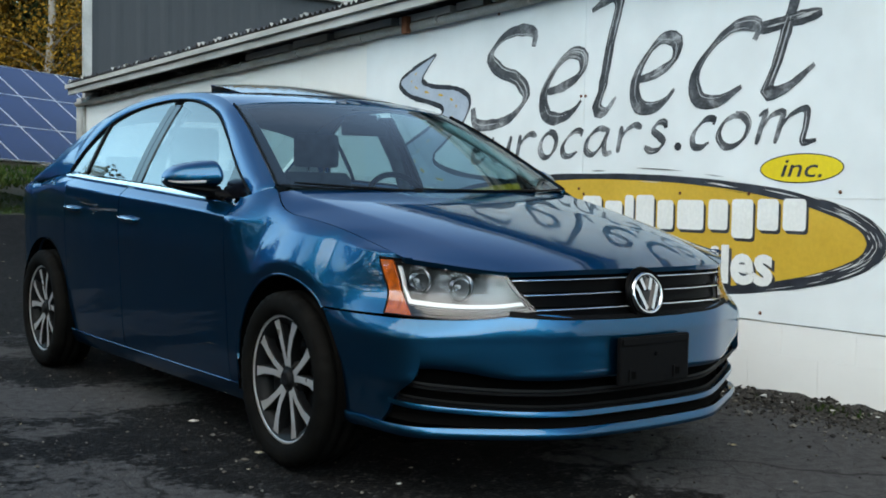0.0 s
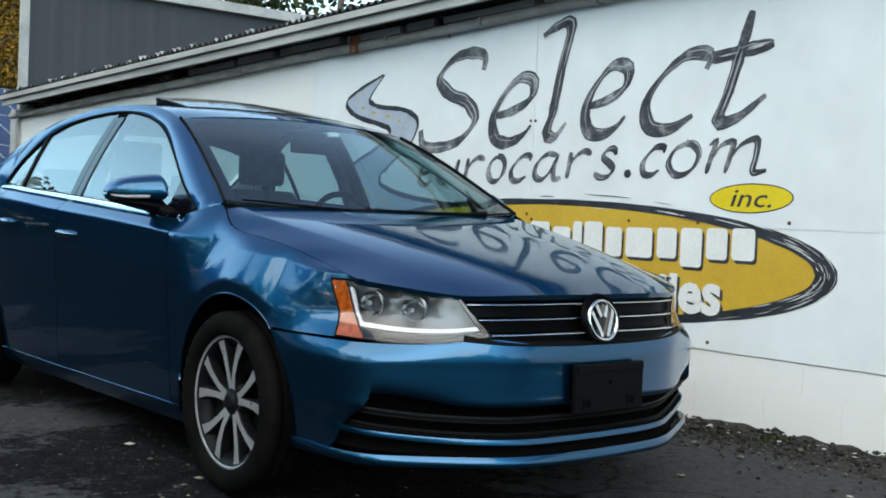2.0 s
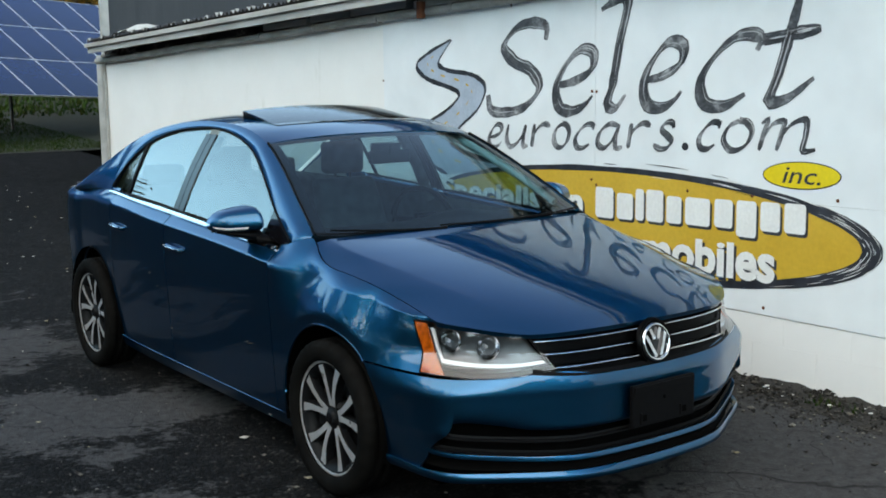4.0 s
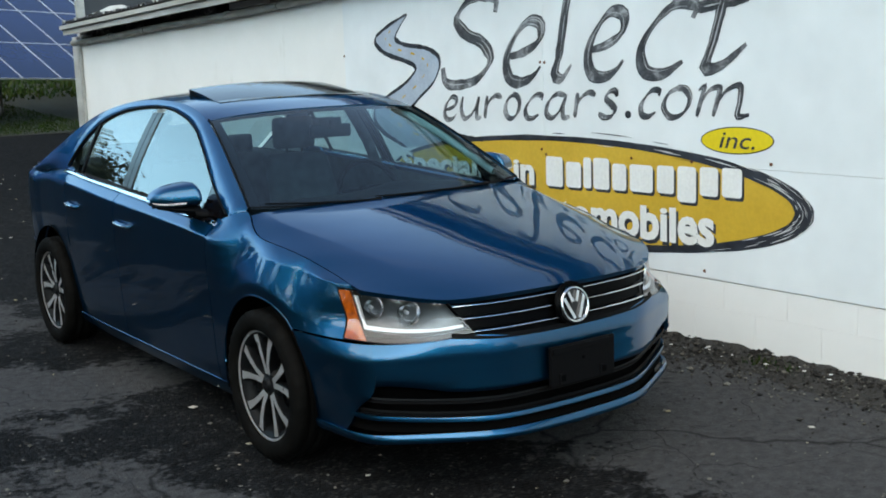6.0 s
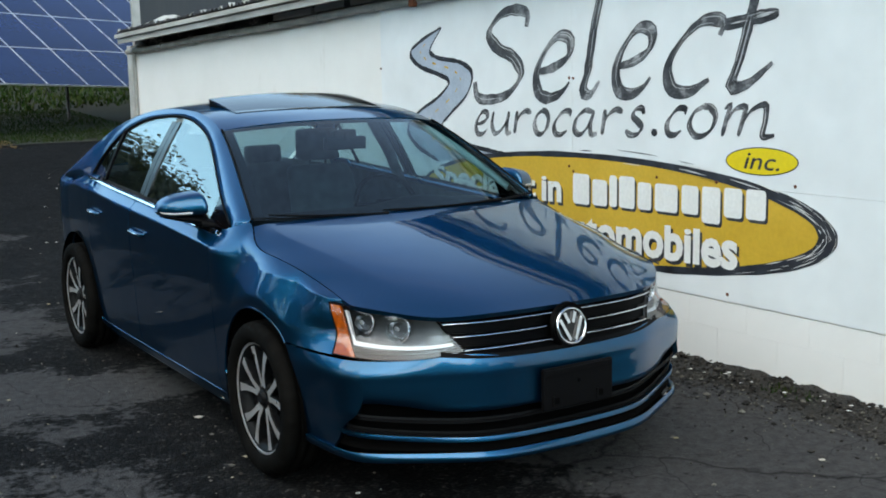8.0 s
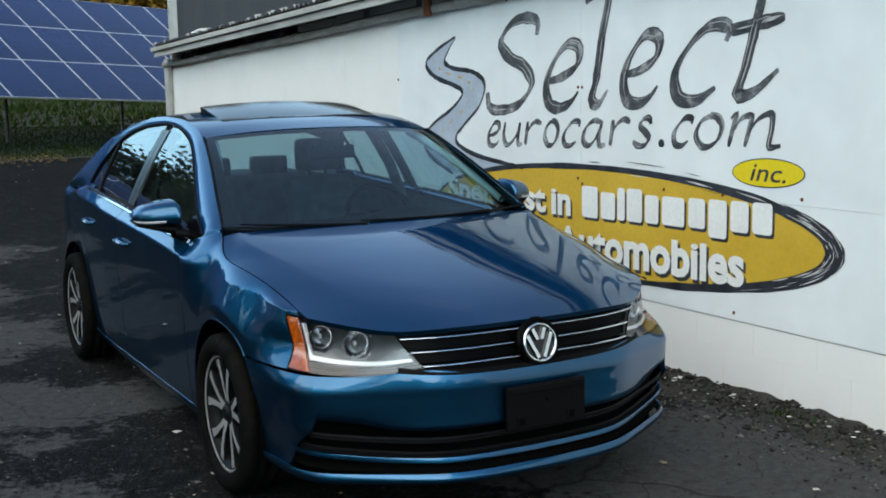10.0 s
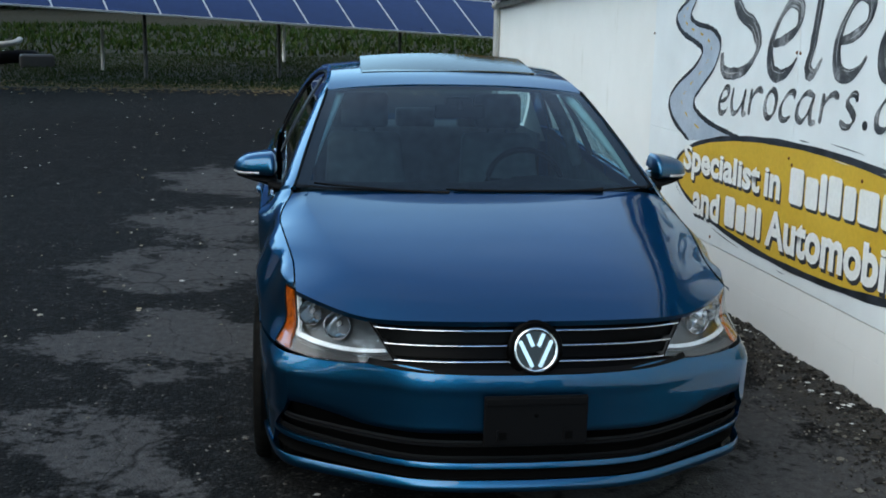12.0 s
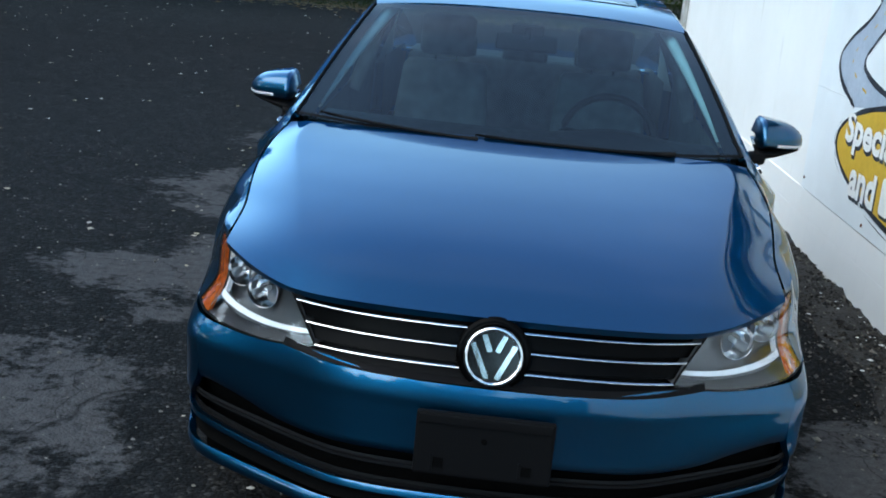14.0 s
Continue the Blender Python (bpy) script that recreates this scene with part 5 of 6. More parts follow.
def wing_side(y, z):
    """Half width of the wing's side: an upright band round the arch, leaning in above it."""
    q = min(1.0, max(0.0, (y + 0.50) / 0.20))
    k = wing_fade(y) * q * q * (3 - 2 * q)
    zr = ARCH_Z + math.sqrt(max(RING_R**2 - (y - AY) ** 2, 0.35**2))
    d = min(z, zc(y)) - zr
    lean = 0.46 * (d + math.sqrt(d * d + 0.010**2)) / 2
    return shell(y, z) + k * (nose_taper(y, z) - lean)


def fender_fn(u, v):
    y = u
    if y < -0.5122:
        lo = 0.779 - 0.01 * (y + 0.475)
    elif y < AY - math.sqrt(ARCH_R**2 - (0.603 - ARCH_Z) ** 2):
        lo = 0.603
    elif y < AY + ARCH_R - 0.0008:
        lo = arch(y, AY)
    else:
        lo = 0.235
    hx, hz = HE(y)
    hx += 0.003
    zs = max(zc(y), lo + 0.004)
    split = 0.62
    if v <= split:
        z = lo + (zs - lo) * v / split
        return (max(wing_side(y, z), hx), y, z)
    s = (v - split) / (1 - split)
    x0 = max(wing_side(y, zs), hx)
    q = min(1.0, max(0.0, (y - 0.05) / 0.33))
    x1, z1 = x0 + (hx - x0) * 0.40, zs + 0.58 * (hz - zs)
    x1, z1 = x1 + (0.817 - x1) * q, z1 + (0.948 - z1) * q
    return ((1 - s) ** 2 * x0 + 2 * s * (1 - s) * x1 + s * s * hx, y, (1 - s) ** 2 * zs + 2 * s * (1 - s) * z1 + s * s * hz)


fy = np.concatenate([AY - ARCH_R * np.cos(np.linspace(0.86, math.pi, 34)) - 0.0009, [AY + ARCH_R + 0.001], np.linspace(AY + ARCH_R + 0.015, 0.402, 4)])
wing_vs = np.concatenate([np.linspace(0, 0.62, 26), np.linspace(0.65, 1, 12)])


def front_wing_fn(u, v):
    """The wing, with its front edge following the slanted end of the headlamp."""
    x, y, z = fender_fn(u, v)
    w = min(1.0, max(0.0, (-0.38 - u) / 0.1195))
    if w == 0.0:
        return (x, y, z)
    ye = -0.512 - 0.084 * max(0.0, 0.780 - z) / 0.174
    y2 = u + (ye - u) * w
    if v > 0.62:
        return fender_fn(y2, v)
    return (max(wing_side(y2, z), HE(y2)[0] + 0.003), y2, z)


both("front_wing", front_wing_fn, np.concatenate([np.linspace(-0.4995, -0.38, 11), fy[fy > -0.37]]), wing_vs, PAINT, car, "", 0.0)
both("wing_tip", fender_fn, np.linspace(-0.655, -0.5125, 9), wing_vs, PAINT, car, "", 0.0)


# ---- rolled lips of the wheel arches
for s in (-1, 1):
    for y0, a0, a1 in ((AY, 0.02, 0.735), (WB, 0.0, 1.0)):
        pts = []
        for a in np.linspace(a0, a1, 30) * math.pi:
            y, z = y0 + (ARCH_R - 0.002) * math.cos(a), ARCH_Z + (ARCH_R - 0.002) * math.sin(a)
            w = wing_side(y, z) if y0 == AY else shell(y, z)
            pts.append((s * (w - 0.004), y, z))
        lv, lf = tube(pts, 0.0055, 8)
        mk("arch_lip", lv, lf, PAINT, car, "rolled wheel arch lip")


# ---- doors
def side_fn(y0, y1, lo, hi):
    def f(u, v):
        y = y0 + (y1 - y0) * u
        a, b = lo(y), hi(y)
        z = a + (b - a) * v
        return (shell(y, z), y, z)
    return f


def door_vs():
    return np.concatenate([np.linspace(0, 0.84, 12), np.linspace(0.86, 1, 14)])


front_doors = both("front_door", side_fn(0.407, 1.497, lambda y: 0.245, lambda y: zb(y) - 0.014), 16, door_vs(), PAINT, car)
rear_doors = both("rear_door", side_fn(1.503, 2.283, lambda y: max(0.245, arch(y, WB) if abs(y - WB) < ARCH_R else 0.0), lambda y: zb(y) - 0.014), 12, door_vs(), PAINT, car)
qy = np.concatenate([WB - ARCH_R * np.cos(np.linspace(math.acos((WB - 2.288) / ARCH_R), math.pi - 0.02, 28)), [WB + ARCH_R + 0.004], np.linspace(3.05, 3.45, 8)])
both("rear_quarter", lambda u, v: (shell(u, (arch(u, WB) if abs(u - WB) < ARCH_R else 0.56) * (1 - v) + (zb(u) + 0.01) * v), u, (arch(u, WB) if abs(u - WB) < ARCH_R else 0.56) * (1 - v) + (zb(u) + 0.01) * v), qy, 16, PAINT, car)
both("sill", side_fn(AY + ARCH_R + 0.003, 2.29, lambda y: 0.175, lambda y: 0.240), 10, 5, PAINT, car)


for s in (-1, 1):
    sv, sf = tube([(s * (shell(y, 0.243) + 0.001), y, 0.2425) for y in np.linspace(0.33, 2.27, 24)], 0.0028, 8)
    mk("sill_edge", sv, sf, PAINT, car, "rounded lower door edge")


# ---- rear end
def rear_fn(z0, z1):
    def f(u, v):
        z = z0 + (z1 - z0) * v
        ym = 2.9 + 0.80 - 0.10 * abs(z - 0.6)
        a = u * math.pi / 2
        return (wside(2.9, z) * math.sin(a) ** (2 / 3.2) if u > 0 else 0.0, 2.9 + (ym - 2.9) * math.cos(a) ** (2 / 2.6), z)
    return f


both("rear_bumper", rear_fn(0.22, 0.555), np.linspace(0, 0.93, 20), 6, PAINT, car)
both("tail_panel", rear_fn(0.562, 0.985), np.linspace(0, 0.75, 16), 6, PAINT, car)

# ---- greenhouse
RAIL = spl((0.24, 0.999), (0.45, 1.118), (0.70, 1.252), (0.93, 1.352), (1.15, 1.407), (1.5, 1.438), (1.9, 1.426), (2.3, 1.345), (2.7, 1.178), (3.1, 1.012))
DLO = spl((0.33, 0.960), (0.55, 1.070), (0.80, 1.214), (1.0, 1.312), (1.2, 1.370), (1.45, 1.406), (1.75, 1.401), (2.0, 1.368), (2.15, 1.318), (2.27, 1.243), (2.36, 1.155), (2.42, 1.062))


def gx(y, z):
    d = max(0.0, z - zb(y))
    return 0.806 - 0.43 * d - 0.35 * d * d - 0.02 * max(0.0, y - 2.2)


def rail_x(y, z):
    """The pillar's edge at the windscreen lies a little further in than the side glass."""
    return gx(y, z) - 0.030 * min(1.0, max(0.0, (0.93 - y) / 0.6))


def band_fn(u, v):
    y = u
    hi = RAIL(y)
    if y < 0.36:
        x0, lo = HE(y)
        x0, lo = x0 + 0.001, lo - 0.003
    else:
        lo = max(DLO(y) if y < 2.42 else 0.0, zb(y) - 0.004)
        x0 = gx(y, lo)
    z = lo + (hi - lo) * v
    x = x0 + (rail_x(y, hi) - x0) * v
    return (x + 0.012 * math.sin(math.pi * v) * min(1.0, (hi - lo) / 0.07), y, z)


both("roof_rail", band_fn, np.concatenate([np.linspace(0.255, 2.41, 60), np.linspace(2.43, 3.06, 16)]), 10, PAINT, car, "", 0.02)


def pane_fn(y0, y1, slant=0.0, slant1=None):
    s1 = slant if slant1 is None else slant1

    def f(u, v):
        ya, yb = y0 + slant * v, y1 + s1 * v
        y = ya + (yb - ya) * u
        lo, hi = zb(y) + 0.004, DLO(y) - 0.004
        z = lo + (hi - lo) * v
        return (gx(y, z) - 0.007, y, z)
    return f


for k, dr in enumerate(front_doors):
    s = -1 if k == 0 else 1
    sheet("window_pane", lambda u, v: tuple(np.array(pane_fn(0.60, 1.455, 0.0)(u, v)) * (s, 1, 1)), 18, 10, SIDE_GLASS, dr, "tinted side window", (0, 1.3, 0.55), 0.0)
    sheet("mirror_triangle", lambda u, v: tuple(np.array(pane_fn(0.375, 0.595)(u, v)) * (s, 1, 1) + (s * 0.006, 0, 0)), 6, 6, GLOSS_BLACK, dr, "black corner trim", (0, 1.3, 0.55), 0.01)
    sheet("pillar_trim", lambda u, v: tuple(np.array(pane_fn(1.445, 1.497, 0.015)(u, 0.93 * v)) * (s, 1, 1) + (s * 0.006, 0, 0)), 4, 8, PIANO_BLACK, dr, "gloss black pillar trim", (0, 1.3, 0.55), 0.012)
    sheet("belt_strip", lambda u, v: (s * (max(gx(u, zb(u)) + 0.010, shell(u, zb(u) - 0.014) + 0.003) + 0.011 * (1 - v) ** 1.5), u, zb(u) - 0.013 + 0.017 * v), np.linspace(0.42, 1.497, 16), 4, CHROME, dr, "bright chrome belt strip", (0, 1.3, 0.55), 0.012)
for k, dr in enumerate(rear_doors):
    s = -1 if k == 0 else 1
    sheet("window_pane", lambda u, v: tuple(np.array(pane_fn(1.555, 2.145, 0.0, 0.02)(u, v)) * (s, 1, 1)), 16, 10, SIDE_GLASS, dr, "tinted side window", (0, 1.3, 0.55), 0.0)
    sheet("quarter_pane", lambda u, v: tuple(np.array(pane_fn(2.165, 2.405, 0.02, -0.01)(u, v)) * (s, 1, 1)), 8, 8, SIDE_GLASS, dr, "small rear quarter window", (0, 1.3, 0.55), 0.0)
    sheet("pillar_trim", lambda u, v: tuple(np.array(pane_fn(1.503, 1.558, 0.015)(u, 0.93 * v)) * (s, 1, 1) + (s * 0.006, 0, 0)), 4, 8, PIANO_BLACK, dr, "gloss black pillar trim", (0, 1.3, 0.55), 0.012)
    sheet("window_bar", lambda u, v: tuple(np.array(pane_fn(2.143, 2.167, 0.02)(u, v)) * (s, 1, 1) + (s * 0.009, 0, 0)), 3, 8, BLACK_PLASTIC, dr, "black window divider", (0, 1.3, 0.55), 0.012)
    sheet("belt_strip", lambda u, v: (s * (max(gx(u, zb(u)) + 0.010, shell(u, zb(u) - 0.014) + 0.003) + 0.011 * (1 - v) ** 1.5), u, zb(u) - 0.013 + 0.017 * v), np.linspace(1.503, 2.40, 14), 4, CHROME, dr, "bright chrome belt strip", (0, 1.3, 0.55), 0.012)
# rubber seal round the side glass
for s in (-1, 1):
    pts = [(s * (gx(y, DLO(y)) + 0.001), y, DLO(y) - 0.004) for y in np.linspace(0.37, 2.415, 54)]
    sv, sf = tube(pts, 0.006, 8)
    mk("window_seal", sv, sf, BLACK_PLASTIC, car)


# ---- windscreen, roof, rear window
def rail_pt(y):
    z = RAIL(y)
    return np.array((rail_x(y, z), y, z))


def screen_fn(u, v):
    t = abs(u)
    e = rail_pt(0.25 + v * (0.93 - 0.25))
    ym = 0.165 + v * (0.880 - 0.165)
    zm = 0.982 + v * 0.400 + 0.030 * math.sin(math.pi * v)
    k = t**2.2
    return (u * (e[0] - 0.004), ym + (e[1] - ym) * k, zm + (e[2] + 0.002 - zm) * k)


sheet("windscreen", screen_fn, np.linspace(-1, 1, 33), 16, GLASS, car, "sloping green-tinted windscreen", (0, 1.5, 0.6), 0.0)
for s in (-1, 1):
    sv, sf = tube([Vector(screen_fn(s * 0.995, v)) + Vector((0, 0, 0.004)) for v in np.linspace(0, 1, 20)], 0.005, 8)
    mk("windscreen_seal", sv, sf, BLACK_PLASTIC, car)
for s in (-1, 1):
    sheet("screen_border", lambda u, v: tuple(np.array(screen_fn(s * (0.925 + 0.07 * u), v)) - (s * 0.002, -0.004, 0.004)), 3, 16, BLACK_PLASTIC, car, "black printed glass border", (0, 1.5, 0.6), 0.0)
sheet("screen_border", lambda u, v: tuple(np.array(screen_fn(u, 0.955 + 0.045 * v)) - (0, -0.004, 0.004)), np.linspace(-1, 1, 33), 2, BLACK_PLASTIC, car, "black printed glass border", (0, 1.5, 0.6), 0.0)
sheet("screen_border", lambda u, v: tuple(np.array(screen_fn(u, v * 0.016)) + (0, 0.004, 0.003)), np.linspace(-1, 1, 33), 2, BLACK_PLASTIC, car, "black printed glass border", (0, 1.5, 0.6), 0.0)


def roof_fn(u, v):
    t = abs(u)
    ya = 0.885 + 0.045 * t**2.2
    yb = 2.50
    y = ya + (yb - ya) * v
    e = rail_pt(0.93 + v * (2.5 - 0.93))
    zm = spl((0, 1.387), (0.1, 1.420), (0.25, 1.450), (0.5, 1.468), (0.75, 1.450), (1.0, 1.379))(v)
    return (u * e[0], y, zm + (e[2] - zm) * t**2.6)


sheet("roof", roof_fn, np.linspace(-1, 1, 41), 30, PAINT, car, "", (0, 1.5, 0.6), 0.02)


def rear_screen_fn(u, v):
    t = abs(u)
    e = rail_pt(2.51 + v * (3.08 - 2.51))
    ym = 2.51 + v * 0.66
    zm = 1.372 - v * 0.335 + 0.02 * math.sin(math.pi * v)
    k = t**2.4
    return (u * (e[0] - 0.03), ym + (e[1] - ym) * k, zm + (e[2] - zm) * k)


sheet("rear_window", rear_screen_fn, np.linspace(-1, 1, 25), 10, SIDE_GLASS, car, "tinted rear window", (0, 1.5, 0.6), 0.0)
sheet("boot_lid", lambda u, v: (u * (0.66 - 0.05 * v), 3.10 + 0.52 * v - 0.06 * abs(u) ** 2 * (1 - v), 1.034 - 0.04 * v - 0.03 * abs(u) ** 3), np.linspace(-1, 1, 25), 8, PAINT, car, "", (0, 2.8, 0.5), 0.02)
both("rear_shoulder", lambda u, v: (min(gx(u, zb(u)), shell(u, zb(u) + 0.01)) * (1 - v) + min(0.64, shell(u, zb(u) + 0.01) - 0.05) * v, u, (zb(u) + 0.008) * (1 - v) + (1.034 - 0.04 * max(0.0, u - 3.1) / 0.52 - 0.03) * v), np.linspace(3.04, 3.42, 6), 5, PAINT, car)

# ---- glass sunroof, tilted up at its back edge
sunroof = sheet("sunroof", lambda u, v: (u * (0.425 - 0.02 * v), 1.135 + 0.415 * v - 0.02 * u * u * (1 - v), 1.434 + 0.074 * (1.3 * v - 0.3 * v * v) - 0.020 * u * u), np.linspace(-1, 1, 21), 10, GLOSS_BLACK, car, "dark glass sunroof panel tilted up", (0, 1.4, 1.0), 0.014)
sheet("sunroof_frame", lambda u, v: tuple(np.array(roof_fn(u * 0.74, 0.155 + v * 0.27)) + (0, 0, 0.003)), np.linspace(-1, 1, 17), 10, GLOSS_BLACK, sunroof, "black sunroof surround", (0, 1.5, 0.6), 0.0)
for s in (-1, 1):
    sheet("sunroof_side", lambda u, v: (s * 0.405, 1.20 + 0.345 * u, 1.405 + v * (0.006 + 0.074 * (1.3 * u - 0.3 * u * u))), 6, 2, BLACK_PLASTIC, sunroof, "", (0, 1.4, 1.3), 0.004)

# ---- bonnet gap and dark insides
part("engine_bay", box_bm(-0.52, -0.62, 0.22, 0.52, 0.30, 0.72, 0.02), DARK, car)
part("floor_pan", box_bm(-0.74, -0.62, 0.17, 0.74, 3.45, 0.26, 0.02), DARK, car)
# unseen sheet, added to keep light off the ground under the nose
part("light_shield", box_bm(-0.46, -0.86, 0.205, 0.46, -0.60, 0.217), DARK, car)
part("bulkhead", box_bm(-0.70, 0.36, 0.26, 0.70, 0.44, 0.92), DARK, car)
for s in (-1, 1):
    for y0 in (AY, WB):
        vv, ff = [], []
        for k in range(25):
            a = math.pi * (k / 24 * 1.16 - 0.08)
            for x in (0.50, 0.862):
                vv.append((s * x, y0 - (ARCH_R + 0.006) * math.cos(a), ARCH_Z + (ARCH_R + 0.006) * math.sin(a)))
        for k in range(24):
            ff.append([2 * k, 2 * k + 1, 2 * k + 3, 2 * k + 2])
        mk("arch_liner", vv, ff, DARK, car)
        part("arch_back", box_bm(s * 0.50 - 0.01, y0 - 0.38, 0.2, s * 0.50 + 0.01, y0 + 0.38, 0.70), DARK, car)
    sheet("door_lining", lambda u, v: (s * (0.765 - 0.04 * abs(v - 0.5)), 0.42 + 1.88 * u, 0.27 + v * (zb(0.42 + 1.88 * u) - 0.29)), 8, 6, CLOTH, car, "dark door lining", (s * 2, 1.3, 0.6), 0.0)
    sheet("boot_lining", lambda u, v: (s * 0.70, 2.30 + 1.0 * u, 0.70 + v * 0.33), 2, 2, CLOTH, car, "", (s * 2, 1.3, 0.6), 0.0)

# ---- front bumper
SLAT = plain_mat("dark grey satin plastic", (0.009, 0.009, 0.010), 0.5, spec=0.12)


def bump_top(phi):
    x = front_pt(phi, 0.61)[0]
    return spl((0.0, 0.588), (0.25, 0.592), (0.43, 0.612), (0.62, 0.594), (0.80, 0.594), (0.9, 0.598))(x)


def intake_top(phi):
    return spl((0.0, 0.402), (0.30, 0.404), (0.42, 0.428), (0.50, 0.440), (0.53, 0.438))(phi)


PHI_IN = 0.53


def wing_edge(z):
    """Where the bumper ends at the front wheel arch."""
    y = AY - math.sqrt(max(ARCH_R**2 - (z - ARCH_Z) ** 2, 1e-4)) if z > ARCH_Z else AY - ARCH_R
    return phi_of_y(y, z)


def bumper_main(u, v):
    s, t = (1 if u >= 0 else -1), abs(u)
    phi0 = t * PHI_IN
    z = intake_top(phi0) + (bump_top(phi0) - intake_top(phi0)) * v
    p = front_pt(phi0, z)
    lip = 0.022 * math.exp(-v / 0.08)
    return (s * p[0], p[1] + lip * 0.6, p[2])


bumper = sheet("front_bumper", bumper_main, np.linspace(-1, 1, 61), np.concatenate([[0, 0.03, 0.07], np.linspace(0.12, 1, 20)]), PAINT, car, "", (0, 0, 0.4), 0.03)


def bumper_corner(u, v):
    z0, z1 = 0.225, 0.594
    z = z0 + (z1 - z0) * v
    cut = spl((0.20, 0.66), (0.255, 0.63), (0.287, 0.605), (0.336, 0.583), (0.39, 0.553), (0.440, PHI_IN), (0.6, PHI_IN))(z)
    a, b = cut, wing_edge(z)
    phi = a + (b - a) * u
    zz = z if v < 0.9 else z + (bump_top(phi) - z1) * (v - 0.9) / 0.1
    return front_pt(phi, zz)


both("bumper_corner", bumper_corner, 16, 28, PAINT, bumper, "", 0.02, True, (0, 0.2, 0.4))


def rib(name, z0, z1, phi1, out, mat, label="", parent=bumper, fl=0.03, nz=4, rise=0.0):
    def f(u, v):
        s, t = (1 if u >= 0 else -1), abs(u)
        ph = t * phi1
        z = z0 + (z1 - z0) * v + rise * t**3
        p = front_pt(ph, z)
        n = Vector((p[0] * 0.9, p[1], 0)).normalized()
        o = out * (1.0 if v not in (0.0, 1.0) else 0.6)
        return (s * (p[0] + n.x * o), p[1] + n.y * o, p[2])
    return sheet(name, f, np.linspace(-1, 1, 61), nz, mat, parent, label, (0, 0, 0.4), fl)


rib("intake_back", 0.20, 0.45, 0.60, -0.055, DARK, "black lower air intake", fl=0.0)
rib("intake_slat", 0.348, 0.354, 0.555, -0.026, SLAT, "dark grey intake slat", rise=0.040, fl=0.008)
rib("intake_sill", 0.296, 0.304, 0.575, -0.020, BLACK_PLASTIC, "black intake lower edge", rise=0.045, fl=0.008)
rib("lower_blade", 0.276, 0.293, 0.595, 0.002, PAINT, "blue lower blade", rise=0.046)
rib("lip_gap", 0.240, 0.276, 0.62, -0.022, DARK, "black lower slot", rise=0.036)
rib("front_lip", 0.208, 0.243, 0.74, 0.012, PAINT, "blue front lip", fl=0.02, rise=0.026)

# ---- plate holder, without a plate
holder = part("plate_holder", box_bm(-0.165, -1.024, 0.372, 0.165, -1.006, 0.532, 0.007), BLACK_PLASTIC, bumper, "empty black plastic plate holder")
part("holder_rim", box_bm(-0.158, -1.030, 0.505, 0.158, -1.022, 0.527, 0.003), BLACK_PLASTIC, holder)
for x, z, r in ((-0.105, 0.405, 0.012), (0.105, 0.405, 0.012)):
    part("holder_hole", box_bm(x - r, -1.0265, z - r, x + r, -1.0242, z + r), DARK, holder)
    part("holder_boss", box_bm(x - 0.020, -1.029, z - 0.020, x - 0.013, -1.0235, z + 0.020, 0.001), BLACK_PLASTIC, holder)
for x, z in ((0, 0.470), (-0.135, 0.512), (0.135, 0.512)):
    hv, hf = lathe([(0, 0.001), (0, 0.006), (0.004, 0.007)], 12)
    mk("holder_screw", [(x + p[1], -1.0245 - (0.004 - p[0]), z + p[2]) for p in hv], hf, DARK, holder)
part("holder_block", box_bm(-0.12, -1.006, 0.38, 0.12, -0.93, 0.50), BLACK_PLASTIC, holder)

# ---- grille
def grille_half(z):
    return spl((0.585, 0.405), (0.62, 0.430), (0.735, 0.505))(z)


def grille_fn(off, z0, z1):
    def f(u, v):
        z = z0 + (z1 - z0) * v
        x = u * grille_half(z)
        return (x, front_y(x, z) + off, z)
    return f


grille = sheet("grille", grille_fn(0.045, 0.580, 0.748), np.linspace(-1, 1, 41), 6, GRILLE_BLACK, car, "gloss black grille with chrome strips", (0, 0, 0.6), 0.0)
for z0, z1 in ((0.588, 0.622), (0.634, 0.668), (0.680, 0.715)):
    sheet("grille_slat", lambda u, v: tuple(np.array(grille_fn(0.016, z0, z1)(u, v)) + (0, 0.004 * v, 0)), np.linspace(-1, 1, 41), 3, GRILLE_BLACK, grille, "", (0, 0, 0.6), 0.01)
for zz in (0.7215, 0.6745, 0.6280):
    for s in (-1, 1):
        sheet("chrome_strip", lambda u, v: (s * (0.066 + u * (grille_half(zz) - 0.066)), front_y(0.066 + u * (grille_half(zz) - 0.066), zz) - 0.004 * math.sin(math.pi * v), zz - 0.003 + 0.0062 * v - 0.004 * u * u), 24, 4, CHROME, grille, "thin chrome strip", (0, 0, 0.6), 0.003)
sheet("grille_lower_edge", lambda u, v: (u * 0.52, front_y(u * 0.52, 0.59) + 0.004 - 0.006 * v, 0.583 + 0.010 * v * (1 - 0.8 * abs(u) ** 2) + 0.022 * abs(u) ** 3), np.linspace(-1, 1, 41), 3, BLACK_PLASTIC, grille, "", (0, 0, 0.6), 0.02)

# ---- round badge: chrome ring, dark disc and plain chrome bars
EZ, EY, ER = 0.667, -0.975, 0.071


def bt(x, y, z, a=radians(13)):
    return (x, EY + y * math.cos(a) + z * math.sin(a), EZ + z * math.cos(a) - y * math.sin(a))


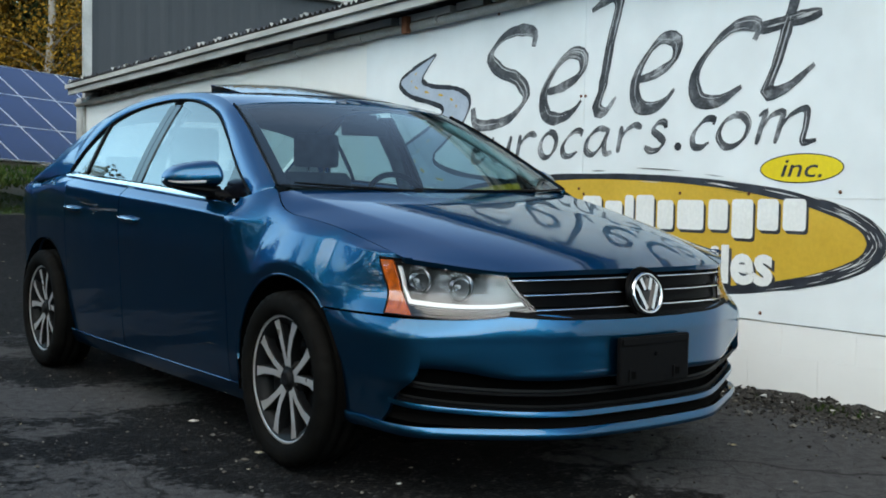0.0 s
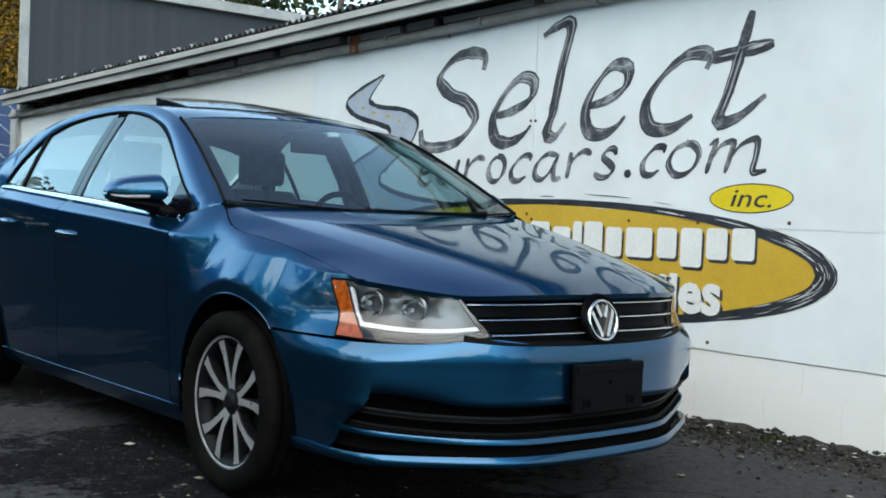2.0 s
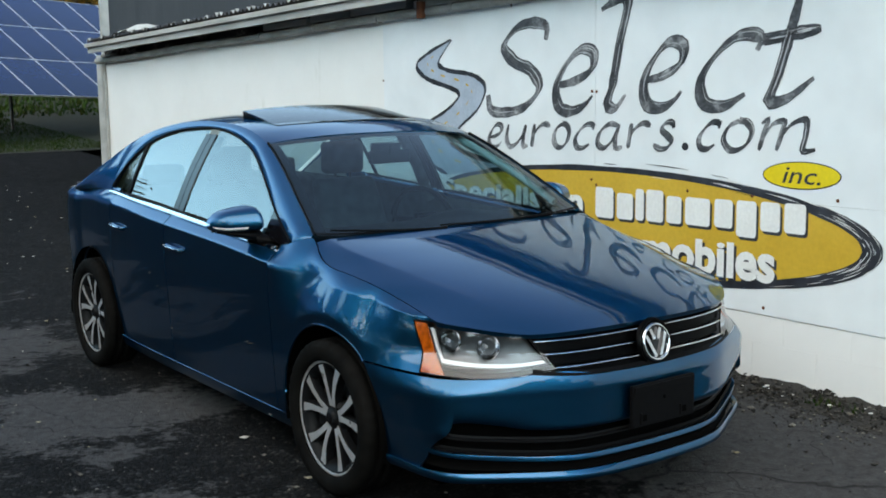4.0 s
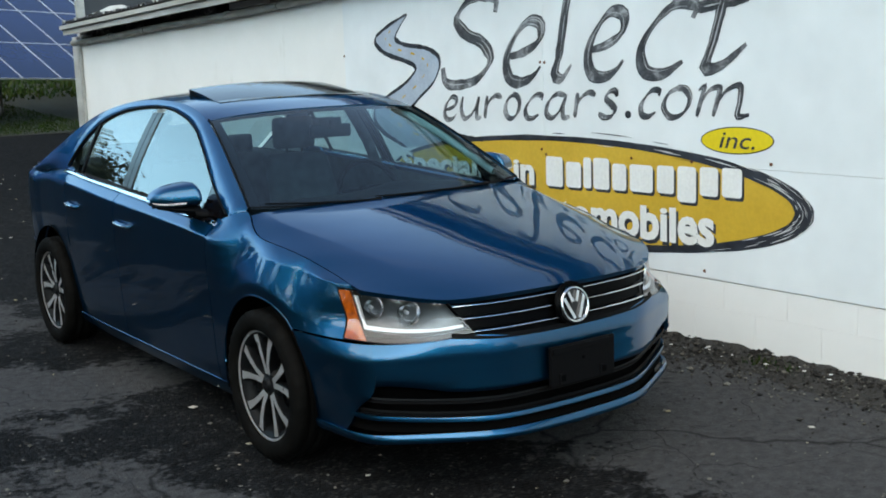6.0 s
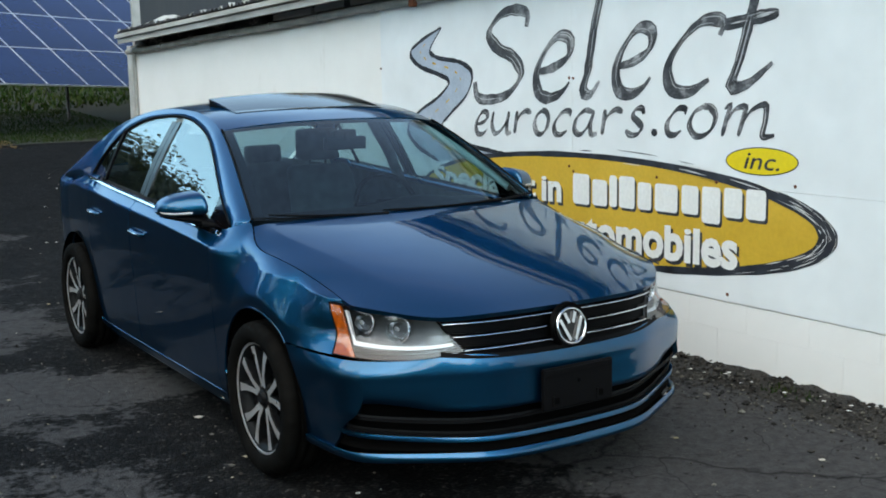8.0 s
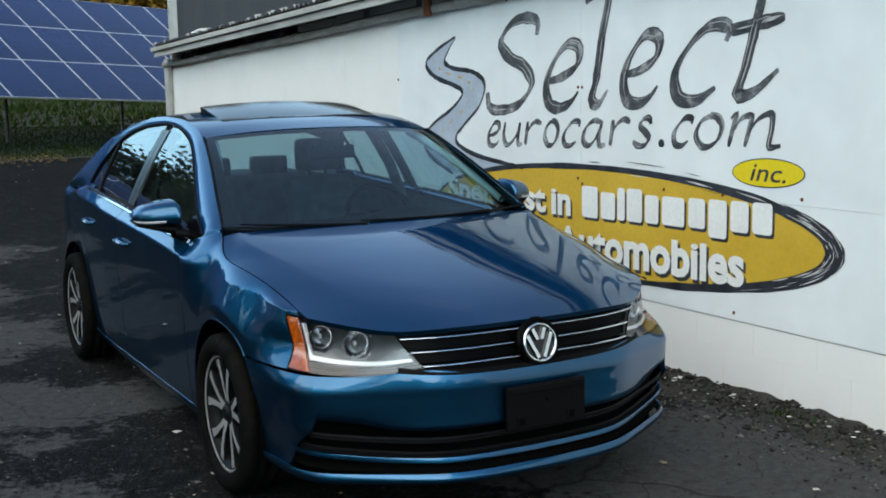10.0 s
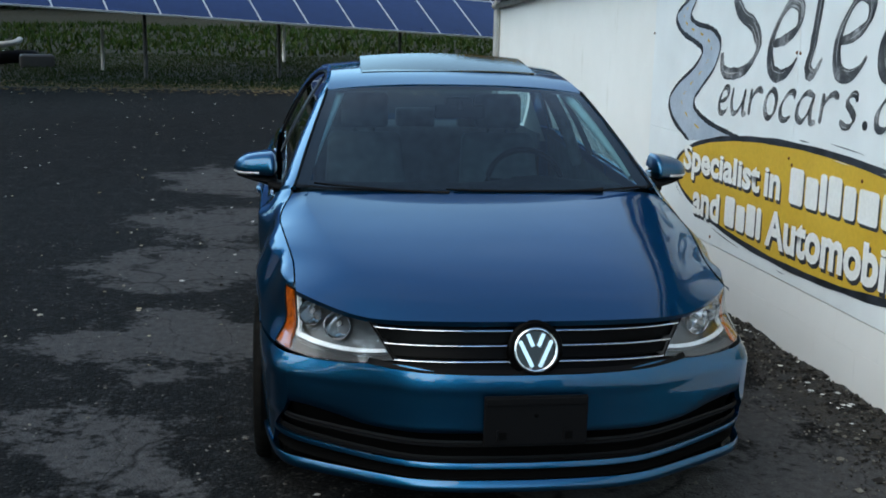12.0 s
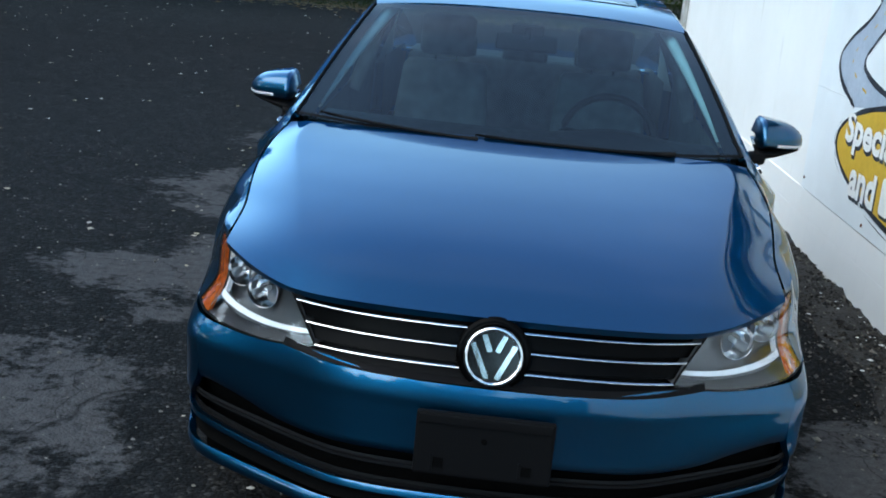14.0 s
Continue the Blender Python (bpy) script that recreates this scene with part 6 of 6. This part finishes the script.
ev, ef = lathe([(0.004, 0.001), (0.004, ER * 0.90)], 40)
badge = mk("badge", [bt(p[1], 0.006 - p[0], p[2]) for p in ev], ef, GLOSS_BLACK, car, "round chrome ringed badge")
rv2, rf2 = lathe([(0.0, ER * 0.84), (0.008, ER * 0.86), (0.011, ER * 0.93), (0.007, ER * 1.0), (-0.02, ER * 1.0)], 48)
mk("ring", [bt(p[1], -p[0], p[2]) for p in rv2], rf2, CHROME, badge, "chrome ring")
for x0, z0, x1, z1 in ((-0.052, 0.030, -0.012, -0.054), (0.052, 0.030, 0.012, -0.054), (-0.026, 0.052, -0.009, 0.012), (0.026, 0.052, 0.009, 0.012)):
    d = Vector((x1 - x0, 0, z1 - z0))
    n = Vector((-d.z, 0, d.x)).normalized() * 0.0065
    bmb = bmesh.new()
    q = [Vector((x0, 0, z0)) + n, Vector((x0, 0, z0)) - n, Vector((x1, 0, z1)) - n, Vector((x1, 0, z1)) + n]
    lo = [bmb.verts.new(bt(p.x, 0.004, p.z)) for p in q]
    hi = [bmb.verts.new(bt(p.x * 0.97, -0.008, p.z * 0.97)) for p in q]
    bmb.faces.new(hi)
    for k in range(4):
        bmb.faces.new([lo[k], lo[(k + 1) % 4], hi[(k + 1) % 4], hi[k]])
    bmesh.ops.recalc_face_normals(bmb, faces=bmb.faces[:])
    part("badge_bar", bmb, CHROME, badge)
# black notch of the hood over the badge
nv, nf = lathe([(0.0, ER * 0.98), (0.012, ER * 1.0), (0.020, ER * 1.20), (0.006, ER * 1.26)], 40)
mk("badge_recess", [(p[1], EY + 0.016 - p[0] + max(0, p[2]) * 0.25, EZ + p[2]) for p in nv], nf, GRILLE_BLACK, badge)


# ---- headlamps
LB = spl((0.0, 0.622), (0.3, 0.600), (0.6, 0.596), (1.0, 0.606))
LT = spl((0.0, 0.736), (0.5, 0.761), (0.85, 0.778), (1.0, 0.781))
LXB = spl((0.0, 0.435), (0.5, 0.645), (1.0, front_pt(phi_of_y(-0.596, 0.606), 0.606)[0]))
LXT = spl((0.0, 0.512), (0.5, 0.672), (1.0, front_pt(phi_of_y(-0.512, 0.781), 0.781)[0]))


def lamp_fn(u, v, depth=0.0, inset=0.0):
    u = inset + u * (1 - 2 * inset)
    v = inset * 1.6 + v * (1 - 3.2 * inset)
    z = LB(u) + (LT(u) - LB(u)) * v
    x = LXB(u) + (LXT(u) - LXB(u)) * v
    # the outer end slants straight back from its foot to its top
    ze = LB(1.0) + (LT(1.0) - LB(1.0)) * v
    x += (front_pt(phi_of_y(-0.512 - 0.084 * (0.781 - ze) / 0.175, ze), ze)[0] - LXB(1.0) - (LXT(1.0) - LXB(1.0)) * v) * u**5
    y = front_y(x, z)
    n = Vector((x * 0.75, y, 0)).normalized()
    return (x - n.x * depth, y - n.y * depth, z)


def lamp_side(s):
    lamp = sheet("headlamp", lambda u, v: tuple(np.array(lamp_fn(u, v, 0.070, 0.008)) * (s, 1, 1)), 20, 8, LAMP_GREY, car, "clear headlamp with light bar and amber reflector", (0, 0.3, 0.6), 0.0)
    sheet("lens", lambda u, v: tuple(np.array(lamp_fn(u, v, -0.002)) * (s, 1, 1)), 28, 10, LENS, lamp, "clear lens", (0, 0.3, 0.6), 0.0)
    # walls of the bowl
    for nm, fn in (("bowl_top", lambda u, v: lamp_fn(u, 1.0, 0.006 + 0.066 * v, 0.006)), ("bowl_bottom", lambda u, v: lamp_fn(u, 0.0, 0.006 + 0.066 * v, 0.006)), ("bowl_end", lambda u, v: lamp_fn(0.0, u, 0.006 + 0.066 * v, 0.006)), ("bowl_outer", lambda u, v: lamp_fn(1.0, u, 0.004 + 0.068 * v, 0.004))):
        sheet(nm, lambda u, v: tuple(np.array(fn(u, v)) * (s, 1, 1)), 20, 3, LAMP_GREY, lamp, "", (s * 0.65, -0.7, 0.68), 0.0)
    # black joint round the lens
    edge = [lamp_fn(u, 0.0) for u in np.linspace(0, 1, 24)] + [lamp_fn(1.0, v) for v in np.linspace(0.1, 1, 8)] + [lamp_fn(u, 1.0) for u in np.linspace(0.96, 0, 24)] + [lamp_fn(0.0, v) for v in np.linspace(0.9, 0.1, 6)]
    jv, jf = tube([(s * p[0], p[1] + 0.002, p[2]) for p in edge + edge[:1]], 0.0032, 6, False)
    mk("joint", jv, jf, BLACK_PLASTIC, lamp)
    # amber side reflector
    sheet("amber_reflector", lambda u, v: tuple(np.array(lamp_fn(0.868 + 0.028 * v + (0.131 - 0.028 * v) * u, 0.01 + 0.95 * v, 0.004)) * (s, 1, 1)), 6, 10, ORANGE, lamp, "amber reflector", (0, 0.3, 0.6), 0.01)
    # light bar: along the bottom, then up beside the reflector
    sheet("light_bar", lambda u, v: tuple(np.array(lamp_fn(0.04 + 0.82 * u, 0.17 + 0.08 * v + 0.03 * u, 0.018)) * (s, 1, 1)), 24, 3, LIGHT_BAR, lamp, "white light bar", (0, 0.3, 0.6), 0.012)
    sheet("light_bar_upright", lambda u, v: tuple(np.array(lamp_fn(0.825 + 0.026 * u + 0.020 * v, 0.20 + 0.66 * v, 0.019)) * (s, 1, 1)), 3, 12, LIGHT_BAR, lamp, "white light bar", (0, 0.3, 0.6), 0.012)
    # two round reflectors with bulb shades, and a ribbed lower trim
    for uu, vv, r in ((0.72, 0.62, 0.040), (0.40, 0.59, 0.044)):
        c = Vector(lamp_fn(uu, vv, 0.046))
        c.x *= s
        ax = Vector((s * 0.30, -0.95, 0.02)).normalized()
        A = ax.cross(Vector((0, 0, 1))).normalized()
        B = A.cross(ax)
        prof = [(-0.034, 0.004), (-0.031, r * 0.35), (-0.020, r * 0.68), (-0.004, r * 0.90), (0.014, r), (0.015, r * 1.03)]
        lv, lf = lathe(prof, 32)
        mk("reflector", [c + ax * p[0] + A * p[1] + B * p[2] for p in lv], lf, LAMP_CHROME, lamp, "round chrome reflector")
        lv, lf = lathe([(-0.03, 0.007), (-0.004, 0.007), (-0.001, 0.004), (0.0, 0.0005)], 16)
        mk("bulb_shade", [c + ax * p[0] + A * p[1] + B * p[2] for p in lv], lf, SILVER, lamp)
    return lamp


for s in (-1, 1):
    lamp_side(s)


# ---- wheels
def wheel_at(y, s):
    """A wheel with its outer face towards s."""
    x0 = s * 0.786
    base = Matrix.Translation((x0, y, 0.3165)) @ Matrix.Diagonal((s, 1, 1, 1))
    prof = [(-0.095, 0.226), (-0.085, 0.212), (-0.06, 0.196), (0.03, 0.190), (0.062, 0.197), (0.076, 0.212), (0.083, 0.222), (0.088, 0.231), (0.084, 0.2335), (0.078, 0.232)]
    v, f = lathe(prof, 72)
    cols = [1 if (k % 9) >= 6 else 0 for k in range(len(f))]
    w = mk("wheel", [base @ Vector(p) for p in v], f, [GREY_METAL, SILVER], car, "alloy wheel with five pairs of spokes", idx=cols)
    tp = [(-0.098, 0.222), (-0.106, 0.245), (-0.108, 0.275), (-0.102, 0.300), (-0.088, 0.3135), (-0.055, 0.3165), (-0.052, 0.309), (-0.044, 0.309), (-0.041, 0.317), (-0.004, 0.317), (-0.002, 0.309), (0.006, 0.309), (0.008, 0.317), (0.041, 0.317), (0.044, 0.309), (0.052, 0.309), (0.055, 0.3165), (0.088, 0.3135), (0.102, 0.300), (0.1055, 0.288), (0.108, 0.275), (0.106, 0.247), (0.0985, 0.238), (0.092, 0.231)]
    n = 120
    v, f = lathe(tp, n)
    m = len(tp)
    for k in range(n):
        if k % 3 == 0:
            for j in (3, 4, 17, 18):
                x, yy, zz = v[k * m + j]
                v[k * m + j] = (x * 0.985, yy * 0.982, zz * 0.982)
    mk("tyre", [base @ Vector(p) for p in v], f, RUBBER, w, "black rubber tyre")
    for k in range(10):
        pair, side = k // 2, (-1 if k % 2 == 0 else 1)
        a0 = radians(90 + 72 * pair + 8 * side)
        a1 = radians(90 + 72 * pair + 17.5 * side)
        sv = []
        for r, a, wd, xf, dp in ((0.040, a0, 0.017, 0.066, 0.03), (0.10, a0 + (a1 - a0) * 0.32, 0.0140, 0.074, 0.035), (0.16, a0 + (a1 - a0) * 0.66, 0.0168, 0.077, 0.035), (0.205, a1, 0.0225, 0.078, 0.035), (0.224, a1 + 0.01 * side, 0.0265, 0.078, 0.03)):
            c = Vector((0, math.cos(a) * r, math.sin(a) * r))
            t = Vector((0, -math.sin(a), math.cos(a)))
            for q, dx in ((-1.0, -dp), (-1.0, -0.004), (-0.8, 0.0), (0.8, 0.0), (1.0, -0.004), (1.0, -dp)):
                p = c + t * wd * q
                p.x = xf + dx
                sv.append(base @ p)
        sf, ii = [], []
        for q in range(4):
            for j in range(5):
                sf.append([q * 6 + j, q * 6 + j + 1, q * 6 + 7 + j, q * 6 + 6 + j])
                ii.append(0 if j == 2 else 1)
        mk("spoke", sv, sf, [SILVER, GREY_METAL], w, smooth=False, idx=ii)
    v, f = lathe([(0.02, 0.075), (0.056, 0.070), (0.066, 0.048), (0.070, 0.036), (0.072, 0.030), (0.080, 0.029), (0.083, 0.024), (0.083, 0.001)], 40)
    mk("hub", [base @ Vector(p) for p in v], f, [GREY_METAL], w, "dark hub with centre cap")
    v, f = lathe([(0.0845, 0.021), (0.0845, 0.001)], 24)
    mk("centre_cap", [base @ Vector(p) for p in v], f, [GLOSS_BLACK], w, "dark centre cap")
    for k in range(5):
        a = radians(54 + 72 * k)
        bv, bf = lathe([(0.058, 0.009), (0.066, 0.009), (0.068, 0.001)], 10)
        mk("wheel_bolt", [base @ (Vector(p) + Vector((0, math.cos(a) * 0.054, math.sin(a) * 0.054))) for p in bv], bf, [GREY_METAL], w)
    v, f = lathe([(-0.01, 0.06), (0.015, 0.08), (0.02, 0.085), (0.022, 0.138), (-0.002, 0.140), (-0.004, 0.08)], 48)
    mk("brake_disc", [base @ Vector(p) for p in v], f, [GREY_METAL], w, "dark steel brake disc")
    part("brake_caliper", box_bm(x0 - 0.03, y + 0.075, 0.25, x0 + 0.045 * s if s > 0 else x0 + 0.03, y + 0.15, 0.39, 0.012) if s > 0 else box_bm(x0 - 0.045, y + 0.075, 0.25, x0 + 0.03, y + 0.15, 0.39, 0.012), GREY_METAL, w)
    v, f = lathe([(-0.07, 0.19), (-0.068, 0.02)], 32)
    mk("wheel_back", [base @ Vector(p) for p in v], f, [DARK], w)
    return w


for y in (AY + 0.004, WB - 0.006):
    for s in (-1, 1):
        wheel_at(y, s)


# ---- door mirrors
def mirror_side(s):
    mx, my = (0.022, -0.07) if s > 0 else (0.0, -0.03)

    def cap(u, v):
        # u from the inner end to the tip; v along the bottom, round the front and back over the top
        x = 0.812 + 0.190 * u
        k = max(0.0, 1 - max(0.0, (u - 0.55) / 0.45) ** 3.0) ** 0.5 * min(1.0, 0.02 + u / 0.10) ** 0.4
        if v < 0.2:
            a, back = -math.pi / 2, 0.060 * (0.2 - v) / 0.2
        elif v > 0.8:
            a, back = math.pi / 2, 0.060 * (v - 0.8) / 0.2
        else:
            a, back = math.pi * ((v - 0.2) / 0.6 - 0.5), 0.0
        up = (0.072 - 0.028 * u * u) if a > 0 else 0.036
        zz = math.sin(a)
        return (s * (x + mx), my + 0.665 + 0.085 * u - (0.120 - 0.035 * u) * k * abs(math.cos(a)) ** 0.8 + back * (1 - 0.55 * u), 1.034 - 0.010 * u + up * k * zz)

    m = sheet("door_mirror", cap, np.linspace(0, 0.995, 18), 20, PAINT, car, "blue door mirror with black foot and indicator strip", (s * 0.89, 0.80, 1.03), 0.01)
    sheet("housing", lambda u, v: (s * (0.812 + mx + 0.172 * u), my + 0.675 + 0.075 * u - (0.112 - 0.032 * u) * math.sin(math.pi * (0.10 + 0.80 * u)) ** 0.4 * math.cos((v - 0.5) * math.pi), 1.006 - 0.060 * (1 - 0.75 * u) * (0.5 + 0.5 * math.sin((0.5 - v) * math.pi)) - 0.0), 14, 10, BLACK_PLASTIC, m, "black lower housing", (s * 0.89, 0.76, 1.05), 0.0)
    sheet("mirror_base", lambda u, v: (s * (0.765 + (0.085 + mx) * u), my + 0.60 + 0.05 * u - 0.060 * math.cos((v - 0.5) * math.pi * 1.9), 0.950 + 0.018 * u + 0.026 * math.sin((v - 0.5) * math.pi * 1.9)), 8, 14, BLACK_PLASTIC, m, "black mirror foot", (s * 0.81, 0.68, 0.955), 0.0)
    sheet("indicator_strip", lambda u, v: tuple(np.array(cap(0.40 + 0.575 * u, 0.40 + 0.05 * v)) + (0, -0.004, 0.0)), 14, 3, LIGHT_BAR, m, "white indicator strip", (s * 0.89, 0.80, 1.03), 0.008)
    sheet("mirror_glass", lambda u, v: (s * (0.835 + mx + 0.145 * u), my + 0.755 + 0.015 * u, 0.990 + 0.100 * v * (1 - 0.4 * u * u)), 6, 6, CHROME, m, "mirror glass", (s * 0.89, 0.6, 1.03), 0.012)


for s in (-1, 1):
    mirror_side(s)

# ---- door handles with chrome inlay
for doors, yh, zh in ((front_doors, 1.36, 0.842), (rear_doors, 2.13, 0.872)):
    for k, dr in enumerate(doors):
        s = -1 if k == 0 else 1
        pts = [(s * (shell(yh + d, zh) + o), yh + d, zh + 0.004 * d / 0.1) for d, o in ((-0.095, -0.004), (-0.085, 0.010), (-0.05, 0.018), (0.0, 0.020), (0.05, 0.018), (0.085, 0.010), (0.095, -0.004))]
        hv, hf = tube(pts, [0.010, 0.013, 0.014, 0.014, 0.014, 0.013, 0.010], 10)
        h = mk("handle", hv, hf, PAINT, dr, "blue pull handle with chrome strip")
        cv, cf = tube([(p[0] + s * 0.013, p[1], p[2] + 0.004) for p in pts[1:-1]], 0.0035, 6)
        mk("chrome_strip", cv, cf, CHROME, h, "thin chrome strip")

# ---- wipers
for x0, y0, x1, y1 in ((0.50, 0.30, -0.10, 0.27), (-0.12, 0.23, -0.62, 0.37)):
    def on_glass(x, up):
        u = x / 0.72
        p = Vector(screen_fn(u, up))
        return p + Vector((0, -0.004, 0.008))
    pts = [on_glass(x0 + (x1 - x0) * t, 0.004 + 0.022 * t) for t in np.linspace(0, 1, 10)]
    wv, wf = tube(pts, [0.010, 0.007, 0.006, 0.006, 0.005, 0.005, 0.005, 0.005, 0.004, 0.004], 8)
    wiper = mk("wiper", wv, wf, BLACK_PLASTIC, car, "black wiper at rest")
    pts = [on_glass(x0 + (x1 - x0) * t, 0.016 + 0.022 * t) + Vector((0, 0.008, -0.006)) for t in np.linspace(0.12, 1.05, 10)]
    wv, wf = tube(pts, 0.004, 6)
    mk("blade", wv, wf, RUBBER, wiper)
sheet("cowl", lambda u, v: (u * 0.73, 0.155 + 0.09 * v + 0.19 * abs(u) ** 2.2, 0.953 + 0.012 * v), np.linspace(-1, 1, 25), 3, BLACK_PLASTIC, car, "black cowl panel", (0, 0.3, 0), 0.0)


# ---- inside the cabin
def cushion(name, fn_box, mat, parent, label="", sub=0.03):
    bm = box_bm(*fn_box, sub, 3)
    return part(name, bm, mat, parent, label, True)


def front_seat(x):
    st = cushion("seat", (x - 0.25, 1.05, 0.32, x + 0.25, 1.60, 0.52), CLOTH, car, "black front seat", 0.06)
    bm = box_bm(-0.245, -0.07, 0, 0.245, 0.07, 0.62, 0.06, 3)
    for v in bm.verts:
        k = v.co.z / 0.62
        v.co = Vector((x + v.co.x * (1 - 0.22 * k), 1.60 + 0.24 * k + v.co.y * (1 - 0.25 * k), 0.46 + v.co.z))
    part("backrest", bm, CLOTH, st, "black cloth backrest", True)
    bm = box_bm(-0.125, -0.05, 0, 0.125, 0.05, 0.185, 0.045, 3)
    for v in bm.verts:
        v.co += Vector((x, 1.84, 1.105))
    part("headrest", bm, CLOTH, st, "black headrest", True)
    for dx in (-0.05, 0.05):
        pv2, pf2 = tube([(x + dx, 1.835, 1.03), (x + dx, 1.84, 1.13)], 0.007, 8)
        mk("headrest_post", pv2, pf2, CHROME, st)


for x in (-0.36, 0.36):
    front_seat(x)
bench = cushion("rear_bench", (-0.62, 2.05, 0.32, 0.62, 2.50, 0.52), CLOTH, car, "black rear bench", 0.05)
bm = box_bm(-0.62, -0.06, 0, 0.62, 0.06, 0.58, 0.05, 3)
for v in bm.verts:
    v.co = Vector((v.co.x, 2.52 + 0.16 * v.co.z / 0.58 + v.co.y, 0.46 + v.co.z))
part("backrest", bm, CLOTH, bench, "", True)
for x in (-0.38, 0.0, 0.38):
    cushion("headrest", (x - 0.12, 2.64, 1.03, x + 0.12, 2.72, 1.15), CLOTH, bench, "black headrest", 0.035)
part("parcel_shelf", box_bm(-0.62, 2.72, 1.02, 0.62, 3.12, 1.04), CLOTH, car)


def dash_fn(u, v):
    return (u * 0.715, 0.36 + 0.16 * abs(u) ** 2 + v * (0.52 - 0.14 * abs(u) ** 2), 0.952 + 0.012 * math.sin(math.pi * min(1, v * 1.2)) - 0.05 * max(0.0, v - 0.75) * 4 * 0.6 + 0.035 * math.exp(-((u - 0.5) / 0.25) ** 2) * math.exp(-((v - 0.72) / 0.2) ** 2))


dash = sheet("dashboard", dash_fn, np.linspace(-1, 1, 25), 10, BLACK_PLASTIC, car, "black dashboard", (0, 0.6, 0), 0.0)
sheet("dash_face", lambda u, v: (u * 0.70, 0.87 + 0.03 * v, 0.92 - 0.42 * v), np.linspace(-1, 1, 9), 4, BLACK_PLASTIC, dash, "", (0, 0.3, 0.6), 0.0)
# steering wheel
swc, swt = Vector((0.36, 1.02, 0.90)), radians(-24)
sw_pts = [swc + Vector((0.185 * math.cos(a), 0.185 * math.sin(a) * math.sin(-swt), 0.185 * math.sin(a) * math.cos(swt))) for a in np.linspace(0, 2 * math.pi, 41)]
wv, wf = tube(sw_pts, 0.015, 10, False)
steer = mk("steering_wheel", wv, wf, BLACK_PLASTIC, car, "black steering wheel")
for ang in (10, 170, 270):
    a = radians(ang)
    e = swc + Vector((0.175 * math.cos(a), 0.175 * math.sin(a) * math.sin(-swt), 0.175 * math.sin(a) * math.cos(swt)))
    tv, tf = tube([swc + Vector((0, -0.01, 0)), e], [0.03, 0.014], 8)
    mk("steering_spoke", tv, tf, BLACK_PLASTIC, steer)
part("airbag_cover", box_bm(0.29, 0.985, 0.85, 0.43, 1.03, 0.95, 0.02, 3), BLACK_PLASTIC, steer, "", True)
# inner mirror and lining
bm = box_bm(-0.115, -0.015, -0.032, 0.115, 0.015, 0.032, 0.014, 3)
for v in bm.verts:
    v.co += Vector((0.0, 0.80, 1.270))
rvm = part("rear_view_mirror", bm, BLACK_PLASTIC, car, "dark rear-view mirror", True)
tv, tf = tube([(0, 0.785, 1.28), (0, 0.79, 1.325)], 0.014, 8)
mk("mirror_stem", tv, tf, BLACK_PLASTIC, rvm)
part("sensor_box", box_bm(-0.06, 0.785, 1.295, 0.06, 0.88, 1.335, 0.01), BLACK_PLASTIC, rvm)
sheet("headliner", lambda u, v: tuple(np.array(roof_fn(u * 0.97, 0.015 + 0.97 * v)) - (0, 0, 0.028)), np.linspace(-1, 1, 17), 10, TRIM_GREY, car, "light grey headliner", (0, 1.5, 2.6), 0.0)
for s in (-1, 1):
    pv2, pf2 = tube([(s * (gx(y, RAIL(y)) - 0.062), y + 0.03, RAIL(y) - 0.022) for y in np.linspace(0.34, 0.98, 10)], 0.022, 8)
    mk("pillar_lining", pv2, pf2, TRIM_GREY, car, "light grey pillar lining")
    pv2, pf2 = tube([(s * 0.735, 1.50, 0.95), (s * 0.665, 1.52, 1.15), (s * 0.545, 1.53, 1.36)], 0.032, 8)
    mk("pillar_lining", pv2, pf2, CLOTH, car)
    sheet("pillar_lining", lambda u, v: (s * (gx(2.5 + 0.5 * u, RAIL(2.5 + 0.5 * u)) - 0.03 + 0.10 * v * (1 - u)), 2.42 + 0.55 * u, RAIL(2.5 + 0.5 * u) - 0.02 - v * (0.27 - 0.17 * u)), 6, 4, TRIM_GREY, car, "light grey pillar lining", (s * 2, 2.5, 1.2), 0.0)

# ---------------------------------------------------------------- painted concrete blocks at the foot of the shed wall
def block_mesh(w, h):
    bm = box_bm(0, -0.008, 0, w, 0.0, h, 0.0006, 1)
    me = bpy.data.meshes.new("block")
    bm.to_mesh(me)
    bm.free()
    me.materials.append(MASONRY)
    return me


courses = ((0.0, 0.222, 0.032, block_mesh(0.4038, 0.2214)), (0.222, 0.150, -0.168, block_mesh(0.4042, 0.1496)))
for z, h, start, mesh in courses:
    for col in range(-22, 17):
        a = -start + col * 0.405
        if a < -FAR_Y + 0.2 or a > 6.3:
            continue
        ob = new("block", mesh)
        ob.parent = wall_core
        ob.matrix_local = Matrix.Translation(wp(a, z, -0.0045)) @ Matrix(((0, 1, 0, 0), (-1, 0, 0, 0), (0, 0, 1, 0), (0, 0, 0, 1))) @ Matrix.Rotation(0.017, 4, "Z")
